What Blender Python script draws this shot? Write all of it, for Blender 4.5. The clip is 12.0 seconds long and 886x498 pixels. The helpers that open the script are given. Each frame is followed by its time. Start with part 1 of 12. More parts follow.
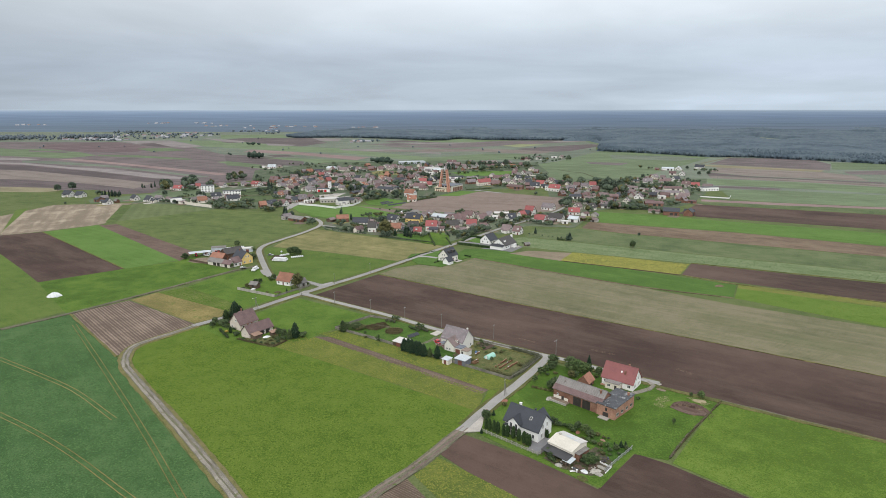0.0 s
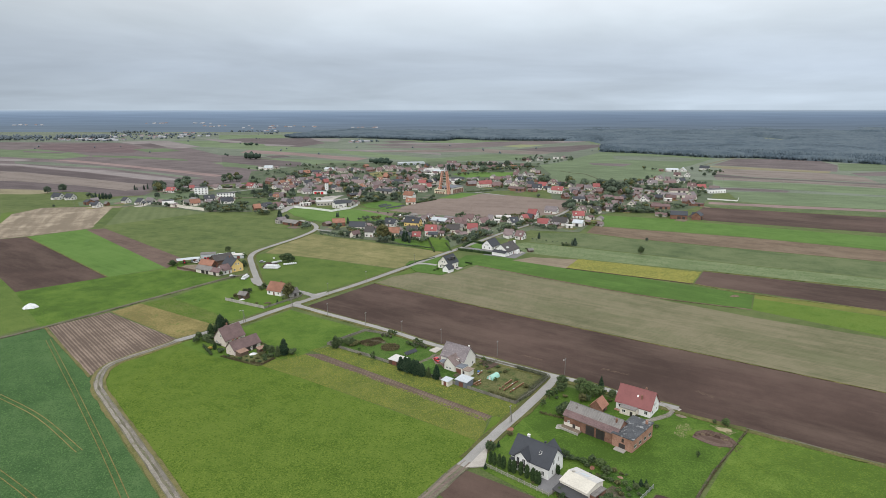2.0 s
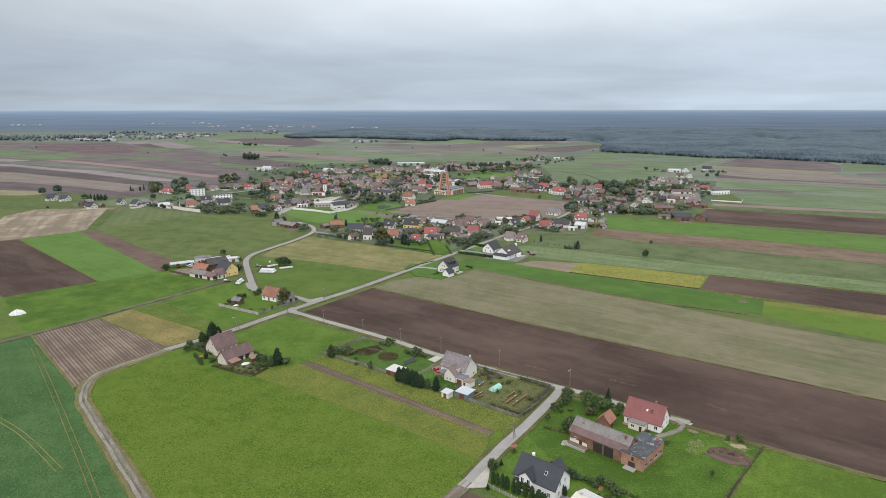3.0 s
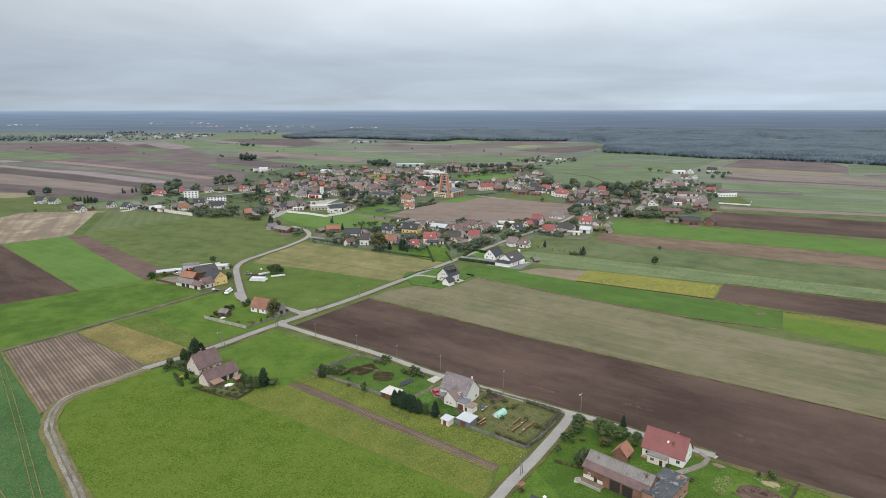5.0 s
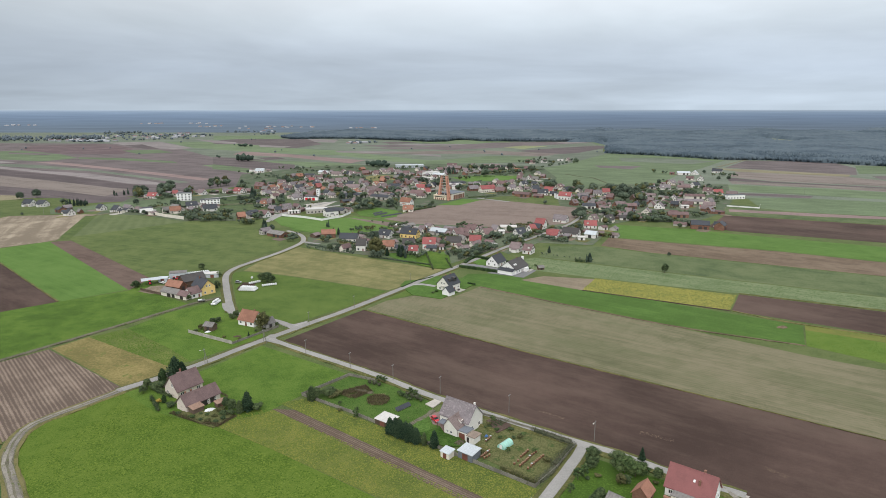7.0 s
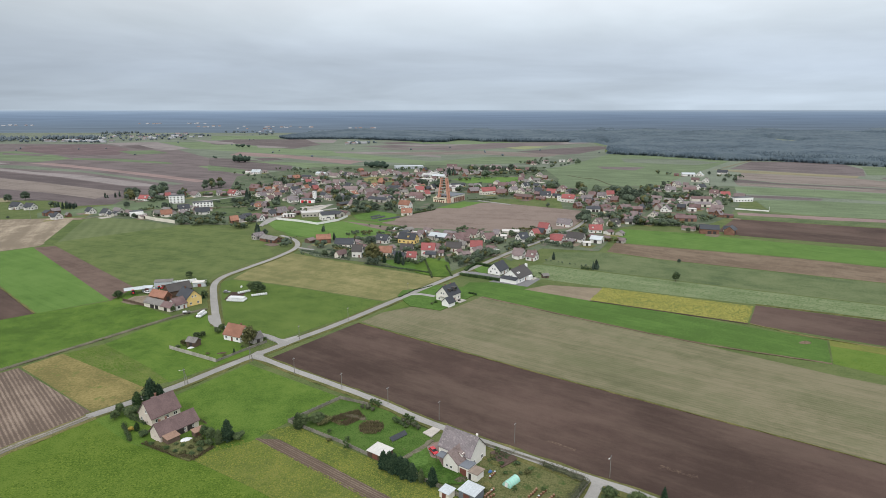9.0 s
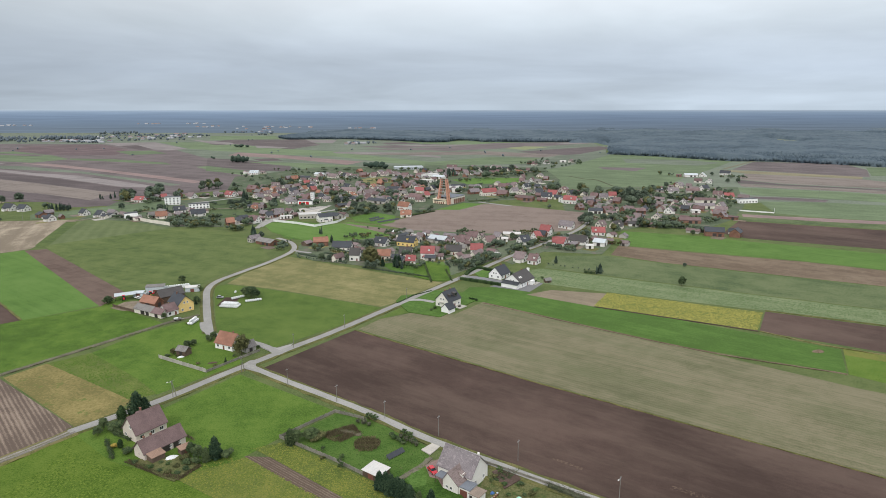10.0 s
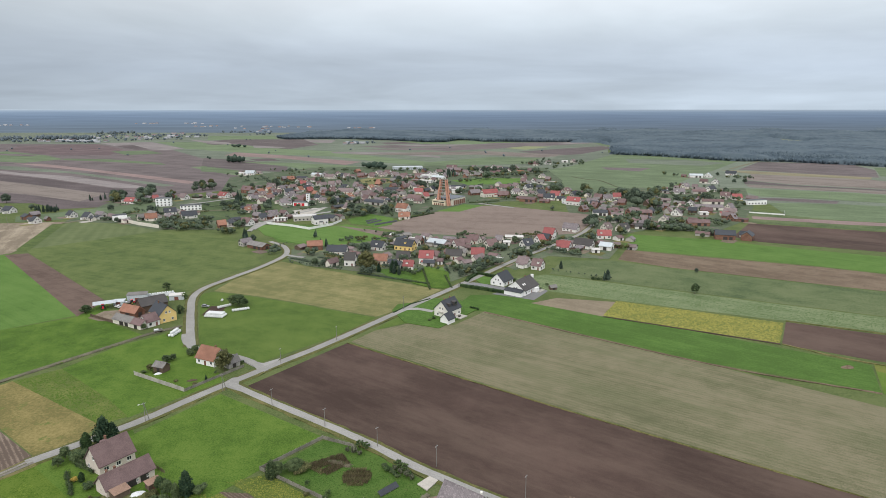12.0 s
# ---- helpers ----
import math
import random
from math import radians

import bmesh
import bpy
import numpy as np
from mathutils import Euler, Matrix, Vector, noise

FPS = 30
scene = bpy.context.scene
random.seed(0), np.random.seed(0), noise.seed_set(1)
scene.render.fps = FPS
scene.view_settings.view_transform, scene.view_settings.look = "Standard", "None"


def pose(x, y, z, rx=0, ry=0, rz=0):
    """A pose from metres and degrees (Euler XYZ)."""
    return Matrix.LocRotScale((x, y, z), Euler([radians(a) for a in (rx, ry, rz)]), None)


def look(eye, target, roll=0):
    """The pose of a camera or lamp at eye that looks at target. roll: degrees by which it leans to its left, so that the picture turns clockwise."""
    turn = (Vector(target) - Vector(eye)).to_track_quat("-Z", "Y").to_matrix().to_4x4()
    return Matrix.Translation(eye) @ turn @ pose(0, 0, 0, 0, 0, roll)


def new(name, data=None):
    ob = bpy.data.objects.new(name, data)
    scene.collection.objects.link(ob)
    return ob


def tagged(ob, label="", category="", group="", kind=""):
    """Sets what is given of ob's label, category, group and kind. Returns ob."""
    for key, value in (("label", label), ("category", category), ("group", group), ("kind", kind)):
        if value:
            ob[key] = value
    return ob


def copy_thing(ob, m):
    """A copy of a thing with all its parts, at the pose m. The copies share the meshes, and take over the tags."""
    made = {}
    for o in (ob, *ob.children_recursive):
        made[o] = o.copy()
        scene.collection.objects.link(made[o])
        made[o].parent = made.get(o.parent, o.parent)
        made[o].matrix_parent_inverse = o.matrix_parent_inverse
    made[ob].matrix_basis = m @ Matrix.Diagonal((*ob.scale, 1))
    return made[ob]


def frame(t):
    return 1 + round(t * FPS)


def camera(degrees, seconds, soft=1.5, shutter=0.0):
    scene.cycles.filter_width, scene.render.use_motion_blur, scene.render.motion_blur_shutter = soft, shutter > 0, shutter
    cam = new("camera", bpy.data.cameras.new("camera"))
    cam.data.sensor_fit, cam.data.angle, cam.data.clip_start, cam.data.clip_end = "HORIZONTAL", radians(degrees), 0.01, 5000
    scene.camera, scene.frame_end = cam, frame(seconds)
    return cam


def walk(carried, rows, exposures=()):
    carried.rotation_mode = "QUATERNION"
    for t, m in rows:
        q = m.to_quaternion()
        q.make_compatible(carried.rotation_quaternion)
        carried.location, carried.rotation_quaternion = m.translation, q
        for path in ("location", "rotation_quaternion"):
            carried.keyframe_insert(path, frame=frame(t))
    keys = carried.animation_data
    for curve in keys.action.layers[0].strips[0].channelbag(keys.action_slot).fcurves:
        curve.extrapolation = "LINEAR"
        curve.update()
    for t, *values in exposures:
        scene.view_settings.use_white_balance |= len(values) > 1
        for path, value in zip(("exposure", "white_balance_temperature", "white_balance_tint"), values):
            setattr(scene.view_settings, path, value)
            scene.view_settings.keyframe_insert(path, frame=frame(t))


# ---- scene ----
# The camera flies straight and level over the fields towards the village.
cam = camera(71, 12.0, soft=0.45)
PATH = [
    (0, -0.41, -0.33, 111.98),
    (1, -0.33, 10.64, 111.97),
    (2, -0.29, 21.66, 111.93),
    (3, -0.26, 32.69, 111.91),
    (5, -0.14, 54.19, 111.93),
    (6, -0.12, 64.97, 111.93),
    (7, -0.06, 75.80, 111.90),
    (9, 0.21, 97.20, 111.93),
    (10, 0.39, 108.35, 111.92),
    (10.5, 0.46, 113.97, 111.83),
    (11, 0.53, 119.52, 111.54),
    (11.5, 0.66, 124.95, 110.97),
    (12, 0.83, 130.28, 110.25),
]
walk(cam, [(t, pose(x, y, z, 77.07, 0, 0)) for t, x, y, z in PATH])

# ---- sky and light: a closed grey cloud cover, brighter overhead, with a wide weak sun behind it ----
SUN_ELEV, SUN_TURN = 40, 200
world = bpy.data.worlds.new("overcast_sky")
scene.world = world
world.use_nodes = True
wn, wl = world.node_tree.nodes, world.node_tree.links
wn.clear()


def wnode(kind, **props):
    n = wn.new(kind)
    for k, v in props.items():
        setattr(n, k, v)
    return n


def wmath(op, a, b=None, c=None):
    n = wn.new("ShaderNodeMath")
    n.operation = op
    for i, v in enumerate((a, b, c)):
        if v is None:
            continue
        if isinstance(v, (int, float)):
            n.inputs[i].default_value = v
        else:
            wl.new(v, n.inputs[i])
    return n.outputs[0]


tc = wnode("ShaderNodeTexCoord")
sep = wnode("ShaderNodeSeparateXYZ")
wl.new(tc.outputs["Generated"], sep.inputs[0])
up = wmath("MAXIMUM", sep.outputs[2], 0.0)
den = wmath("ADD", up, 0.11)
comb = wnode("ShaderNodeCombineXYZ")
wl.new(wmath("DIVIDE", sep.outputs[0], den), comb.inputs[0])
wl.new(wmath("DIVIDE", sep.outputs[1], den), comb.inputs[1])
clouds = wnode("ShaderNodeTexNoise")
clouds.inputs["Scale"].default_value = 0.42
clouds.inputs["Detail"].default_value = 5.0
clouds.inputs["Roughness"].default_value = 0.53
clouds.inputs["Distortion"].default_value = 0.3
wl.new(comb.outputs[0], clouds.inputs["Vector"])
ramp = wnode("ShaderNodeValToRGB")
el = ramp.color_ramp.elements
el[0].position, el[0].color = 0.0, (0.455, 0.535, 0.625, 1)
el[1].position, el[1].color = 1.0, (1.25, 1.27, 1.3, 1)
for p, c in ((0.02, (0.435, 0.51, 0.60, 1)), (0.05, (0.435, 0.505, 0.60, 1)), (0.085, (0.51, 0.58, 0.67, 1)), (0.12, (0.62, 0.69, 0.76, 1)), (0.17, (0.78, 0.83, 0.88, 1)), (0.4, (0.95, 0.97, 1.0, 1))):
    e = el.new(p)
    e.color = c
wl.new(up, ramp.inputs[0])
cfac = wnode("ShaderNodeMapRange")
cfac.inputs["From Min"].default_value, cfac.inputs["From Max"].default_value = 0.3, 0.72
cfac.inputs["To Min"].default_value, cfac.inputs["To Max"].default_value = 0.83, 1.17
wl.new(clouds.outputs["Fac"], cfac.inputs["Value"])
side = wnode("ShaderNodeMapRange")   # the cover is thinner to the east
side.inputs["From Min"].default_value, side.inputs["From Max"].default_value = -0.55, 0.55
side.inputs["To Min"].default_value, side.inputs["To Max"].default_value = 0.83, 1.10
wl.new(sep.outputs[0], side.inputs["Value"])
cmul = wnode("ShaderNodeVectorMath", operation="SCALE")
wl.new(ramp.outputs["Color"], cmul.inputs[0])
wl.new(wmath("MULTIPLY", cfac.outputs[0], side.outputs[0]), cmul.inputs["Scale"])
sky = wnode("ShaderNodeTexSky", sky_type="NISHITA")
sky.sun_disc = False
sky.sun_elevation, sky.sun_rotation = radians(SUN_ELEV), radians(SUN_TURN)
bg_sky, bg_cloud, mixs, wout = wnode("ShaderNodeBackground"), wnode("ShaderNodeBackground"), wnode("ShaderNodeMixShader"), wnode("ShaderNodeOutputWorld")
bg_sky.inputs["Strength"].default_value = 0.08
bg_cloud.inputs["Strength"].default_value = 1.17
mixs.inputs[0].default_value = 0.93
wl.new(sky.outputs[0], bg_sky.inputs["Color"])
wl.new(cmul.outputs[0], bg_cloud.inputs["Color"])
wl.new(bg_sky.outputs[0], mixs.inputs[1])
wl.new(bg_cloud.outputs[0], mixs.inputs[2])
wl.new(mixs.outputs[0], wout.inputs["Surface"])

sun = new("sun", bpy.data.lights.new("sun", "SUN"))
sun.data.energy, sun.data.angle, sun.data.color = 1.5, radians(25), (1.0, 0.96, 0.9)
sd = Vector((math.sin(radians(SUN_TURN)) * math.cos(radians(SUN_ELEV)), math.cos(radians(SUN_TURN)) * math.cos(radians(SUN_ELEV)), math.sin(radians(SUN_ELEV))))
sun.matrix_world = look(sd * 300, (0, 0, 0))


# ---- materials ----
def material(name, cols, small=1.5, large=40.0, rough=0.9, bump=0.3, rows=None, metal=0.0, contrast=1.0, spots=None, ribs=None, island=0.0, waves=0.12, mix=(0.48, 0.40, 0.28)):
    """cols: dark, middle, light. small, large: metres across grain and patches. rows: (angle, period, strength) of drilled or
    ploughed lines. spots: (colour, metres, share) of weeds or stains. ribs: (axis, period) of tiles or sheets in the object's own frame."""
    m = bpy.data.materials.new(name)
    m.use_nodes = True
    nt = m.node_tree
    n, l = nt.nodes, nt.links
    bsdf = n["Principled BSDF"]
    bsdf.inputs["Roughness"].default_value = rough
    bsdf.inputs["Metallic"].default_value = metal
    if rough > 0.7:
        bsdf.inputs["Specular IOR Level"].default_value = 0.12
    geo = n.new("ShaderNodeNewGeometry")

    def noise_at(metres, detail=4.0, rough_=0.55):
        t = n.new("ShaderNodeTexNoise")
        t.inputs["Scale"].default_value = 1.0 / metres
        t.inputs["Detail"].default_value = detail
        t.inputs["Roughness"].default_value = rough_
        l.new(geo.outputs["Position"], t.inputs["Vector"])
        return t.outputs["Fac"]

    def op(o, a, b):
        k = n.new("ShaderNodeMath")
        k.operation = o
        for i, v in enumerate((a, b)):
            if isinstance(v, (int, float)):
                k.inputs[i].default_value = v
            else:
                l.new(v, k.inputs[i])
        return k.outputs[0]

    fine, mid, broad = noise_at(small * 0.45, 3.0, 0.7), noise_at(small * 7.0, 8.0, 0.75), noise_at(large, 6.0, 0.6)
    f = op("ADD", op("ADD", op("MULTIPLY", fine, mix[0]), op("MULTIPLY", mid, mix[1])), op("MULTIPLY", broad, mix[2]))
    f = op("ADD", f, 0.5 - 0.5 * sum(mix))
    height = fine
    if rows:
        angle, period, strength = rows
        mp = n.new("ShaderNodeMapping")
        mp.inputs["Rotation"].default_value = (0, 0, -radians(angle))
        l.new(geo.outputs["Position"], mp.inputs["Vector"])
        wv = n.new("ShaderNodeTexWave")
        wv.bands_direction = "Y"
        wv.inputs["Scale"].default_value = math.pi / (10.0 * period) * 2 / 2
        wv.inputs["Distortion"].default_value = 0.9
        wv.inputs["Detail"].default_value = 2.0
        wv.inputs["Detail Scale"].default_value = 0.6
        l.new(mp.outputs[0], wv.inputs["Vector"])
        st = n.new("ShaderNodeMapping")
        st.inputs["Scale"].default_value = (0.012, 1.0 / (period * 1.6), 1)
        l.new(mp.outputs[0], st.inputs["Vector"])
        streak = n.new("ShaderNodeTexNoise")
        streak.inputs["Scale"].default_value = 1.0
        streak.inputs["Detail"].default_value = 5.0
        l.new(st.outputs[0], streak.inputs["Vector"])
        line = op("ADD", op("MULTIPLY", op("SUBTRACT", wv.outputs["Fac"], 0.5), waves), op("MULTIPLY", op("SUBTRACT", streak.outputs["Fac"], 0.5), 1.6))
        f = op("ADD", f, op("MULTIPLY", line, strength))
        height = op("ADD", fine, op("MULTIPLY", wv.outputs["Fac"], strength * waves * 2))
    if ribs:
        axis, period = ribs
        tco = n.new("ShaderNodeTexCoord")
        wv = n.new("ShaderNodeTexWave")
        wv.bands_direction = axis
        wv.inputs["Scale"].default_value = math.pi / (10.0 * period)
        l.new(tco.outputs["Object"], wv.inputs["Vector"])
        f = op("ADD", f, op("MULTIPLY", op("SUBTRACT", wv.outputs["Fac"], 0.5), 0.05))
        height = op("ADD", op("MULTIPLY", fine, 0.4), wv.outputs["Fac"])
    if island:
        f = op("ADD", f, op("MULTIPLY", op("SUBTRACT", geo.outputs["Random Per Island"], 0.5), island))
    obi = n.new("ShaderNodeObjectInfo")
    f = op("ADD", f, op("MULTIPLY", op("SUBTRACT", obi.outputs["Random"], 0.5), 0.12))
    r = n.new("ShaderNodeValToRGB")
    e = r.color_ramp.elements
    half = 0.085 / contrast
    e[0].position, e[0].color = max(0.5 - half, 0), (*cols[0], 1)
    e[1].position, e[1].color = min(0.5 + half, 1), (*cols[2], 1)
    k = e.new(0.5)
    k.color = (*cols[1], 1)
    l.new(f, r.inputs[0])
    out = r.outputs["Color"]
    if spots:
        colour, metres, share = spots
        sp = noise_at(metres, 5.0, 0.7)
        if rows and metres > 15:   # pale patches drawn out along the furrows
            stretch = n.new("ShaderNodeMapping")
            stretch.inputs["Scale"].default_value = (0.4 / metres, 1.6 / metres, 1)
            l.new(mp.outputs[0], stretch.inputs["Vector"])
            t = n.new("ShaderNodeTexNoise")
            t.inputs["Scale"].default_value, t.inputs["Detail"].default_value, t.inputs["Roughness"].default_value = 1.0, 9.0, 0.78
            l.new(stretch.outputs[0], t.inputs["Vector"])
            sp = t.outputs["Fac"]
        mask = n.new("ShaderNodeMapRange")
        soft = 0.16 if rows and metres > 15 else 0.0
        mask.inputs["From Min"].default_value, mask.inputs["From Max"].default_value = 0.68 - share * 0.36 - soft, 0.76 - share * 0.36 + soft
        l.new(sp, mask.inputs["Value"])
        mx = n.new("ShaderNodeMix")
        mx.data_type = "RGBA"
        l.new(mask.outputs[0], mx.inputs["Factor"])
        l.new(out, mx.inputs["A"])
        mx.inputs["B"].default_value = (*colour, 1)
        out = mx.outputs["Result"]
    l.new(out, bsdf.inputs["Base Color"])
    if bump:
        bp = n.new("ShaderNodeBump")
        bp.inputs["Strength"].default_value = bump
        bp.inputs["Distance"].default_value = small * 0.25
        l.new(height, bp.inputs["Height"])
        l.new(bp.outputs[0], bsdf.inputs["Normal"])
    return m


def around(c, spread=0.22):
    """Dark, middle and light of one colour."""
    return [tuple(v * (1 - spread) for v in c), c, tuple(min(v * (1 + spread), 0.95) for v in c)]


STRIP = -36.0   # the run of the field strips, degrees from x
M = {}
M["meadow"] = material("meadow_grass", [(0.046, 0.085, 0.0095), (0.073, 0.126, 0.0152), (0.106, 0.156, 0.025)], 1.3, 60, bump=0.7, mix=(0.6, 0.45, 0.3), spots=((0.135, 0.165, 0.034), 1.2, 0.14))
M["ground"] = material("farmland_grass", [(0.056, 0.085, 0.028), (0.082, 0.112, 0.037), (0.118, 0.142, 0.055)], 1.8, 45, bump=0.5, spots=((0.14, 0.14, 0.06), 4.0, 0.12))
M["lawn_far"] = material("soft_green_grass", [(0.056, 0.108, 0.022), (0.083, 0.158, 0.033), (0.11, 0.186, 0.047)], 1.6, 40, bump=0.3, mix=(0.5, 0.24, 0.22), rows=(STRIP, 2.5, 0.1))
M["tuft_lawn"] = material("lawn_tufts", [(0.062, 0.114, 0.019), (0.085, 0.146, 0.024), (0.112, 0.168, 0.034)], 1.5, 30, 0.9, 0.0, island=0.18)
M["lawn"] = material("bright_grass", [(0.05, 0.096, 0.0145), (0.08, 0.144, 0.022), (0.112, 0.17, 0.032)], 1.4, 35, bump=0.5, mix=(0.5, 0.42, 0.32))
M["grass_dull"] = material("dull_pasture_grass", [(0.055, 0.082, 0.0372), (0.086, 0.118, 0.0515), (0.128, 0.152, 0.0744)], 2.4, 60, rows=(STRIP, 9.0, 0.10))
M["grass_strip"] = material("mown_grass_strip", [(0.05, 0.086, 0.018), (0.079, 0.128, 0.026), (0.11, 0.154, 0.038)], 1.4, 50, mix=(0.55, 0.3, 0.24), rows=(STRIP, 2.0, 0.06))
M["clover"] = material("dark_green_crop", [(0.035, 0.080, 0.027), (0.054, 0.112, 0.038), (0.079, 0.140, 0.053)], 1.3, 45, bump=0.7, rows=(-51, 3.0, 0.08))
M["olive"] = material("olive_green_crop", [(0.0627, 0.0933, 0.0298), (0.088, 0.1208, 0.0383), (0.1177, 0.1463, 0.0511)], 1.8, 60, mix=(0.4, 0.55, 0.28), rows=(-24, 3.0, 0.14))
M["tan_meadow"] = material("ripe_tan_meadow", [(0.1346, 0.1375, 0.0569), (0.1898, 0.1799, 0.0782), (0.2509, 0.2212, 0.109)], 1.8, 40, mix=(0.4, 0.5, 0.26), rows=(-29, 3.0, 0.14))
M["stubble"] = material("grey_green_stubble", [(0.094, 0.1, 0.054), (0.15, 0.142, 0.083), (0.2, 0.178, 0.118)], 0.9, 45, mix=(0.6, 0.26, 0.3), rows=(STRIP, 1.9, 0.14), waves=0.3, spots=((0.105, 0.124, 0.06), 34.0, 0.16))
M["cabbage"] = material("pale_green_crop_rows", [(0.09, 0.13, 0.055), (0.125, 0.165, 0.078), (0.17, 0.205, 0.11)], 2.5, 50, rows=(STRIP, 4.5, 0.22))
M["mustard"] = material("yellow_mustard_flowers", [(0.15, 0.165, 0.045), (0.215, 0.212, 0.053), (0.275, 0.255, 0.067)], 1.2, 18, bump=0.6, rows=(STRIP, 2.0, 0.12))
M["pale_weeds"] = material("pale_weedy_grass", [(0.095, 0.124, 0.034), (0.13, 0.156, 0.043), (0.17, 0.186, 0.058)], 1.2, 14, bump=0.6)
M["weeds"] = material("weedy_grass_with_yellow_flowers", [(0.075, 0.105, 0.025), (0.118, 0.142, 0.034), (0.165, 0.17, 0.044)], 1.2, 14, bump=0.7, spots=((0.2, 0.195, 0.048), 0.6, 0.2))
M["dry_weeds"] = material("dry_yellow_grass", [(0.1384, 0.1242, 0.046), (0.2018, 0.1693, 0.0667), (0.2537, 0.2089, 0.0862)], 2.5, 25, rows=(STRIP, 6.0, 0.12), spots=((0.12, 0.14, 0.04), 6.0, 0.28))
M["soil"] = material("ploughed_dark_soil", [(0.052, 0.0342, 0.0285), (0.0755, 0.05, 0.0418), (0.104, 0.07, 0.058)], 0.9, 110, bump=0.3, mix=(0.2, 0.14, 0.75), rows=(STRIP, 2.0, 0.05), spots=((0.138, 0.1, 0.08), 52.0, 0.2))
M["soil_mid"] = material("reddish_dark_tilled_soil", [(0.078, 0.054, 0.044), (0.104, 0.073, 0.06), (0.142, 0.102, 0.083)], 1.2, 40, bump=0.4, rows=(STRIP, 2.0, 0.1))
M["soil_red"] = material("reddish_tilled_soil", [(0.1115, 0.082, 0.0567), (0.1505, 0.1118, 0.0797), (0.1952, 0.1515, 0.1087)], 2.0, 40, bump=0.5, rows=(STRIP, 4.0, 0.15))
M["soil_light"] = material("furrowed_brown_soil", [(0.1121, 0.0849, 0.0683), (0.2137, 0.1648, 0.1308), (0.2872, 0.2304, 0.185)], 1.0, 30, bump=0.6, mix=(0.34, 0.2, 0.26), rows=(-47, 1.5, 0.15), waves=0.7)
M["soil_church"] = material("greyish_brown_soil", [(0.132, 0.101, 0.086), (0.172, 0.134, 0.115), (0.212, 0.168, 0.144)], 2.0, 60, bump=0.4, rows=(-14, 6.0, 0.10))
M["soil_tan"] = material("dry_tan_soil", around((0.205, 0.17, 0.122), 0.2), 1.2, 20, bump=0.4, rows=(STRIP, 2.0, 0.12))
M["soil_strip"] = material("furrowed_garden_soil", [(0.098, 0.072, 0.055), (0.155, 0.118, 0.092), (0.205, 0.16, 0.126)], 1.0, 20, bump=0.5, mix=(0.34, 0.2, 0.26), rows=(-38, 0.85, 0.16), waves=0.6)
M["beige"] = material("dry_beige_stubble", [(0.18, 0.148, 0.11), (0.285, 0.238, 0.178), (0.37, 0.318, 0.245)], 3.0, 25, rows=(115, 7.0, 0.26))
# Far field colours, greyed and blued so that they carry the distance haze.
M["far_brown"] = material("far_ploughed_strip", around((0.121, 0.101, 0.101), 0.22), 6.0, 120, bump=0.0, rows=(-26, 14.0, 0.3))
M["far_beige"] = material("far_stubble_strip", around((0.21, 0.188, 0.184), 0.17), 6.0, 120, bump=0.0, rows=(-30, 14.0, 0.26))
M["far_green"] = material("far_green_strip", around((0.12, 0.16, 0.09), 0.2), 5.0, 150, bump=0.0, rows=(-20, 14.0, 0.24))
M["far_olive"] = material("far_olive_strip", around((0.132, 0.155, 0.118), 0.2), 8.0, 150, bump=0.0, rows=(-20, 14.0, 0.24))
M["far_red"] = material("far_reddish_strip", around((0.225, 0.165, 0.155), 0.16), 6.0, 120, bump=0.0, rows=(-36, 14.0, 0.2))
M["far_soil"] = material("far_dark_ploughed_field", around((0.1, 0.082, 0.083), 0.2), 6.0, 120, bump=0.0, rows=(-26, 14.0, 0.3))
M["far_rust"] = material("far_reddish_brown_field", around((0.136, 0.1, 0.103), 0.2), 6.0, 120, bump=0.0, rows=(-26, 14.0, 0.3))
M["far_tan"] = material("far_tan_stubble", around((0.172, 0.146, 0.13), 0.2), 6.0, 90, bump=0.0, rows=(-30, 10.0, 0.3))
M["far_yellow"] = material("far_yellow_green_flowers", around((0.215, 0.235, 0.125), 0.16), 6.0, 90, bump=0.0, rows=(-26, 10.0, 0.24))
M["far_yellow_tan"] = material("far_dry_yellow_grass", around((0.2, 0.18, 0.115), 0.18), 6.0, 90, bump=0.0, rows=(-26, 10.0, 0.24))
M["asphalt"] = material("worn_pale_asphalt", around((0.285, 0.278, 0.265), 0.14), 1.2, 14, 0.85, 0.15, spots=((0.27, 0.26, 0.25), 4.0, 0.15))
M["track"] = material("grassy_dirt_track", around((0.135, 0.126, 0.092), 0.3), 0.9, 10, 0.95, 0.4, spots=((0.09, 0.115, 0.035), 1.5, 0.35))
M["gravel"] = material("pale_gravel_and_concrete", around((0.40, 0.375, 0.34), 0.18), 0.8, 9, 0.9, 0.3)
M["rut_stone"] = material("dusty_rut_stones", around((0.225, 0.208, 0.18), 0.3), 0.7, 8, 0.95, 0.4, spots=((0.15, 0.15, 0.085), 2.0, 0.3))
M["pavers"] = material("grey_pavers", around((0.19, 0.19, 0.195), 0.12), 0.5, 8, 0.85, 0.2)
M["rubble"] = material("bare_dry_earth", around((0.185, 0.15, 0.115), 0.3), 1.0, 6, 0.95, 0.5, spots=((0.10, 0.12, 0.04), 2.0, 0.3))
M["verge"] = material("rough_verge_grass", [(0.0766, 0.0867, 0.0302), (0.116, 0.1163, 0.0426), (0.1682, 0.1499, 0.0672)], 1.2, 9, bump=0.5)
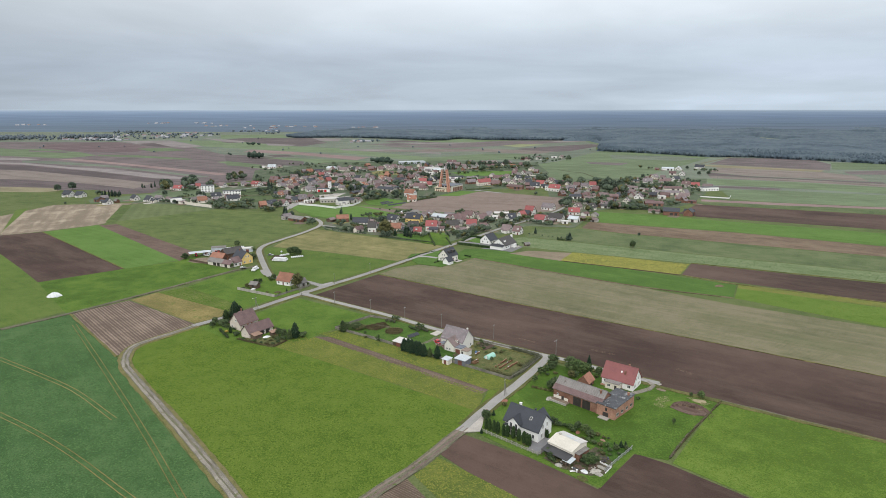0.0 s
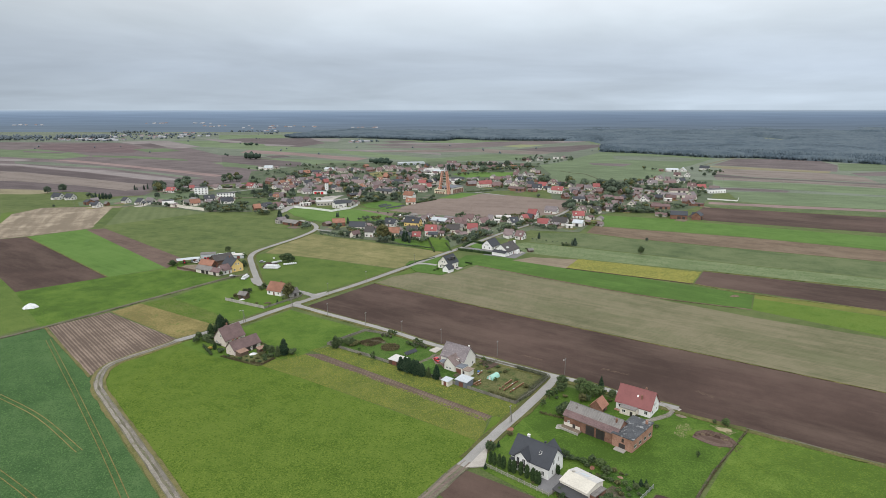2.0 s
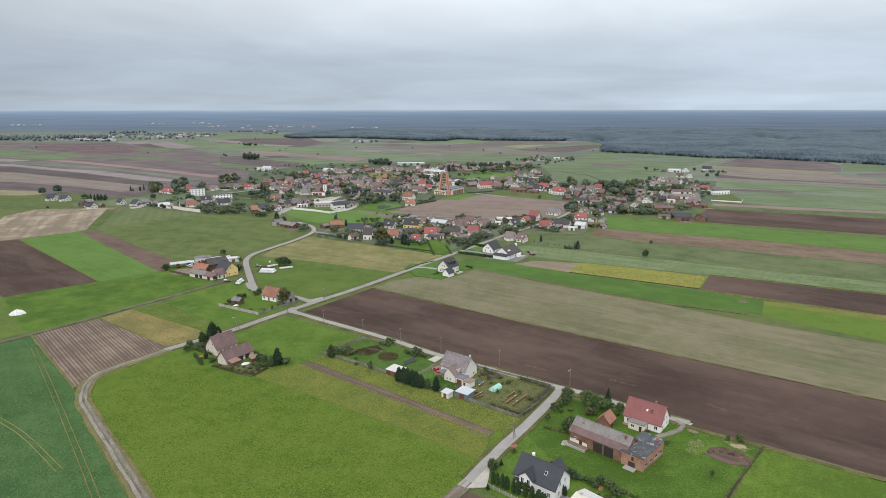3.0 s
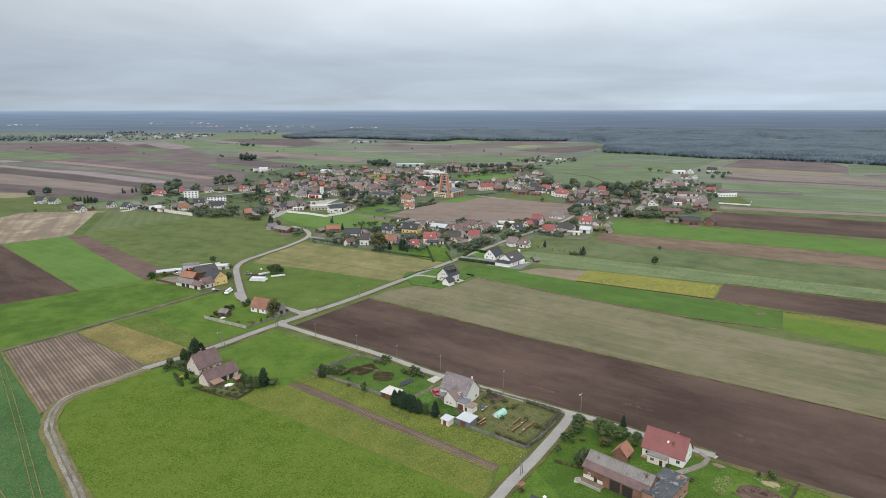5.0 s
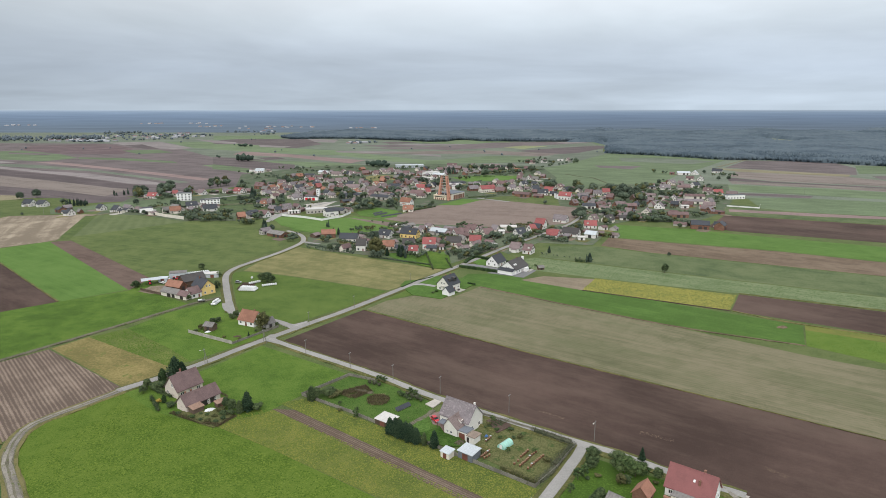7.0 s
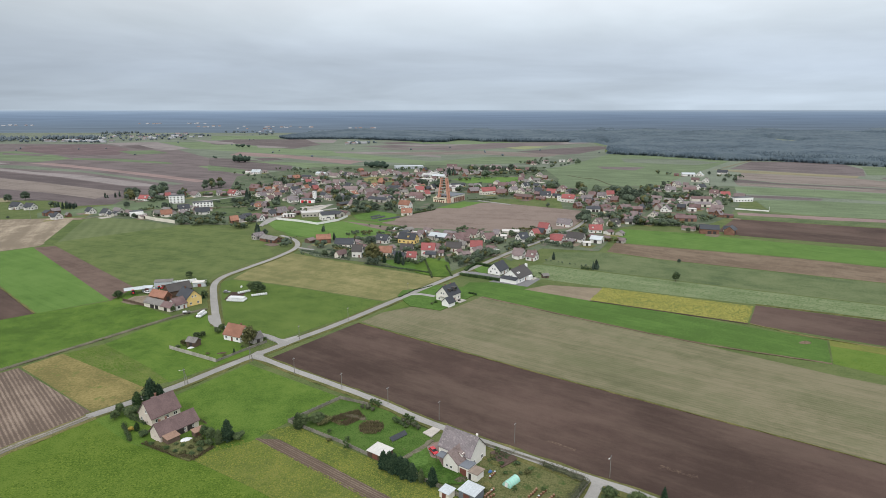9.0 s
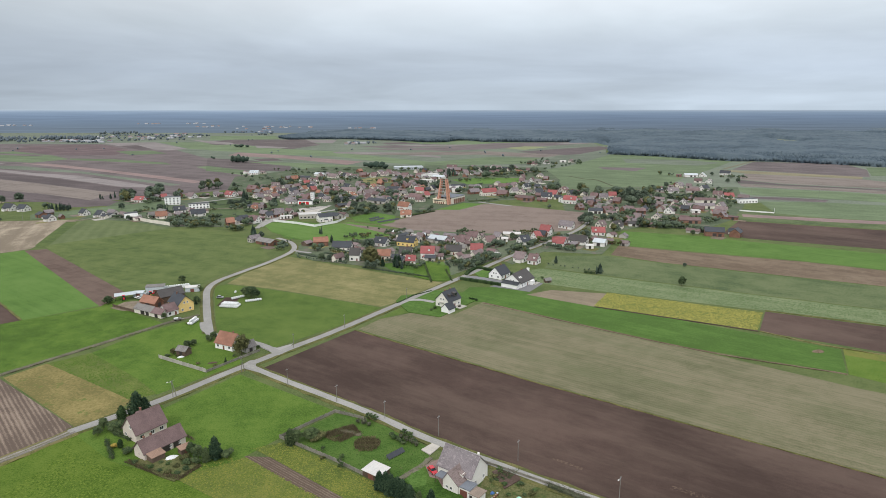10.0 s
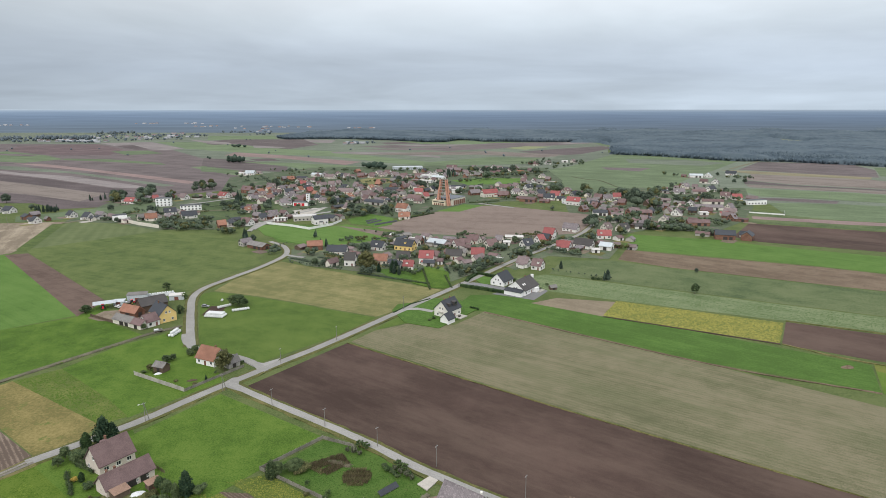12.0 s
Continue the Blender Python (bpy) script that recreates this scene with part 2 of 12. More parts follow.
M["rubble_yard"] = material("churned_weedy_earth", around((0.12, 0.105, 0.075), 0.35), 0.8, 5, 0.95, 0.6, spots=((0.05, 0.075, 0.024), 1.6, 0.5))
M["white"] = material("white_render", around((0.80, 0.80, 0.79), 0.05), 0.8, 6, 0.85, 0.1)
M["cream"] = material("cream_render", around((0.66, 0.62, 0.55), 0.10), 0.9, 5, 0.88, 0.1, spots=((0.5, 0.46, 0.4), 2.2, 0.14))
M["yellow"] = material("yellow_render", around((0.72, 0.53, 0.22), 0.06), 0.8, 6, 0.88, 0.1)
M["grey_wall"] = material("grey_render", around((0.42, 0.40, 0.37), 0.14), 0.9, 5, 0.9, 0.15, spots=((0.27, 0.25, 0.23), 2.0, 0.2))
M["brick"] = material("red_brickwork", [(0.1344, 0.0727, 0.0519), (0.2016, 0.1069, 0.0778), (0.2621, 0.1539, 0.1147)], 0.35, 4, 0.9, 0.2, spots=((0.36, 0.26, 0.2), 1.2, 0.15))
M["orange_brick"] = material("orange_brickwork", [(0.4328, 0.2183, 0.1562), (0.5347, 0.2778, 0.2032), (0.6365, 0.3506, 0.2734)], 0.5, 5, 0.9, 0.1)
M["r_red"] = material("bright_red_roof_tiles", around((0.27, 0.072, 0.07), 0.2), 0.6, 5, 0.6, 0.35, ribs=("X", 0.5))
M["r_maroon"] = material("dull_red_roof_tiles", around((0.168, 0.115, 0.114), 0.24), 0.5, 5, 0.75, 0.4, ribs=("X", 0.45))
M["r_wine"] = material("wine_red_roof_tiles", around((0.2, 0.07, 0.068), 0.16), 0.5, 5, 0.65, 0.2)
M["r_orange"] = material("orange_clay_roof_tiles", around((0.29, 0.15, 0.108), 0.22), 0.5, 4, 0.8, 0.4, ribs=("X", 0.45), spots=((0.26, 0.12, 0.08), 1.4, 0.25))
M["r_brown"] = material("weathered_brown_roof_tiles", around((0.2, 0.158, 0.158), 0.22), 0.5, 4, 0.8, 0.4, ribs=("X", 0.45), spots=((0.125, 0.095, 0.09), 1.6, 0.2))
M["r_grey"] = material("weathered_grey_slate_roof", around((0.178, 0.158, 0.165), 0.24), 0.45, 3, 0.8, 0.4, ribs=("X", 0.5), spots=((0.3, 0.262, 0.272), 0.7, 0.42))
M["r_slate"] = material("dark_grey_roof_tiles", around((0.037, 0.042, 0.052), 0.2), 0.5, 5, 0.68, 0.2)
M["r_black"] = material("blackish_roof_tiles", around((0.05, 0.045, 0.044), 0.2), 0.5, 5, 0.6, 0.35, ribs=("X", 0.45))
M["r_tin"] = material("pale_sheet_metal_roof", around((0.46, 0.5, 0.53), 0.12), 1.0, 6, 0.5, 0.25, ribs=("X", 0.9), spots=((0.45, 0.47, 0.48), 2.0, 0.15))
M["r_felt"] = material("patched_roofing_felt", around((0.085, 0.09, 0.098), 0.25), 0.8, 3, 0.8, 0.2, spots=((0.26, 0.265, 0.27), 2.4, 0.35))
M["r_fibre"] = material("grey_fibre_cement_sheets", around((0.2, 0.19, 0.182), 0.2), 0.7, 4, 0.85, 0.4, ribs=("X", 0.9), spots=((0.13, 0.115, 0.105), 1.8, 0.25))
M["concrete"] = material("weathered_concrete", around((0.36, 0.345, 0.31), 0.18), 0.6, 4, 0.9, 0.2, spots=((0.22, 0.21, 0.18), 1.2, 0.2))
M["old_concrete"] = material("mossy_old_concrete", around((0.205, 0.195, 0.165), 0.25), 0.6, 4, 0.9, 0.2, spots=((0.11, 0.115, 0.07), 1.4, 0.3))
M["pole_grey"] = material("stained_pole_concrete", around((0.2, 0.19, 0.175), 0.2), 0.6, 4, 0.9, 0.1)
M["wood"] = material("dark_weathered_wood", around((0.115, 0.085, 0.065), 0.25), 0.4, 3, 0.85, 0.3)
M["door_dark"] = material("dark_door_paint", around((0.04, 0.034, 0.032), 0.2), 0.5, 3, 0.6, 0.1)
M["door_brown"] = material("brown_door_paint", around((0.17, 0.065, 0.048), 0.2), 0.5, 3, 0.6, 0.1)
M["frame_white"] = material("white_frame_paint", around((0.75, 0.75, 0.74), 0.04), 0.5, 3, 0.5, 0.0)
M["metal"] = material("galvanised_metal", around((0.5, 0.51, 0.52), 0.1), 0.4, 3, 0.4, 0.0, metal=0.7)
M["foil_white"] = material("white_bale_foil", around((0.66, 0.675, 0.685), 0.12), 0.6, 2, 0.45, 0.5)
M["foil_green"] = material("pale_green_polytunnel_film", around((0.32, 0.62, 0.52), 0.1), 0.5, 3, 0.35, 0.2)
M["red_paint"] = material("red_car_paint", around((0.55, 0.03, 0.045), 0.08), 0.5, 3, 0.25, 0.0)
M["blue_paint"] = material("blue_paint", around((0.06, 0.16, 0.38), 0.1), 0.5, 3, 0.4, 0.0)
M["grey_paint"] = material("silver_grey_paint", around((0.35, 0.36, 0.38), 0.08), 0.5, 3, 0.3, 0.0, metal=0.4)
M["rubber"] = material("black_rubber", around((0.03, 0.03, 0.03), 0.1), 0.3, 2, 0.8, 0.0)
M["bark"] = material("tree_bark", around((0.10, 0.08, 0.062), 0.3), 0.3, 2, 0.95, 0.4)
M["leaf"] = material("green_leaves", [(0.037, 0.064, 0.024), (0.062, 0.098, 0.036), (0.102, 0.142, 0.054)], 1.2, 6, 0.8, 0.0, island=0.24)
M["leaf_dark"] = material("dark_green_leaves", [(0.0359, 0.0589, 0.0275), (0.0598, 0.0871, 0.0393), (0.0933, 0.1248, 0.055)], 1.2, 6, 0.8, 0.0, island=0.24)
# Dark leaves of the village trees, paler and bluer with haze in the colour.
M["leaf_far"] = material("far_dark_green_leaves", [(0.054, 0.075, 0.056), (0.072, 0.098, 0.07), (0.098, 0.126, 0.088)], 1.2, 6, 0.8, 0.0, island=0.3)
M["reed"] = material("dry_reed_stalks", [(0.105, 0.1, 0.046), (0.16, 0.148, 0.074), (0.225, 0.2, 0.11)], 1.0, 5, 0.85, 0.0, island=0.3)
M["yellow_leaf"] = material("yellow_autumn_leaves", around((0.34, 0.25, 0.06), 0.3), 1.0, 5, 0.85, 0.0, island=0.3)
# Copies of leaf and needle for far trees, with haze mixed into the green.
M["leaf_mid"] = material("hazed_green_leaves", [(0.062, 0.086, 0.05), (0.083, 0.112, 0.062), (0.11, 0.14, 0.08)], 1.2, 6, 0.8, 0.0, island=0.3)
M["needle_far"] = material("hazed_conifer_needles", [(0.032, 0.052, 0.04), (0.045, 0.068, 0.052), (0.062, 0.088, 0.066)], 1.0, 6, 0.85, 0.0, island=0.4)
M["leaf_autumn"] = material("autumn_brown_leaves", [(0.051, 0.0572, 0.0228), (0.0882, 0.0937, 0.0399), (0.1439, 0.1381, 0.0617)], 1.2, 6, 0.8, 0.0, island=0.24)
M["needle"] = material("dark_conifer_needles", [(0.0161, 0.036, 0.0216), (0.0299, 0.0552, 0.0324), (0.0483, 0.0792, 0.0432)], 1.0, 6, 0.85, 0.0, island=0.34)
M["thuja"] = material("dark_thuja_green", [(0.018, 0.036, 0.014), (0.03, 0.054, 0.02), (0.048, 0.08, 0.03)], 0.8, 5, 0.85, 0.0, island=0.34)
# Forest colours with the distance haze painted in, bluer than the leaves.
M["forest"] = material("hazed_forest_canopy", [(0.056, 0.078, 0.096), (0.074, 0.102, 0.128), (0.1, 0.13, 0.152)], 6.0, 150, 0.95, 0.0, island=0.15, mix=(0.24, 0.4, 0.6))

# Pale blue-grey leaves: the haze over the far groves is put into the colour.
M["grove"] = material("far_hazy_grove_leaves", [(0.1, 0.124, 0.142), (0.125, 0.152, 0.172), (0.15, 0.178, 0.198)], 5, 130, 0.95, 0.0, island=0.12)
M["garden_grass"] = material("uneven_garden_grass", [(0.03, 0.068, 0.012), (0.052, 0.108, 0.019), (0.08, 0.136, 0.03)], 1.2, 9, bump=0.7, spots=((0.1, 0.1, 0.045), 4.5, 0.14))
M["garden_rough"] = material("rough_olive_garden_grass", [(0.07, 0.08, 0.03), (0.108, 0.114, 0.046), (0.155, 0.148, 0.07)], 1.2, 7, bump=0.7, spots=((0.055, 0.088, 0.026), 3.5, 0.42))
M["pasture_bright"] = material("rich_green_pasture", [(0.068, 0.118, 0.018), (0.096, 0.16, 0.024), (0.132, 0.19, 0.037)], 1.4, 55, bump=0.6, mix=(0.55, 0.55, 0.4), rows=(STRIP, 2.2, 0.08), spots=((0.135, 0.185, 0.04), 1.2, 0.2))
# Garden plots and yards of the village, blued to hold some haze.
M["gardens"] = material("hazed_plots_and_yards", [(0.07, 0.094, 0.056), (0.097, 0.124, 0.076), (0.132, 0.152, 0.1)], 3.0, 22, 0.95, 0.2, spots=((0.15, 0.132, 0.113), 13.0, 0.36))
M["tuft"] = material("grass_tufts", [(0.058, 0.106, 0.014), (0.09, 0.15, 0.019), (0.138, 0.192, 0.033)], 1.5, 50, 0.9, 0.0, island=0.5)
M["tuft_yellow"] = material("flowering_weed_tufts", [(0.092, 0.128, 0.025), (0.132, 0.16, 0.033), (0.19, 0.195, 0.044)], 1.5, 14, 0.9, 0.0, island=0.36)
M["tuft_crop"] = material("crop_leaf_tufts", [(0.042, 0.095, 0.032), (0.064, 0.132, 0.044), (0.09, 0.162, 0.060)], 1.5, 40, 0.9, 0.0, island=0.5)
M["tuft_mustard"] = material("mustard_flower_tufts", [(0.13, 0.15, 0.045), (0.215, 0.213, 0.053), (0.29, 0.268, 0.0725)], 1.5, 20, 0.9, 0.0, island=0.35)
M["tuft_garden"] = material("garden_weed_tufts", [(0.07, 0.085, 0.03), (0.105, 0.118, 0.044), (0.15, 0.148, 0.066)], 1.5, 8, 0.9, 0.0, island=0.4)
M["tuft_green"] = material("dark_lawn_tufts", [(0.033, 0.068, 0.014), (0.048, 0.094, 0.019), (0.07, 0.12, 0.028)], 1.5, 8, 0.9, 0.0, island=0.5)
M["red_pavers"] = material("faded_red_pavers", around((0.235, 0.165, 0.15), 0.2), 0.5, 6, 0.88, 0.2)
M["tuft_pale"] = material("pale_crop_tufts", [(0.08, 0.125, 0.05), (0.125, 0.17, 0.08), (0.185, 0.225, 0.125)], 1.5, 40, 0.9, 0.0, island=0.9)
M["weed_brown"] = material("dead_brown_weeds", [(0.068, 0.058, 0.034), (0.105, 0.088, 0.052), (0.15, 0.122, 0.074)], 1.0, 5, 0.9, 0.0, island=0.35)
M["willow_leaf"] = material("grey_green_willow_leaves", [(0.06, 0.07, 0.042), (0.088, 0.097, 0.06), (0.12, 0.126, 0.085)], 1.0, 5, 0.85, 0.0, island=0.3)
M["white_old"] = material("weathered_pale_render", around((0.7, 0.685, 0.655), 0.1), 0.9, 6, 0.88, 0.1, spots=((0.52, 0.49, 0.46), 2.5, 0.16))
M["olive_pale"] = material("pale_striped_crop", [(0.078, 0.104, 0.044), (0.102, 0.13, 0.055), (0.13, 0.156, 0.07)], 1.8, 60, mix=(0.3, 0.3, 0.28), rows=(110, 9.0, 0.13), waves=0.35)
M["white_soft"] = material("off_white_render", around((0.72, 0.7, 0.65), 0.06), 0.9, 6, 0.88, 0.1, spots=((0.58, 0.55, 0.5), 2.5, 0.12))
M["r_wing"] = material("mottled_brown_grey_tiles", around((0.2, 0.158, 0.15), 0.24), 0.45, 3, 0.8, 0.4, ribs=("X", 0.5), spots=((0.12, 0.09, 0.085), 0.8, 0.35))
M["deck_grey"] = material("weathered_tan_sheet_roof", around((0.25, 0.2, 0.165), 0.2), 0.6, 3, 0.8, 0.2)
M["r_cream"] = material("cream_sheet_metal_roof", around((0.56, 0.53, 0.46), 0.1), 1.0, 6, 0.55, 0.2, spots=((0.44, 0.41, 0.35), 2.0, 0.2))
M["dry_litter"] = material("pale_straw_litter", around((0.25, 0.215, 0.135), 0.25), 0.8, 4, 0.95, 0.2, island=0.3, spots=((0.12, 0.13, 0.05), 1.2, 0.3))
# Walls of the farthest houses, white dimmed by haze put into the colour.
M["far_wall"] = material("pale_far_render", around((0.31, 0.32, 0.34), 0.12), 1.0, 30, 0.9, 0.0)
M["r_plum"] = material("reddish_brown_roof_tiles", around((0.158, 0.11, 0.108), 0.2), 0.5, 4, 0.8, 0.25, spots=((0.115, 0.08, 0.075), 1.6, 0.2))
M["rose_wall"] = material("pinkish_cream_render", around((0.6, 0.535, 0.48), 0.1), 0.9, 5, 0.88, 0.1, spots=((0.46, 0.4, 0.35), 2.0, 0.18))
M["pale_clod"] = material("pale_dry_clods", around((0.165, 0.12, 0.092), 0.25), 0.8, 4, 0.95, 0.2, island=0.3)
M["mustard_paint"] = material("yellow_rim_paint", around((0.5, 0.36, 0.06), 0.1), 0.5, 3, 0.5, 0.0)
M["hive_wood"] = material("reddish_brown_hive_wood", around((0.2, 0.105, 0.055), 0.25), 0.4, 3, 0.8, 0.1)
M["hive_lid"] = material("rusty_hive_lid", around((0.25, 0.15, 0.095), 0.25), 0.4, 3, 0.7, 0.1)
M["black_roof"] = material("black_sheet_roof", around((0.045, 0.045, 0.048), 0.2), 0.5, 4, 0.6, 0.2)
M["deck"] = material("rusty_brown_sheet_roof", around((0.28, 0.185, 0.14), 0.2), 0.6, 3, 0.8, 0.2)
M["r_white"] = material("white_sheet_metal_roof", around((0.52, 0.505, 0.485), 0.1), 1.0, 6, 0.5, 0.2, ribs=("X", 1.1), spots=((0.6, 0.55, 0.52), 2.5, 0.15))
M["annex_brick"] = material("dusty_orange_brickwork", [(0.24, 0.13, 0.095), (0.33, 0.185, 0.135), (0.42, 0.25, 0.19)], 0.4, 4, 0.9, 0.2, spots=((0.4, 0.3, 0.24), 1.2, 0.2))
M["r_felt_plain"] = material("grey_roofing_felt", around((0.16, 0.175, 0.2), 0.12), 0.8, 3, 0.8, 0.1)
M["church_wall"] = material("pale_yellow_render", around((0.7, 0.62, 0.47), 0.07), 0.8, 6, 0.88, 0.1)

def glass_material():
    m = bpy.data.materials.new("window_glass")
    m.use_nodes = True
    b = m.node_tree.nodes["Principled BSDF"]
    b.inputs["Base Color"].default_value = (0.025, 0.03, 0.036, 1)
    b.inputs["Roughness"].default_value = 0.08
    return m


M["glass"] = glass_material()


# ---- builders ----
def part(name, bm, mat, parent=None, label=""):
    """Links a bmesh as one mesh object under a thing or under a part."""
    me = bpy.data.meshes.new(name)
    bm.to_mesh(me)
    bm.free()
    for m in (mat if isinstance(mat, (list, tuple)) else [mat]):
        me.materials.append(m)
    ob = new(name, me)
    ob.parent = parent
    return tagged(ob, label=label)


def thing(name, x, y, turn, label, category, group="", z=0.0):
    ob = new(name)
    ob.empty_display_size = 0.5
    ob.matrix_basis = pose(x, y, z, 0, 0, turn)
    return tagged(ob, label, category, group)


def box(bm, x0, y0, z0, x1, y1, z1, mat_index=0):
    v = [bm.verts.new(p) for p in ((x0, y0, z0), (x1, y0, z0), (x1, y1, z0), (x0, y1, z0), (x0, y0, z1), (x1, y0, z1), (x1, y1, z1), (x0, y1, z1))]
    for q in ((3, 2, 1, 0), (4, 5, 6, 7), (0, 1, 5, 4), (1, 2, 6, 5), (2, 3, 7, 6), (3, 0, 4, 7)):
        bm.faces.new([v[i] for i in q]).material_index = mat_index
    return bm


def boxed(*a):
    return box(bmesh.new(), *a)


def prism(bm, ring, axis, a, b):
    """Extrudes a ring of 2D points along x or y from a to b."""
    def at(p, s):
        return (s, p[0], p[1]) if axis == "x" else (p[0], s, p[1])
    lo, hi = [bm.verts.new(at(p, a)) for p in ring], [bm.verts.new(at(p, b)) for p in ring]
    k = len(ring)
    bm.faces.new(lo[::-1])
    bm.faces.new(hi)
    for i in range(k):
        bm.faces.new((lo[i], lo[(i + 1) % k], hi[(i + 1) % k], hi[i]))
    bmesh.ops.recalc_face_normals(bm, faces=bm.faces)
    return bm


layer = [0]
PAVED = []   # ground taken by roads


def area(name, mat, ring, label, thick=0.3, z=None):
    """A field, lawn or yard: a low slab of soil laid on the ground."""
    layer[0] += 1
    top = z if z is not None else 0.03 + 0.0009 * layer[0]
    bm = bmesh.new()
    lo, hi = [bm.verts.new((x, y, top - thick)) for x, y in ring], [bm.verts.new((x, y, top)) for x, y in ring]
    f = bm.faces.new(hi)
    f.normal_update()
    if f.normal.z < 0:
        f.normal_flip()
    for i in range(len(ring)):
        j = (i + 1) % len(ring)
        bm.faces.new((lo[i], lo[j], hi[j], hi[i]))
    bmesh.ops.triangulate(bm, faces=[f])
    return tagged(part(name, bm, M[mat]), label, "field" if name == "field" else name, kind="structure")


def smooth_line(pts, step=4.0):
    """A soft curve through the corners, in even steps."""
    P = [Vector(p).to_2d() for p in pts]
    P = [P[0] * 2 - P[1]] + P + [P[-1] * 2 - P[-2]]
    out = []
    for i in range(1, len(P) - 2):
        a, b, c, d = P[i - 1:i + 3]
        k = max(1, int((c - b).length / step))
        for s in range(k):
            t = s / k
            out.append(0.5 * ((2 * b) + (c - a) * t + (2 * a - 5 * b + 4 * c - d) * t * t + (3 * b - a - 3 * c + d) * t ** 3))
    return out + [P[-2]]


def ribbon(name, mat, pts, width, label, top=0.42, ragged=0.12, kind="structure"):
    """A road, track or verge of one width along a curve, with an uneven edge and a crown."""
    line = smooth_line(pts)
    rnd = random.Random(int(abs(pts[0][0]) * 7 + width * 10))
    bm = bmesh.new()
    prev = None
    for i, p in enumerate(line):
        t = (line[min(i + 1, len(line) - 1)] - line[max(i - 1, 0)]).normalized()
        nrm = Vector((-t.y, t.x))
        row = []
        for s, h in ((-0.56, -0.4), (-0.5, 0.0), (0, 0.05), (0.5, 0.0), (0.56, -0.4)):
            q = p + nrm * (width * s + (rnd.uniform(-ragged, ragged) if abs(s) > 0.3 else 0))
            row.append(bm.verts.new((q.x, q.y, top + h)))
        if prev:
            for a in range(4):
                bm.faces.new((prev[a + 1], prev[a], row[a], row[a + 1]))
        prev = row
    bmesh.ops.recalc_face_normals(bm, faces=bm.faces)
    ob = part(name, bm, M[mat])
    if name == "road":
        PAVED.extend((p.x, p.y, width / 2 + 1.0) for p in line)
    return tagged(ob, label, name, kind=kind)


def window(parent, x, z, y, w, h, face, near=True, mat="frame_white"):
    """A window on the wall that faces -y, +y (face 0, 2), +x or -x (face 1, 3) at the offset y from the middle."""
    m = {0: pose(x, -y, z), 2: pose(x, y, z, 0, 0, 180), 1: pose(y, x, z, 0, 0, 90), 3: pose(-y, x, z, 0, 0, -90)}[face]
    bm = bmesh.new()
    if near:
        xs, zs = (-w / 2, -w / 2 + 0.09, -0.04, 0.04, w / 2 - 0.09, w / 2), (0.0, 0.09, h - 0.09, h)
        solid = {(c, r) for c in range(5) for r in range(3)} - {(1, 1), (3, 1)}
        front, back = ({(c, r): bm.verts.new((xs[c], y_, zs[r])) for c in range(6) for r in range(4)} for y_ in (-0.07, 0.05))
        for c, r in solid:
            ring = [(c, r), (c + 1, r), (c + 1, r + 1), (c, r + 1)]
            bm.faces.new([front[q] for q in ring])
            bm.faces.new([back[q] for q in ring[::-1]])
            for k, near_cell in enumerate(((c, r - 1), (c + 1, r), (c, r + 1), (c - 1, r))):
                if near_cell not in solid:
                    a, b = ring[k], ring[(k + 1) % 4]
                    bm.faces.new((front[b], front[a], back[a], back[b]))
        ob = part("window", bm, M[mat], parent)
        part("sill", boxed(-w / 2 - 0.1, -0.16, -0.075, w / 2 + 0.1, 0.03, -0.003), M[mat], ob)
        part("pane", boxed(-w / 2 + 0.05, -0.03, 0.05, w / 2 - 0.05, 0.01, h - 0.05), M["glass"], ob)
    else:
        box(bm, -w / 2, -0.05, 0, w / 2, 0.05, h)
        ob = part("window", bm, M["glass"], parent)
    ob.matrix_basis = m
    return ob


def door(parent, x, y, w, h, face, mat="door_brown", name="door", z=0.0):
    m = {0: pose(x, -y, z), 2: pose(x, y, z, 0, 0, 180), 1: pose(y, x, z, 0, 0, 90), 3: pose(-y, x, z, 0, 0, -90)}[face]
    boards = max(2, int(w / 0.5))
    line = [(w / 2, 0.04), (-w / 2, 0.04), (-w / 2, -0.05)]
    for k in range(1, boards):
        xx = -w / 2 + k * w / boards
        line += [(xx - 0.03, -0.05), (xx - 0.03, -0.09), (xx + 0.03, -0.09), (xx + 0.03, -0.05)]
    line.append((w / 2, -0.05))
    bm = bmesh.new()
    lo, hi = [bm.verts.new((u, v, 0.0)) for u, v in line], [bm.verts.new((u, v, h)) for u, v in line]
    for i in range(len(line)):
        j = (i + 1) % len(line)
        bm.faces.new((lo[i], lo[j], hi[j], hi[i]))
    bmesh.ops.triangulate(bm, faces=[bm.faces.new(hi), bm.faces.new(lo[::-1])])
    ob = part(name, bm, M[mat], parent)
    ob.matrix_basis = m
    return ob


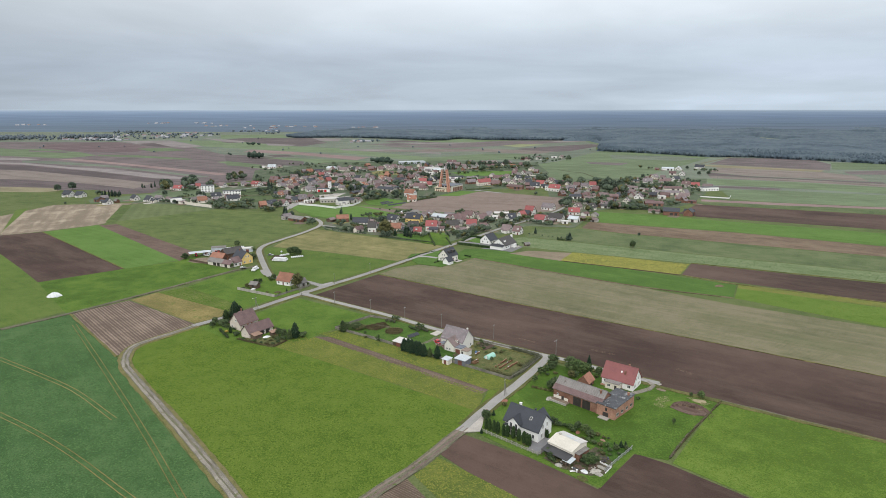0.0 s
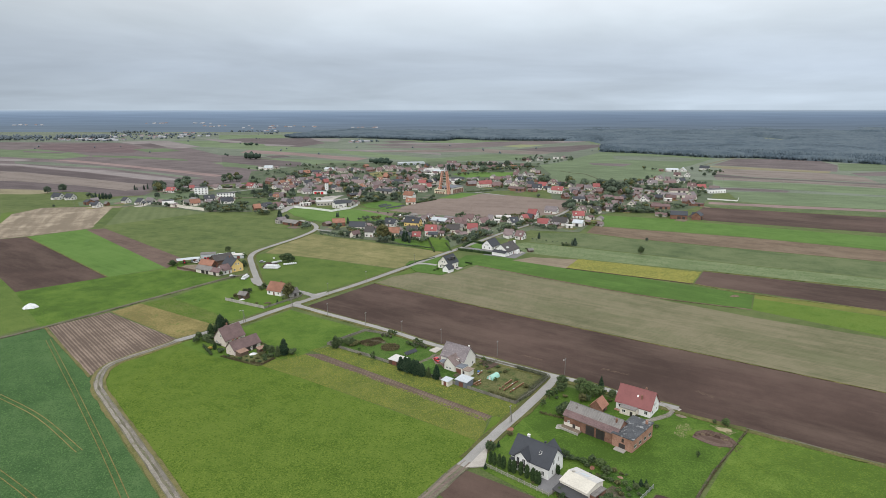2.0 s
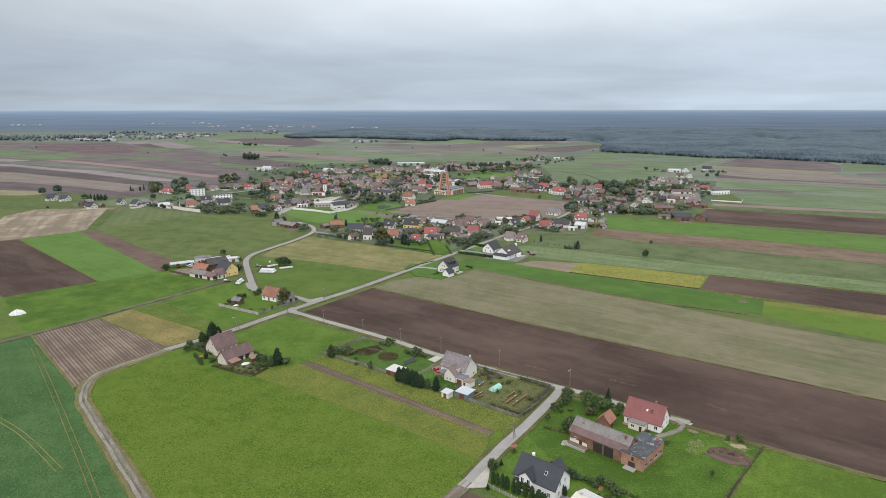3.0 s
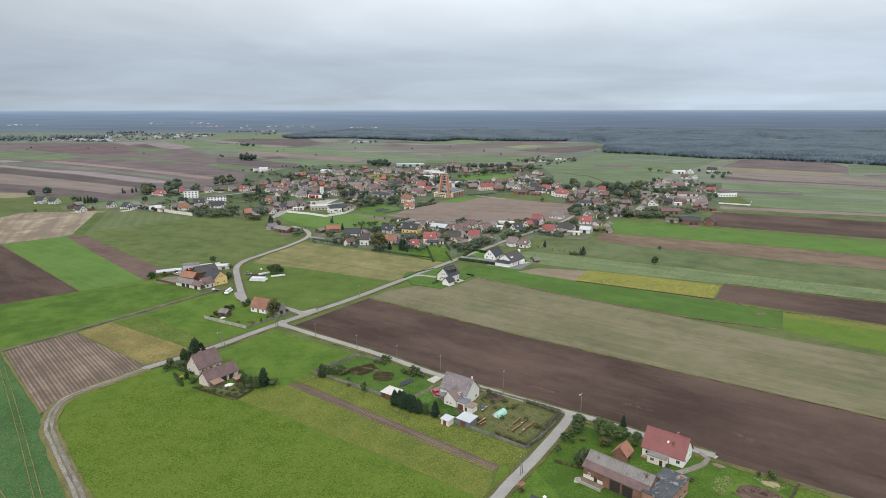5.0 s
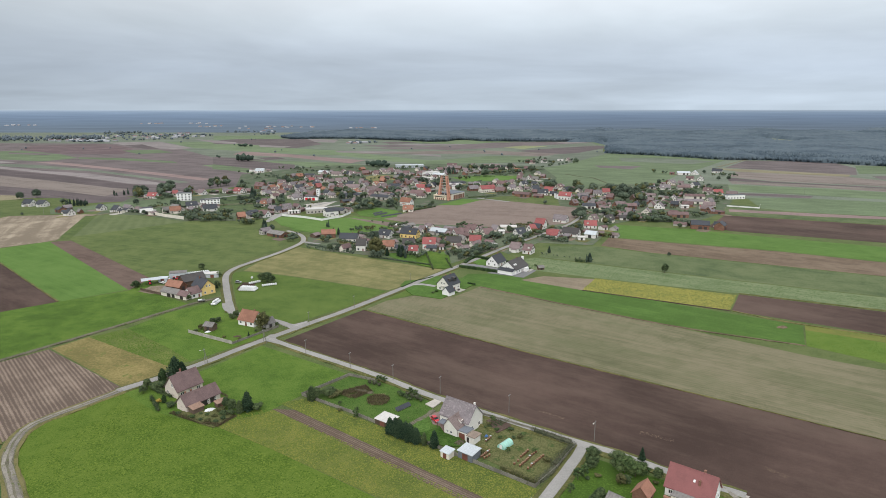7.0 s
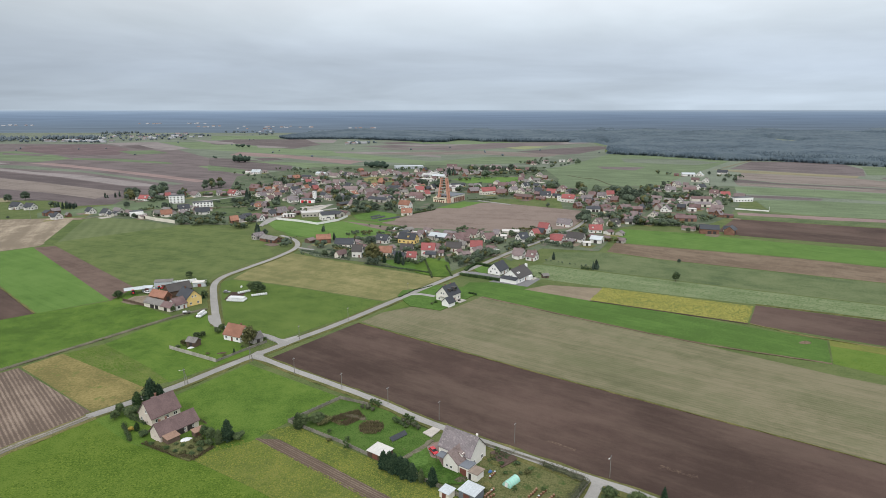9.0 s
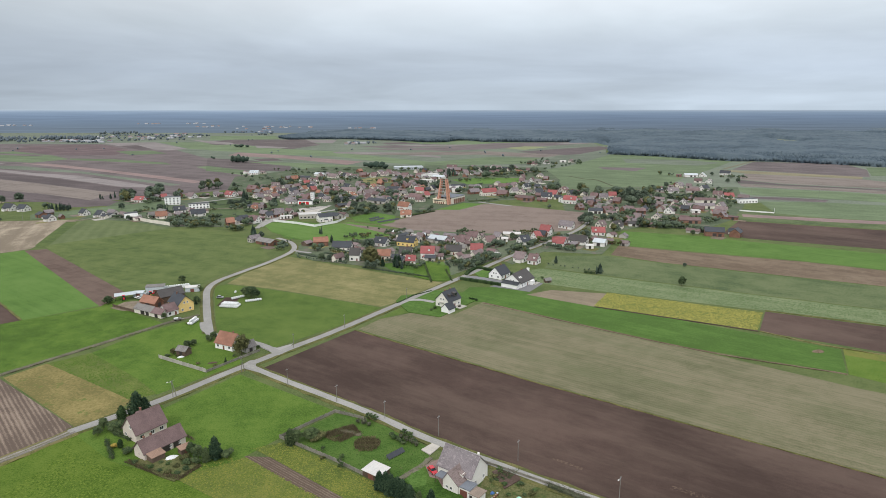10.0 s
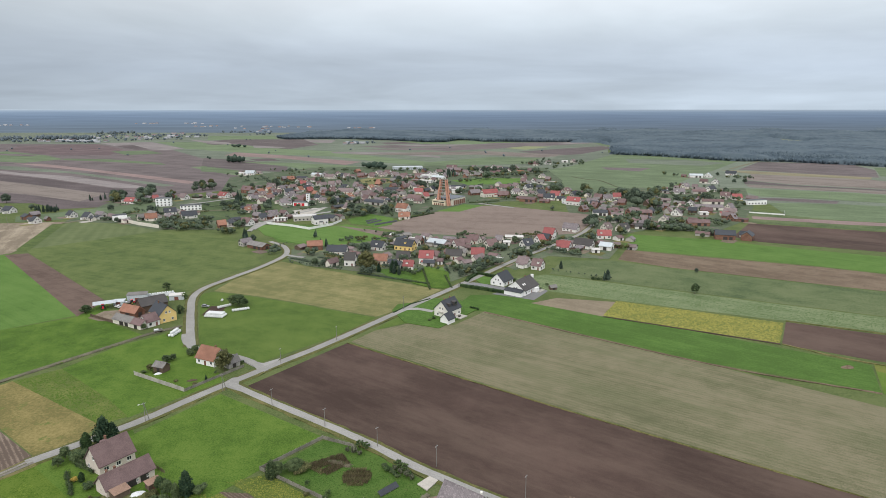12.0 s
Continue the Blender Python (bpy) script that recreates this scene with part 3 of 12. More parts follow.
def gable_body(parent, L, D, e, r, wall, roof, over=0.45, x=0.0, y=0.0, across=False, name="wall", thick=0.22, shift=0.0, z=0.0, ridge=True):
    """Walls up to the gable tips and a two-sided roof with thickness. L runs along x (along y when across)."""
    ring = [(-D / 2, z), (D / 2, z), (D / 2, e), (shift, r), (-D / 2, e)]
    axis = "y" if across else "x"
    bm = prism(bmesh.new(), ring, axis, -L / 2, L / 2)
    w = part(name, bm, M[wall], parent)
    sl0, sl1 = (r - e) / (D / 2 + shift), (r - e) / (D / 2 - shift)
    bm = bmesh.new()
    top = r + 0.03
    left = (-D / 2 - over, e - over * sl0 + 0.03)
    right = (D / 2 + over, e - over * sl1 + 0.03)
    ring = [left, (shift, top), right, (right[0], right[1] + thick), (shift, top + thick), (left[0], left[1] + thick)]
    prism(bm, ring, axis, -L / 2 - over, L / 2 + over)
    rf = part("roof", bm, M[roof], parent)
    made = [w, rf]
    if ridge:
        cap = bmesh.new()
        prism(cap, [(shift - 0.16, top + thick - 0.05), (shift + 0.16, top + thick - 0.05), (shift, top + thick + 0.12)], axis, -L / 2 - over, L / 2 + over)
        made.append(part("ridge_cap", cap, M[roof], parent))
    for ob in made:
        ob.location = (x, y, 0)
    return w, rf


def chimney(parent, x, y, z0, z1, mat="brick", s=0.55):
    bm = boxed(-s / 2, -s / 2, z0, s / 2, s / 2, z1)
    box(bm, -s / 2 - 0.07, -s / 2 - 0.07, z1, s / 2 + 0.07, s / 2 + 0.07, z1 + 0.14)
    ob = part("chimney", bm, M[mat], parent)
    ob.location = (x, y, 0)
    return ob


HOUSE_WORDS = {"white": "white", "white_old": "weathered white", "cream": "cream", "yellow": "yellow", "grey_wall": "grey", "brick": "red brick", "orange_brick": "orange brick",
               "r_red": "bright red tiled", "r_maroon": "dull red tiled", "r_orange": "orange tiled", "r_brown": "weathered brown tiled", "r_grey": "weathered grey slate",
               "r_slate": "dark grey tiled", "r_black": "blackish tiled", "r_tin": "pale sheet metal", "r_felt": "patched felt", "r_fibre": "grey fibre cement", "r_wine": "wine red tiled", "r_white": "white sheet metal", "wood": "dark wooden", "white_soft": "off-white", "r_plum": "reddish brown tiled", "rose_wall": "pinkish cream"}


BUILT = []   # ground taken by houses


def house(x, y, turn, L, D, e, r, roof, wall, near=False, name="house", windows=True, where="in the village", chim=1, group=""):
    """A gabled house with its windows on all four sides, door and chimney."""
    if wall == "white" and not near:
        wall = "white_old"
    if y > 540 and not near:   # village houses are small and low
        L, D, r, e = L * 0.9, D * 0.9, e * 0.95 + (r - e) * 0.86, e * 0.95
    what = {"house": "house", "barn": "barn", "shed": "shed"}[name]
    BUILT.append((x, y, max(L, D) / 2 + 1.2))
    words = f"{HOUSE_WORDS[wall]} {what} with {HOUSE_WORDS[roof]} roof"
    h = thing(name, x, y, turn, words + " " + where if len((words + " " + where).split()) < 13 else words, what, group)
    gable_body(h, L, D, e, r, wall, roof, ridge=y < 700)
    if windows:
        n = max(2, int(L / 3.2))
        for face, depth in ((0, D / 2), (2, D / 2))[:2 if near else 1]:
            for i in range(n):
                xx = (i + 0.5) * L / n - L / 2
                if face == 0 and i == n // 2:
                    door(h, xx, depth, 1.05, 2.1, 0)
                    continue
                window(h, xx, 0.95, depth, 1.25, 1.3, face, near)
        for face in (1, 3):
            if not near and math.sin(radians(turn)) * (1 if face == 1 else -1) > 0.2:
                continue   # blind gables away from the street
            for yy in (-D / 4, D / 4):
                window(h, yy, 0.95, L / 2, 1.15, 1.3, face, near)
            if r - e > 2.4:
                window(h, 0.9, e + 0.25, L / 2, 0.95, 1.2, face, near)
                window(h, -0.9, e + 0.25, L / 2, 0.95, 1.2, face, near)
        if not near:
            rnd = random.Random(int(abs(x) * 17 + y))
            if rnd.random() < 0.55:
                w, dd = rnd.uniform(2.5, 4.5), rnd.uniform(1.8, 3.2)
                xx = rnd.uniform(-L / 2 + w / 2, L / 2 - w / 2)
                part("porch", boxed(xx - w / 2, -D / 2 - dd, 0, xx + w / 2, -D / 2 - 0.11, 2.5), M[wall], h)
                part("porch_roof", prism(bmesh.new(), [(-D / 2 - dd - 0.3, 2.5), (-D / 2 - 0.12, 2.95), (-D / 2 - 0.12, 3.1), (-D / 2 - dd - 0.3, 2.62)], "x", xx - w / 2 - 0.2, xx + w / 2 + 0.2), M[roof], h)
            if rnd.random() < 0.35 and r - e > 3:
                xx = rnd.uniform(-L / 4, L / 4)
                zz = e + (r - e) * 0.45
                part("dormer", boxed(xx - 0.8, -D / 2 * 0.75, e + 0.2, xx + 0.8, 0, zz + 1.0), M[wall], h)
                part("dormer_roof", boxed(xx - 1.0, -D / 2 * 0.85, zz + 1.01, xx + 1.0, 0.1, zz + 1.15), M[roof], h)
    elif name in ("barn", "shed"):
        door(h, 0, D / 2, min(3.2, L * 0.3), min(e - 0.2, 2.9), 0, "door_dark", "gate")
        if L > 12:
            door(h, L * 0.28, D / 2, 2.6, min(e - 0.2, 2.7), 0, "door_dark", "gate")
        if name == "barn":
            door(h, 0, L / 2, 2.2, min(e - 0.2, 2.6), 1, "door_dark", "gate")
    for k in range(chim):
        cx = (0.22 - 0.44 * k) * L
        chimney(h, cx, 0.5, r - 0.6, r + 0.75)
    return h


def flat_block(x, y, turn, L, D, h0, wall, label, name="building", cap="r_felt", near=False, storeys=1):
    """A flat-roofed block with a parapet."""
    b = thing(name, x, y, turn, label, "building")
    part("wall", boxed(-L / 2, -D / 2, 0, L / 2, D / 2, h0), M[wall], b)
    bm = boxed(-L / 2 - 0.15, -D / 2 - 0.15, h0, L / 2 + 0.15, D / 2 + 0.15, h0 + 0.3)
    part("roof", bm, M[cap], b)
    n = max(2, int(L / 3.5))
    for s in range(storeys):
        for i in range(n):
            for face in (0, 2):
                window(b, (i + 0.5) * L / n - L / 2, 0.9 + 2.9 * s, D / 2, 1.6, 1.4, face, near)
        for face in (1, 3):
            window(b, 0, 0.9 + 2.9 * s, L / 2, 1.4, 1.4, face, near)
    return b


# ---- plants ----
def leaf_cloud(bm, centre, radius, count, size, rnd, flat=1.0, up=0.3):
    """Many small leaf sprays spread through one clump of a crown."""
    for _ in range(count):
        while True:
            p = Vector((rnd.uniform(-1, 1), rnd.uniform(-1, 1), rnd.uniform(-1, 1)))
            if 0.2 < p.length < 1:
                break
        p = p.normalized() * p.length ** 0.45
        c = Vector(centre) + Vector((p.x * radius, p.y * radius, p.z * radius * flat))
        nrm = (p + Vector((rnd.uniform(-.5, .5), rnd.uniform(-.5, .5), rnd.uniform(-.3, .6) + up))).normalized()
        a = nrm.orthogonal().normalized()
        a.rotate(Matrix.Rotation(rnd.uniform(0, 6.28), 3, nrm))
        b = nrm.cross(a)
        s = size * rnd.uniform(0.6, 1.35)
        v = [bm.verts.new(c + a * s * i + b * s * j + nrm * s * k) for i, j, k in ((-0.55, -0.1, 0), (0.05, -0.42, 0.12), (0.55, 0.05, -0.05), (-0.05, 0.45, 0.1))]
        bm.faces.new(v)


def lump(bm, centre, rx, rz, rnd):
    """A dense, uneven knot of foliage in the inside of a crown."""
    m = Matrix.LocRotScale(centre, Euler((rnd.uniform(0, 3), rnd.uniform(0, 3), 0)), (1, 1, 1))
    for v in bmesh.ops.create_icosphere(bm, subdivisions=1, radius=1.0, matrix=m)["verts"]:
        d = (v.co - Vector(centre)) * rnd.uniform(0.78, 1.15)
        v.co = Vector(centre) + Vector((d.x * rx, d.y * rx, d.z * rz))


def limb(bm, a, b, ra, rb, sides=6):
    a, b = Vector(a), Vector(b)
    d = (b - a).normalized()
    u = d.orthogonal().normalized()
    w = d.cross(u)
    lo, hi = [], []
    for i in range(sides):
        t = 2 * math.pi * i / sides
        o = u * math.cos(t) + w * math.sin(t)
        lo.append(bm.verts.new(a + o * ra))
        hi.append(bm.verts.new(b + o * rb))
    for i in range(sides):
        j = (i + 1) % sides
        bm.faces.new((lo[i], lo[j], hi[j], hi[i]))
    bm.faces.new(hi)


def broadleaf(seed, height, spread, mat, label, name="tree", clumps=24, leaves=86, bare=0.25):
    rnd = random.Random(seed)
    t = thing(name, 0, 0, 0, label, "tree")
    wood, crown = bmesh.new(), bmesh.new()
    limb(wood, (0, 0, -0.2), (0.1, 0, height * bare), height * 0.028, height * 0.02)
    limb(wood, (0.1, 0, height * bare), (0, 0.1, height * 0.8), height * 0.02, 0.04)
    for i in range(clumps):
        a = i * 2.4 + rnd.uniform(-0.4, 0.4)
        k = (i + 0.5) / clumps
        z = height * (bare + 0.08 + (0.86 - bare) * k)
        reach = spread * (math.sin(math.pi * min(0.98, 0.22 + 0.72 * k)) ** 0.8) * rnd.uniform(0.4, 0.95)
        c = (math.cos(a) * reach, math.sin(a) * reach, z + rnd.uniform(-0.4, 0.4))
        limb(wood, (0, 0, z * 0.75), c, height * 0.009, 0.03, 4)
        r = spread * rnd.uniform(0.32, 0.5)
        lump(crown, c, r * 0.72, r * 0.56, rnd)
        leaf_cloud(crown, c, r, leaves, spread * 0.11, rnd, 0.8)
    part("trunk", wood, M["bark"], t)
    part("crown", crown, M[mat], t)
    return t


def conifer(seed, height, spread, mat, label, name="conifer", tiers=15, per=11, full=0.85):
    rnd = random.Random(seed)
    t = thing(name, 0, 0, 0, label, "tree")
    wood, crown = bmesh.new(), bmesh.new()
    limb(wood, (0, 0, -0.2), (0, 0, height * 0.97), height * 0.022, 0.03)
    for i in range(tiers):
        k = i / (tiers - 1)
        z = height * (0.08 + 0.88 * k)
        reach = spread * (1 - k) ** full * (min(1.0, 0.55 + 2.2 * k) if full < 0.7 else 1.0) + 0.12
        lump(crown, (0, 0, z), reach * 0.62, height * 0.075, rnd)
        for j in range(per):
            a = 6.283 * j / per + i * 0.7 + rnd.uniform(-0.25, 0.25)
            rr = reach * rnd.uniform(0.7, 1.12)
            tip = Vector((math.cos(a) * rr, math.sin(a) * rr, z - rr * 0.28))
            for f in (0.4, 0.7, 0.95):
                c = Vector((0, 0, z)).lerp(tip, f)
                leaf_cloud(crown, c, rr * 0.2 + 0.12, 4, rr * 0.22 + 0.16, rnd, 0.5)
    part("trunk", wood, M["bark"], t)
    part("crown", crown, M[mat], t)
    return t


def thuja(seed, height, radius, label, name="thuja"):
    rnd = random.Random(seed)
    t = thing(name, 0, 0, 0, label, "conifer")
    wood, crown = bmesh.new(), bmesh.new()
    limb(wood, (0, 0, -0.2), (0, 0, height * 0.8), 0.09, 0.03)
    for i in range(16):
        k = i / 15
        r = radius * (math.sin(math.pi * (0.2 + 0.75 * k)) ** 0.7)
        leaf_cloud(crown, (rnd.uniform(-.08, .08), rnd.uniform(-.08, .08), height * (0.08 + 0.86 * k)), r, 48, radius * 0.42, rnd, 0.9, 0.8)
    part("trunk", wood, M["bark"], t)
    part("crown", crown, M["thuja"], t)
    return t


def bush(seed, height, spread, mat, label, name="bush"):
    rnd = random.Random(seed)
    t = thing(name, 0, 0, 0, label, "bush")
    wood, crown = bmesh.new(), bmesh.new()
    for i in range(5):
        a = i * 1.26
        limb(wood, (0, 0, -0.1), (math.cos(a) * spread * 0.5, math.sin(a) * spread * 0.5, height * 0.6), 0.06, 0.02, 4)
    for i in range(9):
        a = i * 2.4
        rr = spread * 0.6 * math.sqrt(i / 9)
        c = (math.cos(a) * rr, math.sin(a) * rr, height * rnd.uniform(0.35, 0.68))
        lump(crown, c, spread * 0.3, spread * 0.26 * height / spread, rnd)
        leaf_cloud(crown, c, spread * 0.42, 80, spread * 0.13, rnd, height / spread * 0.62)
    part("stems", wood, M["bark"], t)
    part("crown", crown, M[mat], t)
    return t


PLANTS = {
    "oak": [broadleaf(1, 9, 4.2, "leaf", "green uneven broadleaf tree"), broadleaf(2, 9, 3.8, "leaf_dark", "dense dark green broadleaf tree"), broadleaf(3, 9, 4.6, "leaf", "spreading green broadleaf tree")],
    "dark": [broadleaf(4, 9, 4.0, "leaf_dark", "dark green broadleaf tree"), broadleaf(5, 9, 4.5, "leaf_dark", "dark green rounded broadleaf tree")],
    "autumn": [broadleaf(6, 9, 4.3, "leaf_autumn", "broadleaf tree with browning autumn leaves")],
    "thin": [broadleaf(7, 7, 2.6, "leaf", "small thin fruit tree", clumps=14, leaves=52)],
    "spruce": [conifer(8, 10, 2.7, "needle", "dark green spruce"), conifer(9, 10, 2.3, "needle", "slim dark spruce")],
    "pine": [conifer(16, 8, 2.5, "needle", "broad dense dark conifer", per=13, full=0.55), conifer(17, 8, 2.9, "needle", "bushy dark green conifer", per=13, full=0.5), conifer(18, 8, 2.2, "leaf_dark", "dense rounded evergreen tree", per=13, full=0.45)],
    "thuja": [thuja(10, 4, 0.85, "dark green columnar thuja"), thuja(11, 4, 0.95, "dense dark thuja column")],
    "willow": [bush(19, 1.8, 1.1, "willow_leaf", "grey green willow bush"), bush(20, 1.8, 1.15, "willow_leaf", "pale leafy willow bush")],
    "yellow_bush": [bush(15, 1.8, 1.2, "yellow_leaf", "bright yellow autumn bush")],
    "bush": [bush(12, 1.8, 1.15, "leaf", "rounded green garden bush"), bush(13, 1.8, 1.2, "leaf_dark", "dark green garden bush"), bush(14, 1.7, 1.25, "leaf_autumn", "dry brownish shrub")],
}
# The same trees for the village, in the haze-tinted leaves and needles.
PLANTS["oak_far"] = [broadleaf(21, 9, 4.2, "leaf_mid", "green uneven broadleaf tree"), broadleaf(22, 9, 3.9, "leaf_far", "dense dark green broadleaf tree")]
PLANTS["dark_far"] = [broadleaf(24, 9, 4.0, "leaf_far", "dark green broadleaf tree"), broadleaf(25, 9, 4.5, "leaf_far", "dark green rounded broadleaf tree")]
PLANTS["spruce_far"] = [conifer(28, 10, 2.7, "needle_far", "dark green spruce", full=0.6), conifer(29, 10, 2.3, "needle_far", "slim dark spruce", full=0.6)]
first_use = {}
PLAIN = {(k, i): ob["label"] for k, row in PLANTS.items() for i, ob in enumerate(row)}
FAR = []


def ft(kind, x, y, h):
    """Notes one of the many trees between the far houses; far_trees() builds them all."""
    FAR.append((kind, x, y, h))


def undergrowth(ring, count, seed):
    """Garden shrubs and fruit trees on the free ground between the houses."""
    rnd = random.Random(seed)
    taken = np.array(BUILT + PAVED)
    P = np.array(ring)
    lo, hi = P.min(0), P.max(0)
    while count:
        x, y = rnd.uniform(lo[0], hi[0]), rnd.uniform(lo[1], hi[1])
        inside = False
        for (ax, ay), (bx, by) in zip(ring, ring[1:] + ring[:1]):
            if (ay > y) != (by > y) and x < (bx - ax) * (y - ay) / (by - ay + 1e-9) + ax:
                inside = not inside
        if not inside:
            continue
        count -= 1
        if (np.hypot(taken[:, 0] - x, taken[:, 1] - y) > taken[:, 2]).all():
            kind, a, tall = rnd.choice(("dark", "dark", "oak", "oak", "autumn")), radians(rnd.choice((54, -36))), rnd.uniform(1.8, 4.6)
            for i in range(rnd.randrange(3, 9)):   # shrubs stand in rows along the plots
                px, py = x + math.cos(a) * i * 2.1 + rnd.uniform(-.5, .5), y + math.sin(a) * i * 2.1 + rnd.uniform(-.5, .5)
                if (np.hypot(taken[:, 0] - px, taken[:, 1] - py) > taken[:, 2] * 0.8).all():
                    ft(kind, px, py, tall * rnd.uniform(0.75, 1.2))


def far_trees():
    """The many trees between the village houses, too far off to be counted: a lobed leafy mass with loose sprays round it, on a trunk."""
    b = bmesh.new()
    bmesh.ops.create_icosphere(b, subdivisions=1, radius=1.0)
    ball, tri = np.array([v.co[:] for v in b.verts]), np.array([[v.index for v in f.verts] for f in b.faces])
    b.free()
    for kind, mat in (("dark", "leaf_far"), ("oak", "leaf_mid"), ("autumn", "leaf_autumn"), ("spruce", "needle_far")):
        g = np.random.default_rng(len(kind))
        V, F = [], []
        base = 0

        def add(verts, faces):
            nonlocal base
            V.append(verts)
            F.extend((faces + base).tolist())
            base += len(verts)

        for k, x, y, h in FAR:
            if k != kind:
                continue
            tall = kind == "spruce"
            n = 100 if h > 4.3 else 40
            u = g.normal(0, 1, (n, 3))
            u /= np.linalg.norm(u, axis=1)[:, None]
            w = h * (0.22 if tall else 0.38)
            size, mid = np.array([w, w, h * (0.46 if tall else 0.36)]), np.array([x, y, h * (0.52 if tall else 0.6)])
            if tall:
                t = g.uniform(0, 1, n)
                c = np.stack([u[:, 0] * (1 - t) * 0.9, u[:, 1] * (1 - t) * 0.9, t * 2 - 1], 1)
                cone = ball * g.uniform(0.8, 1.15, (len(ball), 1))
                cone[:, :2] *= ((1.0 - cone[:, 2]) * 0.52 + 0.06)[:, None]
                add(cone * size + mid, tri)
            else:
                lobes = g.normal(0, 0.4, (4, 3)) * np.array([1, 1, 0.6])
                lobes[0] = 0
                c = lobes[g.integers(0, 4, n)] + u * 0.74
                for i, p in enumerate(lobes if h > 4.3 else lobes[:2]):
                    add((ball * g.uniform(0.72, 1.2, (len(ball), 1)) * (0.78 if i == 0 else 0.58) + p) * size + mid, tri)
            c = c * size + mid
            s = h * g.uniform(0.03, 0.062, n) * (1.0 if h > 4.3 else 1.4)
            a = np.cross(u, g.normal(0, 1, (n, 3)))
            a /= np.linalg.norm(a, axis=1)[:, None]
            bb = np.cross(u, a)
            add(np.stack([c + a * s[:, None], c + bb * s[:, None], c - a * s[:, None], c - bb * s[:, None]], 1).reshape(-1, 3), np.arange(n * 4).reshape(n, 4))
            r = h * 0.02
            add(np.array([[x - r, y - r, -0.1], [x + r, y - r, -0.1], [x + r, y + r, -0.1], [x - r, y + r, -0.1], [x - r / 2, y - r / 2, h * 0.6], [x + r / 2, y - r / 2, h * 0.6], [x + r / 2, y + r / 2, h * 0.6], [x - r / 2, y + r / 2, h * 0.6]]),
                np.array([[0, 1, 5, 4], [1, 2, 6, 5], [2, 3, 7, 6], [3, 0, 4, 7]]))
        me = bpy.data.meshes.new("village_trees")
        me.from_pydata(np.concatenate(V).tolist(), [], F)
        me.materials.append(M[mat])
        tagged(new("village_trees", me), "trees and tall shrubs crowding between village houses", "trees", kind="stuff")


def plant(kind, x, y, height, wide=1.0, pick=None, where="among the village houses"):
    """One tree or bush of a kind, scaled to a height; wide stretches its crown sideways."""
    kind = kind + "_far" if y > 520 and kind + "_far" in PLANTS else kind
    options = PLANTS[kind]
    rnd = random.Random(int(x * 31 + y * 17))
    i = pick if pick is not None else rnd.randrange(len(options))
    src = options[i]
    nominal = {"oak": 9, "dark": 9, "autumn": 9, "thin": 7, "spruce": 10, "pine": 8, "thuja": 4, "bush": 1.8, "yellow_bush": 1.8, "willow": 1.8}[kind.replace("_far", "")]
    s = height / nominal
    m = Matrix.LocRotScale((x, y, 0.05), Euler((0, 0, rnd.uniform(0, 6.28))), (s * wide, s * wide, s))
    if (kind, i) in first_use:
        ob = copy_thing(src, m @ Matrix.Diagonal((*(1.0 / v for v in src.scale), 1)))
    else:
        first_use[(kind, i)] = True
        ob = src
        ob.matrix_basis = m
    if where:
        ob["label"] = PLAIN[kind, i] + " " + where
    return ob


def reeds(x0, y0, x1, y1, height, width, label, mat="reed"):
    """A belt of tall dry stalks and grasses from end to end."""
    a, b = Vector((x0, y0, 0)), Vector((x1, y1, 0))
    d, L = (b - a).normalized(), (b - a).length
    n = Vector((-d.y, d.x, 0))
    rnd = random.Random(int(abs(x0) * 11 + abs(y1)))
    bm = bmesh.new()
    for _ in range(int(L * width * 40)):
        p = d * rnd.uniform(0, L) + n * rnd.uniform(-0.5, 0.5) * width
        t, z, w = rnd.uniform(0, 6.283), height * rnd.uniform(0.35, 1.0), rnd.uniform(0.04, 0.1)
        u = Vector((math.cos(t), math.sin(t), 0))
        lean = Vector((rnd.uniform(-.35, .35), rnd.uniform(-.35, .35), 0))
        v = [bm.verts.new(q) for q in (p - u * w * 0.5, p + u * w * 0.5, p + u * w + lean * 0.6 + Vector((0, 0, z * 0.7)), p + lean + Vector((0, 0, z)), p - u * w + lean * 0.6 + Vector((0, 0, z * 0.66)))]
        bm.faces.new(v)
    h = part("reed_belt", bm, M[mat])
    h.location = (x0, y0, 0.1)
    return tagged(h, label, "reeds", kind="stuff")


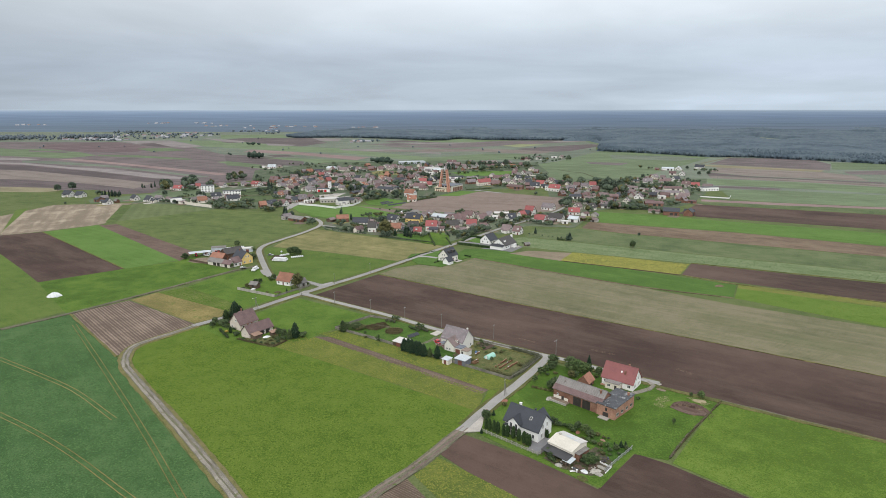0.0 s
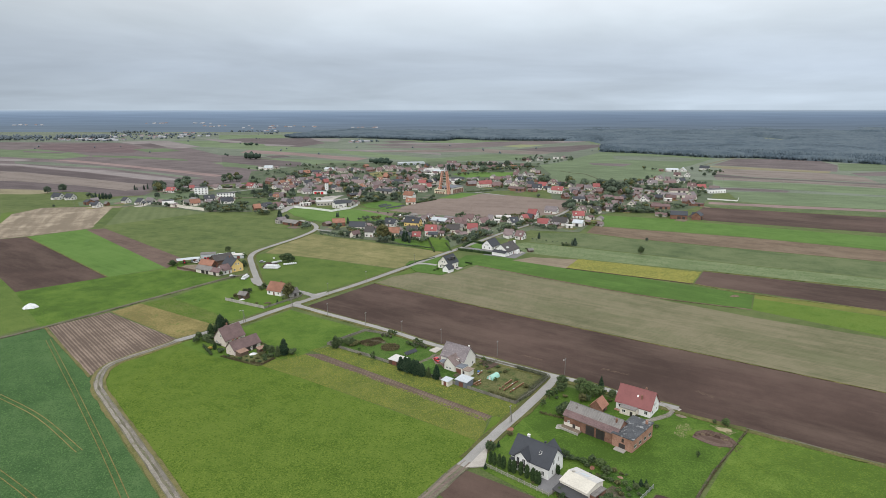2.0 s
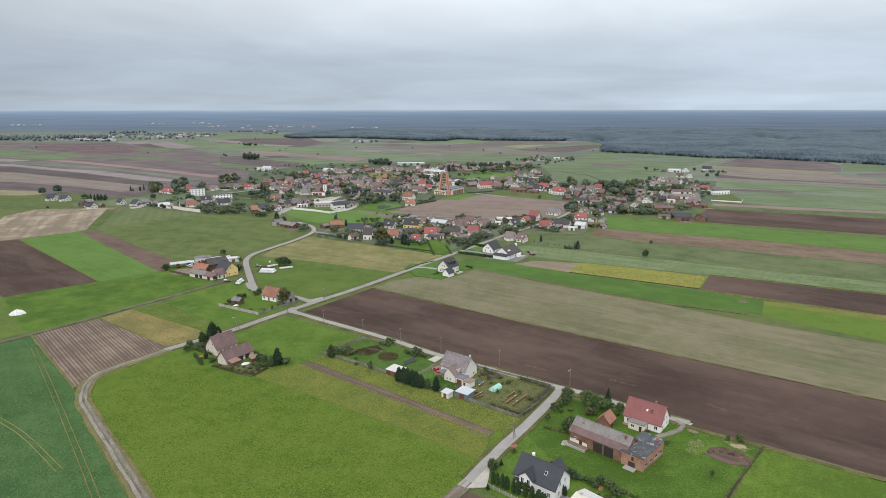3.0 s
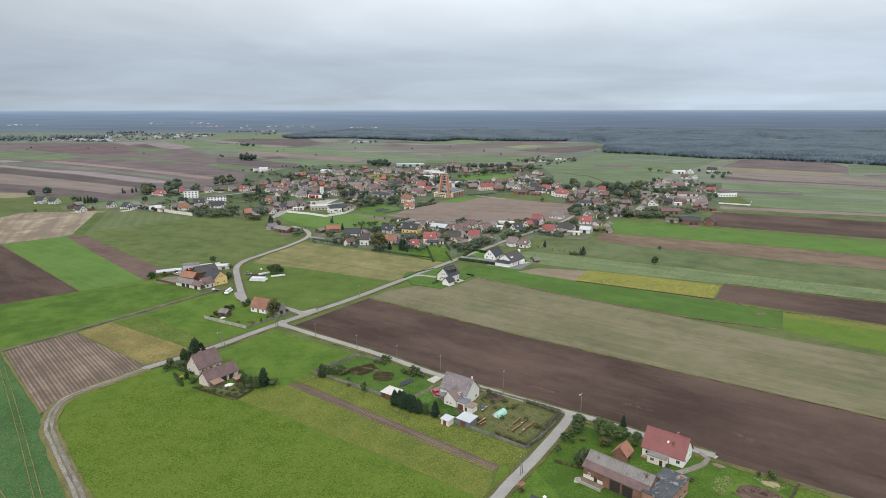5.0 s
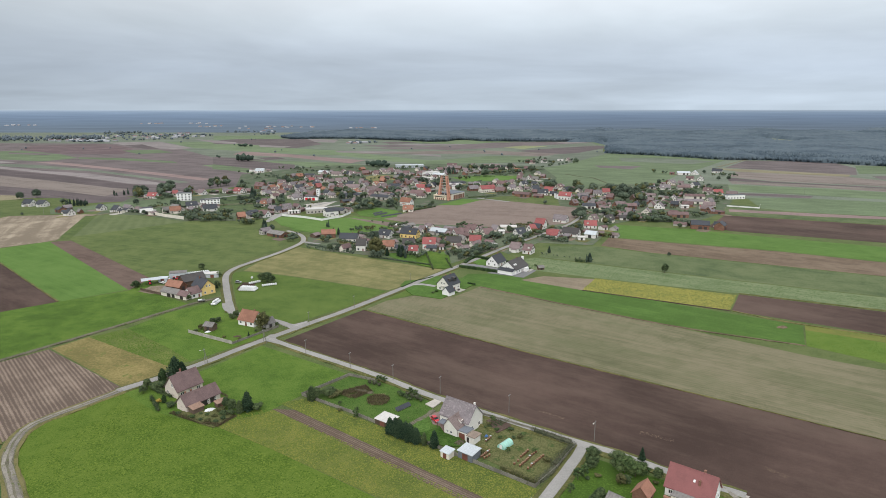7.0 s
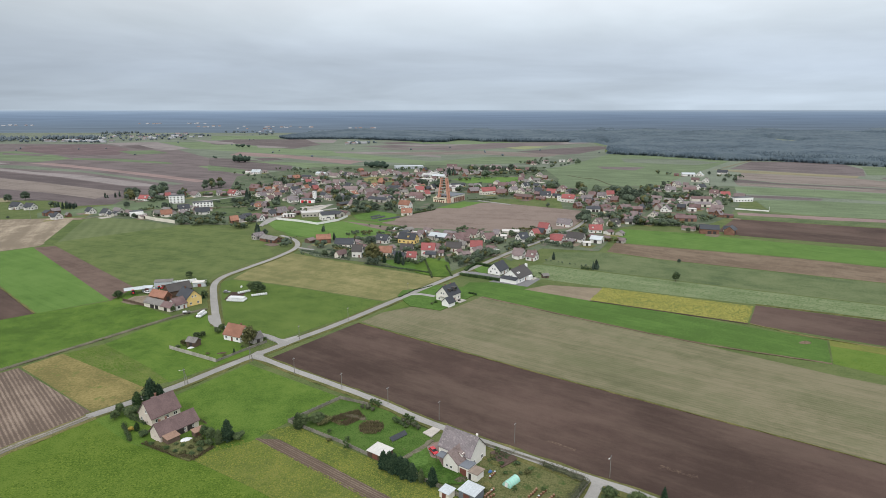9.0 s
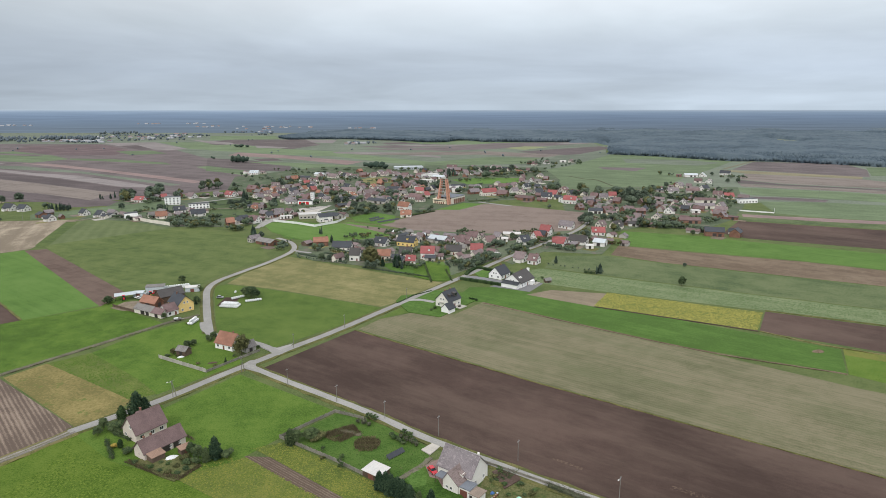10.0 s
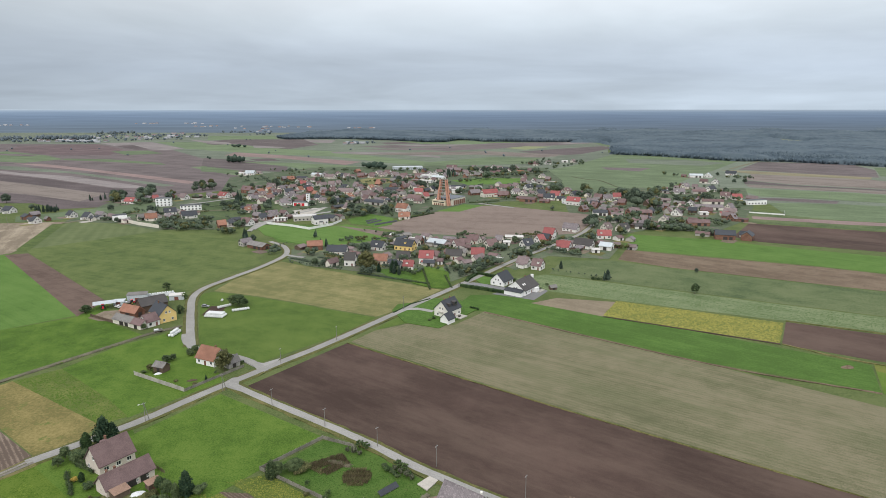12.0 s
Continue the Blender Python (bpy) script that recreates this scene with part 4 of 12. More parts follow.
def hedge(x0, y0, x1, y1, height, width, label, mat="leaf_dark"):
    """A clipped or rough hedge from end to end, of many leaf sprays on a twiggy core."""
    a, b = Vector((x0, y0, 0)), Vector((x1, y1, 0))
    L = (b - a).length
    d = (b - a).normalized()
    nrm = Vector((-d.y, d.x, 0))
    rnd = random.Random(int(abs(x0) * 13 + abs(y0)))
    h = thing("hedge", x0, y0, 0, label, "hedge")
    core, crown = bmesh.new(), bmesh.new()
    n = max(3, int(L / 1.6))
    for i in range(n + 1):
        c = d * (L * i / n)
        limb(core, c + Vector((0, 0, -0.1)), c + Vector((0, 0, height * 0.8)), width * 0.1, 0.04, 4)
        for k in range(2):
            leaf_cloud(crown, c + nrm * rnd.uniform(-.2, .2) * width + Vector((0, 0, height * (0.3 + 0.36 * k))), width * 0.55 + 0.3, 44, 0.24 + height * 0.035, rnd, height / (width + 1.2) * 0.8)
    for i in range(n):
        c0, c1 = d * (L * i / n), d * (L * (i + 1) / n)
        hh, ww = height * rnd.uniform(0.7, 0.85) * (1.0 if mat == "thuja" else 0.62), width * rnd.uniform(0.36, 0.46) * (1.0 if mat == "thuja" else 0.6)
        ring = [c0 - nrm * ww, c0 + nrm * ww, c1 + nrm * ww, c1 - nrm * ww]
        lo, hi = [crown.verts.new(p) for p in ring], [crown.verts.new(p + Vector((0, 0, hh))) for p in ring]
        crown.faces.new(hi)
        for a_ in range(4):
            crown.faces.new((lo[a_], lo[(a_ + 1) % 4], hi[(a_ + 1) % 4], hi[a_]))
    tagged(part("stems", core, M["bark"], h), kind="stuff")
    part("crown", crown, M[mat], h)
    return h


# ---- the ground: one sheet out to the horizon, rising gently in the far distance ----
def terrain(x, y):
    d = np.clip((np.asarray(y, float) - 2850.0) / 2050.0, 0, 1.1)
    return 72.0 * d ** 1.3


def sheet(name, xs, ys, height, mat, label, kind="structure"):
    """A grid over x and y with a height function, as one mesh."""
    X, Y = np.meshgrid(xs, ys)
    Z = height(X, Y)
    verts = np.stack([X.ravel(), Y.ravel(), Z.ravel()], 1)
    nx, ny = len(xs), len(ys)
    i = np.arange((nx - 1) * (ny - 1))
    a = (i // (nx - 1)) * nx + i % (nx - 1)
    faces = np.stack([a, a + 1, a + nx + 1, a + nx], 1)
    me = bpy.data.meshes.new(name)
    me.from_pydata(verts.tolist(), [], faces.tolist())
    me.materials.append(mat)
    return tagged(new(name, me), label, name, kind=kind)


sheet("ground", np.arange(-4200, 4201, 120.0), np.concatenate([np.arange(-400, 2850, 130.0), np.arange(2850, 4951, 70.0)]), lambda x, y: terrain(x, y), M["ground"], "flat farmland covered with grass, reaching the horizon")


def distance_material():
    """Glowing wooded plain with haze painted into it, paler and bluer towards the horizon."""
    m = bpy.data.materials.new("glowing_hazy_plain")
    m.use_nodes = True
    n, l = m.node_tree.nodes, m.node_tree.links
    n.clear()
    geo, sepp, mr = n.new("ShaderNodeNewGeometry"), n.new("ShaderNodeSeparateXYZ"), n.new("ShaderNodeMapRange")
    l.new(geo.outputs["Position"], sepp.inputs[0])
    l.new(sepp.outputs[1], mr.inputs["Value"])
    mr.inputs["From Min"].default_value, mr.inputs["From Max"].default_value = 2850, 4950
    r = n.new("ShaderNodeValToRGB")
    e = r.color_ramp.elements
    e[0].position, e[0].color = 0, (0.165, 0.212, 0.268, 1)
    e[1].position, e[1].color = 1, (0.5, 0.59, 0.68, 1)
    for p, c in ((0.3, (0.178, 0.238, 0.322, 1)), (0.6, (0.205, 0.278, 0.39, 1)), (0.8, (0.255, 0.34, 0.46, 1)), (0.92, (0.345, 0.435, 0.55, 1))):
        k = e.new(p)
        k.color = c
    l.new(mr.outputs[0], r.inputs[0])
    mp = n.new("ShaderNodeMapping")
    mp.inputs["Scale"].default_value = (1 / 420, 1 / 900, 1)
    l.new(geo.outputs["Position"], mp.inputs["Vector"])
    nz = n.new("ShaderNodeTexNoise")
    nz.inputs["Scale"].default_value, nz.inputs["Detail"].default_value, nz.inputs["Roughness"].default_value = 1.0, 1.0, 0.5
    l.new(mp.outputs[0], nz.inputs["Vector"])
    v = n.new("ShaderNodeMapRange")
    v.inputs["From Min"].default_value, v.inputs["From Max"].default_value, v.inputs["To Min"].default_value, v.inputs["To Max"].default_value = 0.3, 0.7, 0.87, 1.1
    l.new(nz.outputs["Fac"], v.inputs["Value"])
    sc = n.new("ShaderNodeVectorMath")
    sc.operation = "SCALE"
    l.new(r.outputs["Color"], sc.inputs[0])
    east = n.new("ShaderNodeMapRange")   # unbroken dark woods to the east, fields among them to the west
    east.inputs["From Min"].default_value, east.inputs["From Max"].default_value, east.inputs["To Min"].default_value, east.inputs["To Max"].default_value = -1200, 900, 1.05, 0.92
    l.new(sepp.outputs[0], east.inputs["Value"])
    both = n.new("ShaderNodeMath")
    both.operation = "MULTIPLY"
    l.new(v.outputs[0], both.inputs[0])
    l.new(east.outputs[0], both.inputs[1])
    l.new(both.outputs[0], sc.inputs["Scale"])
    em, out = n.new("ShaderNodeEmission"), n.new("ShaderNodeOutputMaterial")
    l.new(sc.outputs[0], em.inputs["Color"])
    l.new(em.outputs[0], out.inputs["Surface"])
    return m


rng = np.random.default_rng(4)
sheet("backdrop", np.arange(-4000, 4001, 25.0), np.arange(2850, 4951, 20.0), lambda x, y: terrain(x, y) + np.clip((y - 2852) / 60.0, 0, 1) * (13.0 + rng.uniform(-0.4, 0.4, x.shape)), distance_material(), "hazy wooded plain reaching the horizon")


def edge_at(x, pairs):
    return np.interp(x, [p[0] for p in pairs], [p[1] for p in pairs])


def canopy(front, x0, x1, back, step, label, seed, low=8, high=21, gaps=()):
    """Woods as a closed, uneven roof of crowns with a steep front; gaps: clearings (x0, y0, x1, y1)."""
    g = np.random.default_rng(seed)
    xs = np.arange(x0, x1 + 1, step)
    cols, verts = len(xs), []
    start = edge_at(xs, front) + g.uniform(-5, 5, cols)
    rows = int((back - start.min()) / step)
    share = np.concatenate([[0.0, 0.0], np.linspace(0, 1, rows)[1:]])
    tops = g.uniform(0, 1, (len(share), cols))
    for k, s in enumerate(share):
        y = start + (back - start) * s + (1.5 if k else 0)
        stand = 2.6 * np.sin(xs / 97.0 + y / 160.0) + 1.8 * np.sin(xs / 41.0 - y / 73.0)   # stands of different age
        z = low + (high - low) * tops[k] + stand if k else np.zeros(cols) - 0.5
        for ax, ay, bx, by in gaps:
            z = np.where((xs > ax) & (xs < bx) & (y > ay) & (y < by), -1.5, z)
        jx = g.uniform(-0.3, 0.3, cols) * step
        jy = g.uniform(-0.3, 0.3, cols) * step if k > 1 else 0
        z[[0, -1]] = -0.5
        verts.append(np.stack([xs + jx, y + jy, z + terrain(xs, y)], 1))
    nrow, verts = len(verts), np.concatenate(verts)
    i = np.arange((cols - 1) * (nrow - 1))
    a = (i // (cols - 1)) * cols + i % (cols - 1)
    me = bpy.data.meshes.new("woods")
    me.from_pydata(verts.tolist(), [], np.stack([a, a + 1, a + cols + 1, a + cols], 1).tolist())
    me.polygons.foreach_set("use_smooth", [True] * len(me.polygons))
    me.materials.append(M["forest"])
    return tagged(new("woods", me), label, "forest", kind="stuff")


def crowns(places, label, seed, mat="forest", lobes=3):
    """The single trees along the edge of a wood: uneven crowns on short trunks, joined."""
    b = bmesh.new()
    bmesh.ops.create_icosphere(b, subdivisions=1, radius=1.0)
    base = np.array([v.co[:] for v in b.verts])
    tri = np.array([[v.index for v in f.verts] for f in b.faces])
    b.free()
    g = np.random.default_rng(seed)
    V, Fc, o = [], [], 0
    for x, y, h, w in places:
        for part_k in range(lobes):
            jit = base * g.uniform(0.7, 1.22, (len(base), 1))
            s = (1.0, 0.75, 0.6)[part_k]
            off = np.array([g.uniform(-.5, .5) * w * (part_k > 0), g.uniform(-.5, .5) * w * (part_k > 0), h * (0.5, 0.72, 0.36)[part_k]])
            V.append(jit * np.array([w * s, w * s, h * 0.42 * s]) + np.array([x, y, terrain(x, y)]) + off)
            Fc.append(tri + o)
            o += len(base)
    me = bpy.data.meshes.new("woods_edge")
    me.from_pydata(np.concatenate(V).tolist(), [], np.concatenate(Fc).tolist())
    me.polygons.foreach_set("use_smooth", [True] * len(me.polygons))
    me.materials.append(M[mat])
    return tagged(new("woods_edge", me), label, "forest", kind="stuff")


def tufts(ring, count, size, mat, label, seed, rows=None):
    """Low leafy tufts spread over a field, as one mesh; rows: (angle, spacing) of drilled lines."""
    g = np.random.default_rng(seed)
    P = np.array(ring)
    lo, hi = P.min(0), P.max(0)
    pts = np.zeros((0, 2))
    while len(pts) < count:
        q = g.uniform(lo, hi, (count * 2, 2))
        inside = np.zeros(len(q), bool)
        for (ax, ay), (bx, by) in zip(P, np.roll(P, -1, 0)):
            cross = ((ay > q[:, 1]) != (by > q[:, 1])) & (q[:, 0] < (bx - ax) * (q[:, 1] - ay) / (by - ay + 1e-9) + ax)
            inside ^= cross
        q = q[inside]
        thick = np.sin(q[:, 0] * 0.9 + 1.3 * np.sin(q[:, 1] * 0.31)) * np.sin(q[:, 1] * 0.8 + 1.1 * np.sin(q[:, 0] * 0.27)) + 0.6 * np.sin(q[:, 0] * 0.13 - q[:, 1] * 0.21)
        pts = np.concatenate([pts, q[thick + g.normal(0, 1.5, len(q)) > 0.0]])   # thicker in places
    pts = pts[:count]
    if rows:
        a = radians(rows[0])
        u, v = np.array([math.cos(a), math.sin(a)]), np.array([-math.sin(a), math.cos(a)])
        along, across = pts @ u, np.round(pts @ v / rows[1]) * rows[1] + g.normal(0, 0.12, count)
        pts = along[:, None] * u + across[:, None] * v
    s = size * g.uniform(0.5, 1.5, count)
    turn = g.uniform(0, 6.283, count)
    V = np.zeros((count, 5, 3))
    for i in range(4):
        t = turn + i * math.pi / 2
        rr = s * g.uniform(0.6, 1.1, count)
        V[:, i, 0], V[:, i, 1], V[:, i, 2] = pts[:, 0] + np.cos(t) * rr, pts[:, 1] + np.sin(t) * rr, 0.05
    V[:, 4, 0], V[:, 4, 1], V[:, 4, 2] = pts[:, 0] + g.normal(0, 0.2, count) * s, pts[:, 1] + g.normal(0, 0.2, count) * s, 0.1 + s * g.uniform(0.12, 0.4, count)
    base = np.arange(count)[:, None] * 5
    F = np.concatenate([base + np.array([i, (i + 1) % 4, 4]) for i in range(4)])
    me = bpy.data.meshes.new("tufts")
    me.from_pydata(V.reshape(-1, 3).tolist(), [], F.tolist())
    me.materials.append(M[mat])
    return tagged(new("tufts", me), label, "plants", kind="stuff")


# ---- builders of single things ----
def panel_wall(pts, height, label, mat="concrete", name="garden_wall", post_every=2.2, rail=False):
    """A wall or fence of panels between posts along the corners."""
    w = thing(name, pts[0][0], pts[0][1], 0, label, "fence" if rail else "wall")
    o = Vector((pts[0][0], pts[0][1], 0))
    for a, b in zip(pts, pts[1:]):
        a, b = Vector((*a, 0)) - o, Vector((*b, 0)) - o
        n = max(1, round((b - a).length / post_every))
        turn = math.atan2(b.y - a.y, b.x - a.x)
        step = (b - a).length / n
        pieces = []
        if rail:
            pieces += [("rail", (0.1, -0.03, height * z, step - 0.1, 0.03, height * (z + 0.1)), 0.0) for z in (0.35, 0.8)]
            pieces += [("picket", (-0.03, -0.06, 0.1, 0.03, -0.032, height), 0.15 + (step - 0.3) * i / 7) for i in range(8)]
            meshes = []
            for nm, dims, along in pieces:
                if nm == "rail" or not meshes or meshes[-1][0] != "picket":
                    me = bpy.data.meshes.new(nm)
                    bm = boxed(*dims)
                    bm.to_mesh(me)
                    bm.free()
                    me.materials.append(M[mat])
                meshes.append((nm, me, along))
        else:
            bm = bmesh.new()
            prism(bm, [(-0.05, -0.1), (0.05, -0.1), (0.05, height - 0.03), (-0.05, height - 0.03)] + [(y, height * i / 4 + dz) for i in (3, 2, 1) for y, dz in ((-0.05, 0.03), (-0.075, 0.03), (-0.075, -0.03), (-0.05, -0.03))], "x", 0.07, step - 0.07)
            me = bpy.data.meshes.new("panel")
            bm.to_mesh(me)
            bm.free()
            me.materials.append(M[mat])
            meshes = [("panel", me, 0.0)]
        bm = boxed(-0.08, -0.09, -0.1, 0.08, 0.09, height + 0.06)
        box(bm, -0.11, -0.12, height + 0.06, 0.11, 0.12, height + 0.12)
        post = bpy.data.meshes.new("post")
        bm.to_mesh(post)
        bm.free()
        post.materials.append(M[mat])
        meshes.append(("post", post, 0.0))
        run = (b - a).normalized()
        for i in range(n):
            for nm, me, along in meshes:
                p = a.lerp(b, i / n) + run * along
                ob = new(nm, me)
                ob.parent = w
                ob.matrix_basis = pose(p.x, p.y, 0.05, 0, 0, math.degrees(turn))
    return w


def utility_pole(x, y, turn, h=7.6, lamp=False, twin=False):
    p = thing("utility_pole", x, y, turn, "grey concrete utility pole standing beside the road", "utility pole", "poles along the road")
    bm = bmesh.new()
    limb(bm, (0, 0, -0.3), (0, 0, h), 0.13, 0.08, 8)
    part("shaft", bm, M["pole_grey"], p)
    if twin:
        bm = bmesh.new()
        limb(bm, (1.5, 0, -0.3), (0.1, 0, h - 0.3), 0.16, 0.09, 8)
        part("strut", bm, M["pole_grey"], p)
    part("crossarm", boxed(-0.75, -0.05, h - 0.5, 0.75, 0.05, h - 0.38), M["metal"], p)
    for s in (-0.65, 0, 0.65):
        bm = bmesh.new()
        limb(bm, (s, 0, h - 0.38 if s else h), (s, 0, h - 0.16 if s else h + 0.2), 0.05, 0.03, 6)
        part("insulator", bm, M["pole_grey"], p)
    if lamp:
        bm = bmesh.new()
        limb(bm, (0, 0, h - 0.9), (-1.5, 0, h - 0.3), 0.04, 0.03, 6)
        arm = part("arm", bm, M["metal"], p)
        part("lamp_head", boxed(-2.0, -0.14, h - 0.36, -1.4, 0.14, h - 0.22), M["frame_white"], arm)
    return p


def car(x, y, turn, mat, label, L=4.2):
    c = thing("car", x, y, turn, label, "car", z=0.35)
    k = L / 4.2
    ring = [(-2.1, 0.35), (2.1, 0.35), (2.1, 0.75), (1.95, 0.85), (1.0, 0.95), (-2.0, 0.98), (-2.1, 0.8)]
    bm = prism(bmesh.new(), [(a * k, b) for a, b in ring], "y", -0.86, 0.86)
    bmesh.ops.bevel(bm, geom=bm.edges[:], offset=0.06, segments=2, affect="EDGES")
    part("body", bm, M[mat], c)
    ring = [(-1.85, 0.96), (0.95, 0.94), (0.3, 1.42), (-1.4, 1.46)]
    bm = prism(bmesh.new(), [(a * k, b) for a, b in ring], "y", -0.76, 0.76)
    part("cabin", bm, M["glass"], c)
    bm = boxed(-1.4 * k, -0.72, 1.44, 0.3 * k, 0.72, 1.5)
    part("car_roof", bm, M[mat], c)
    for sx in (-1.3, 1.3):
        for sy in (-0.8, 0.8):
            bm = bmesh.new()
            bmesh.ops.create_cone(bm, cap_ends=True, segments=14, radius1=0.33, radius2=0.33, depth=0.2)
            wh = part("wheel", bm, M["rubber"], c)
            wh.matrix_basis = pose(sx * k, sy, 0.33, 90, 0, 0)
            bm = bmesh.new()
            bmesh.ops.create_cone(bm, cap_ends=True, segments=10, radius1=0.2, radius2=0.18, depth=0.22)
            part("rim", bm, M["metal"], wh)
    for sy in (-0.6, 0.6):
        part("headlight", boxed(2.05 * k, sy - 0.16, 0.62, 2.13 * k, sy + 0.16, 0.76), M["frame_white"], c)
    return c


def tractor(x, y, turn, label):
    t = thing("tractor", x, y, turn, label, "tractor", z=0.35)
    bm = boxed(0.0, -0.4, 0.7, 1.9, 0.4, 1.5)
    bmesh.ops.bevel(bm, geom=bm.edges[:], offset=0.08, segments=2, affect="EDGES")
    part("bonnet", bm, M["red_paint"], t)
    part("cab", prism(bmesh.new(), [(-1.3, 0.8), (0.05, 0.8), (-0.1, 2.5), (-1.2, 2.5)], "y", -0.65, 0.65), M["glass"], t)
    part("cab_roof", boxed(-1.35, -0.72, 2.5, 0.0, 0.72, 2.64), M["red_paint"], t)
    for sx, r, w in ((-0.8, 0.8, 0.42), (1.4, 0.5, 0.3)):
        for sy in (-0.85, 0.85):
            bm = bmesh.new()
            bmesh.ops.create_cone(bm, cap_ends=True, segments=16, radius1=r, radius2=r, depth=w)
            wh = part("wheel", bm, M["rubber"], t)
            wh.matrix_basis = pose(sx, sy, r, 90, 0, 0)
            bm = bmesh.new()
            bmesh.ops.create_cone(bm, cap_ends=True, segments=12, radius1=r * 0.5, radius2=r * 0.45, depth=w + 0.04)
            part("rim", bm, M["mustard_paint"], wh)
    return t


def trailer(x, y, turn, label):
    t = thing("trailer", x, y, turn, label, "trailer", z=0.1)
    part("bed", boxed(-2.0, -1.0, 0.8, 2.0, 1.0, 0.95), M["wood"], t)
    bm = boxed(-2.0, -1.0, 0.95, 2.0, -0.94, 1.4)
    box(bm, -2.0, 0.94, 0.95, 2.0, 1.0, 1.4)
    part("side_board", bm, M["grey_paint"], t)
    part("load", boxed(-1.7, -0.8, 0.95, 0.2, 0.8, 1.7), M["foil_white"], t)
    for sx in (-1.2, 1.2):
        for sy in (-0.9, 0.9):
            bm = bmesh.new()
            bmesh.ops.create_cone(bm, cap_ends=True, segments=14, radius1=0.4, radius2=0.4, depth=0.24)
            part("wheel", bm, M["rubber"], t).matrix_basis = pose(sx, sy, 0.4, 90, 0, 0)
    bm = bmesh.new()
    limb(bm, (2.0, 0, 0.85), (3.1, 0, 0.5), 0.05, 0.04, 6)
    part("drawbar", bm, M["metal"], t)
    return t


def bale_mesh():
    bm = bmesh.new()
    bmesh.ops.create_cone(bm, cap_ends=True, segments=16, radius1=0.66, radius2=0.66, depth=1.25)
    bmesh.ops.bevel(bm, geom=[e for e in bm.edges if len(e.link_faces) == 2 and e.calc_face_angle(0) > 1.0], offset=0.14, segments=3, affect="EDGES")
    bmesh.ops.rotate(bm, cent=(0, 0, 0), matrix=Matrix.Rotation(radians(90), 3, "X"), verts=bm.verts)
    me = bpy.data.meshes.new("bale")
    bm.to_mesh(me)
    bm.free()
    me.materials.append(M["foil_white"])
    return me


BALE = bale_mesh()


def bales(x, y, turn, nx, ny, label, gap=1.36, upper=False):
    """Wrapped bales in rows, each a thing of its own."""
    c, s = math.cos(radians(turn)), math.sin(radians(turn))
    for i in range(nx):
        for j in range(ny):
            u, v = (i - (nx - 1) / 2) * gap, (j - (ny - 1) / 2) * 1.32
            ob = new("wrapped_bale", BALE)
            ob.matrix_basis = pose(x + u * c - v * s, y + u * s + v * c, 0.66 + 0.2, 0, 0, turn + random.uniform(-6, 6))
            tagged(ob, label, "bale", "white wrapped bales")
    if upper:
        bales_top = [(i, j) for i in range(nx - 1) for j in range(max(1, ny - 1))]
        for i, j in bales_top:
            u, v = (i - (nx - 2) / 2) * gap, (j - (ny - 2) / 2) * 1.32
            ob = new("wrapped_bale", BALE)
            ob.matrix_basis = pose(x + u * c - v * s, y + u * s + v * c, 0.86 + 1.12, 0, 0, turn + random.uniform(-6, 6))
            tagged(ob, label, "bale", "white wrapped bales")


def beehive(x, y, turn):
    b = thing("beehive", x, y, turn, "small brown wooden beehive standing in the garden", "beehive", "beehives in the garden", z=0.1)
    for sx in (-0.2, 0.2):
        part("stand", boxed(sx - 0.05, -0.25, 0, sx + 0.05, 0.25, 0.22), M["wood"], b)
    bm = boxed(-0.25, -0.25, 0.22, 0.25, 0.25, 0.5)
    box(bm, -0.24, -0.24, 0.5, 0.24, 0.24, 0.74)
    part("body", bm, M["hive_wood"], b)
    part("lid", boxed(-0.29, -0.29, 0.74, 0.29, 0.29, 0.82), M["hive_lid"] if (int(x * 7) % 6) else M["r_tin"], b)
    return b


def mound(x, y, turn, rx, ry, h, mat, label, name="mound", category="heap", rough=0.25):
    rnd = random.Random(int(abs(x * 13 + y)))
    bm = bmesh.new()
    rings, seg = 7, 26
    prev = None
    wob = [rnd.uniform(0.8, 1.15) for _ in range(seg)]
    for i in range(rings):
        k = 1 - i / (rings - 1)
        row = []
        for j in range(seg):
            a = 6.283 * j / seg
            rr = k * wob[j]
            z = h * (1 - k ** 1.7) * rnd.uniform(1 - rough, 1 + rough * 0.3) - (0.15 if i == 0 else 0)
            row.append(bm.verts.new((math.cos(a) * rx * rr, math.sin(a) * ry * rr, z)))
        if prev:
            for j in range(seg):
                bm.faces.new((prev[j], prev[(j + 1) % seg], row[(j + 1) % seg], row[j]))
        prev = row
    bm.faces.new(prev)
    ob = part(name, bm, M[mat])
    ob.matrix_basis = pose(x, y, 0.25, 0, 0, turn)
    return tagged(ob, label, category)


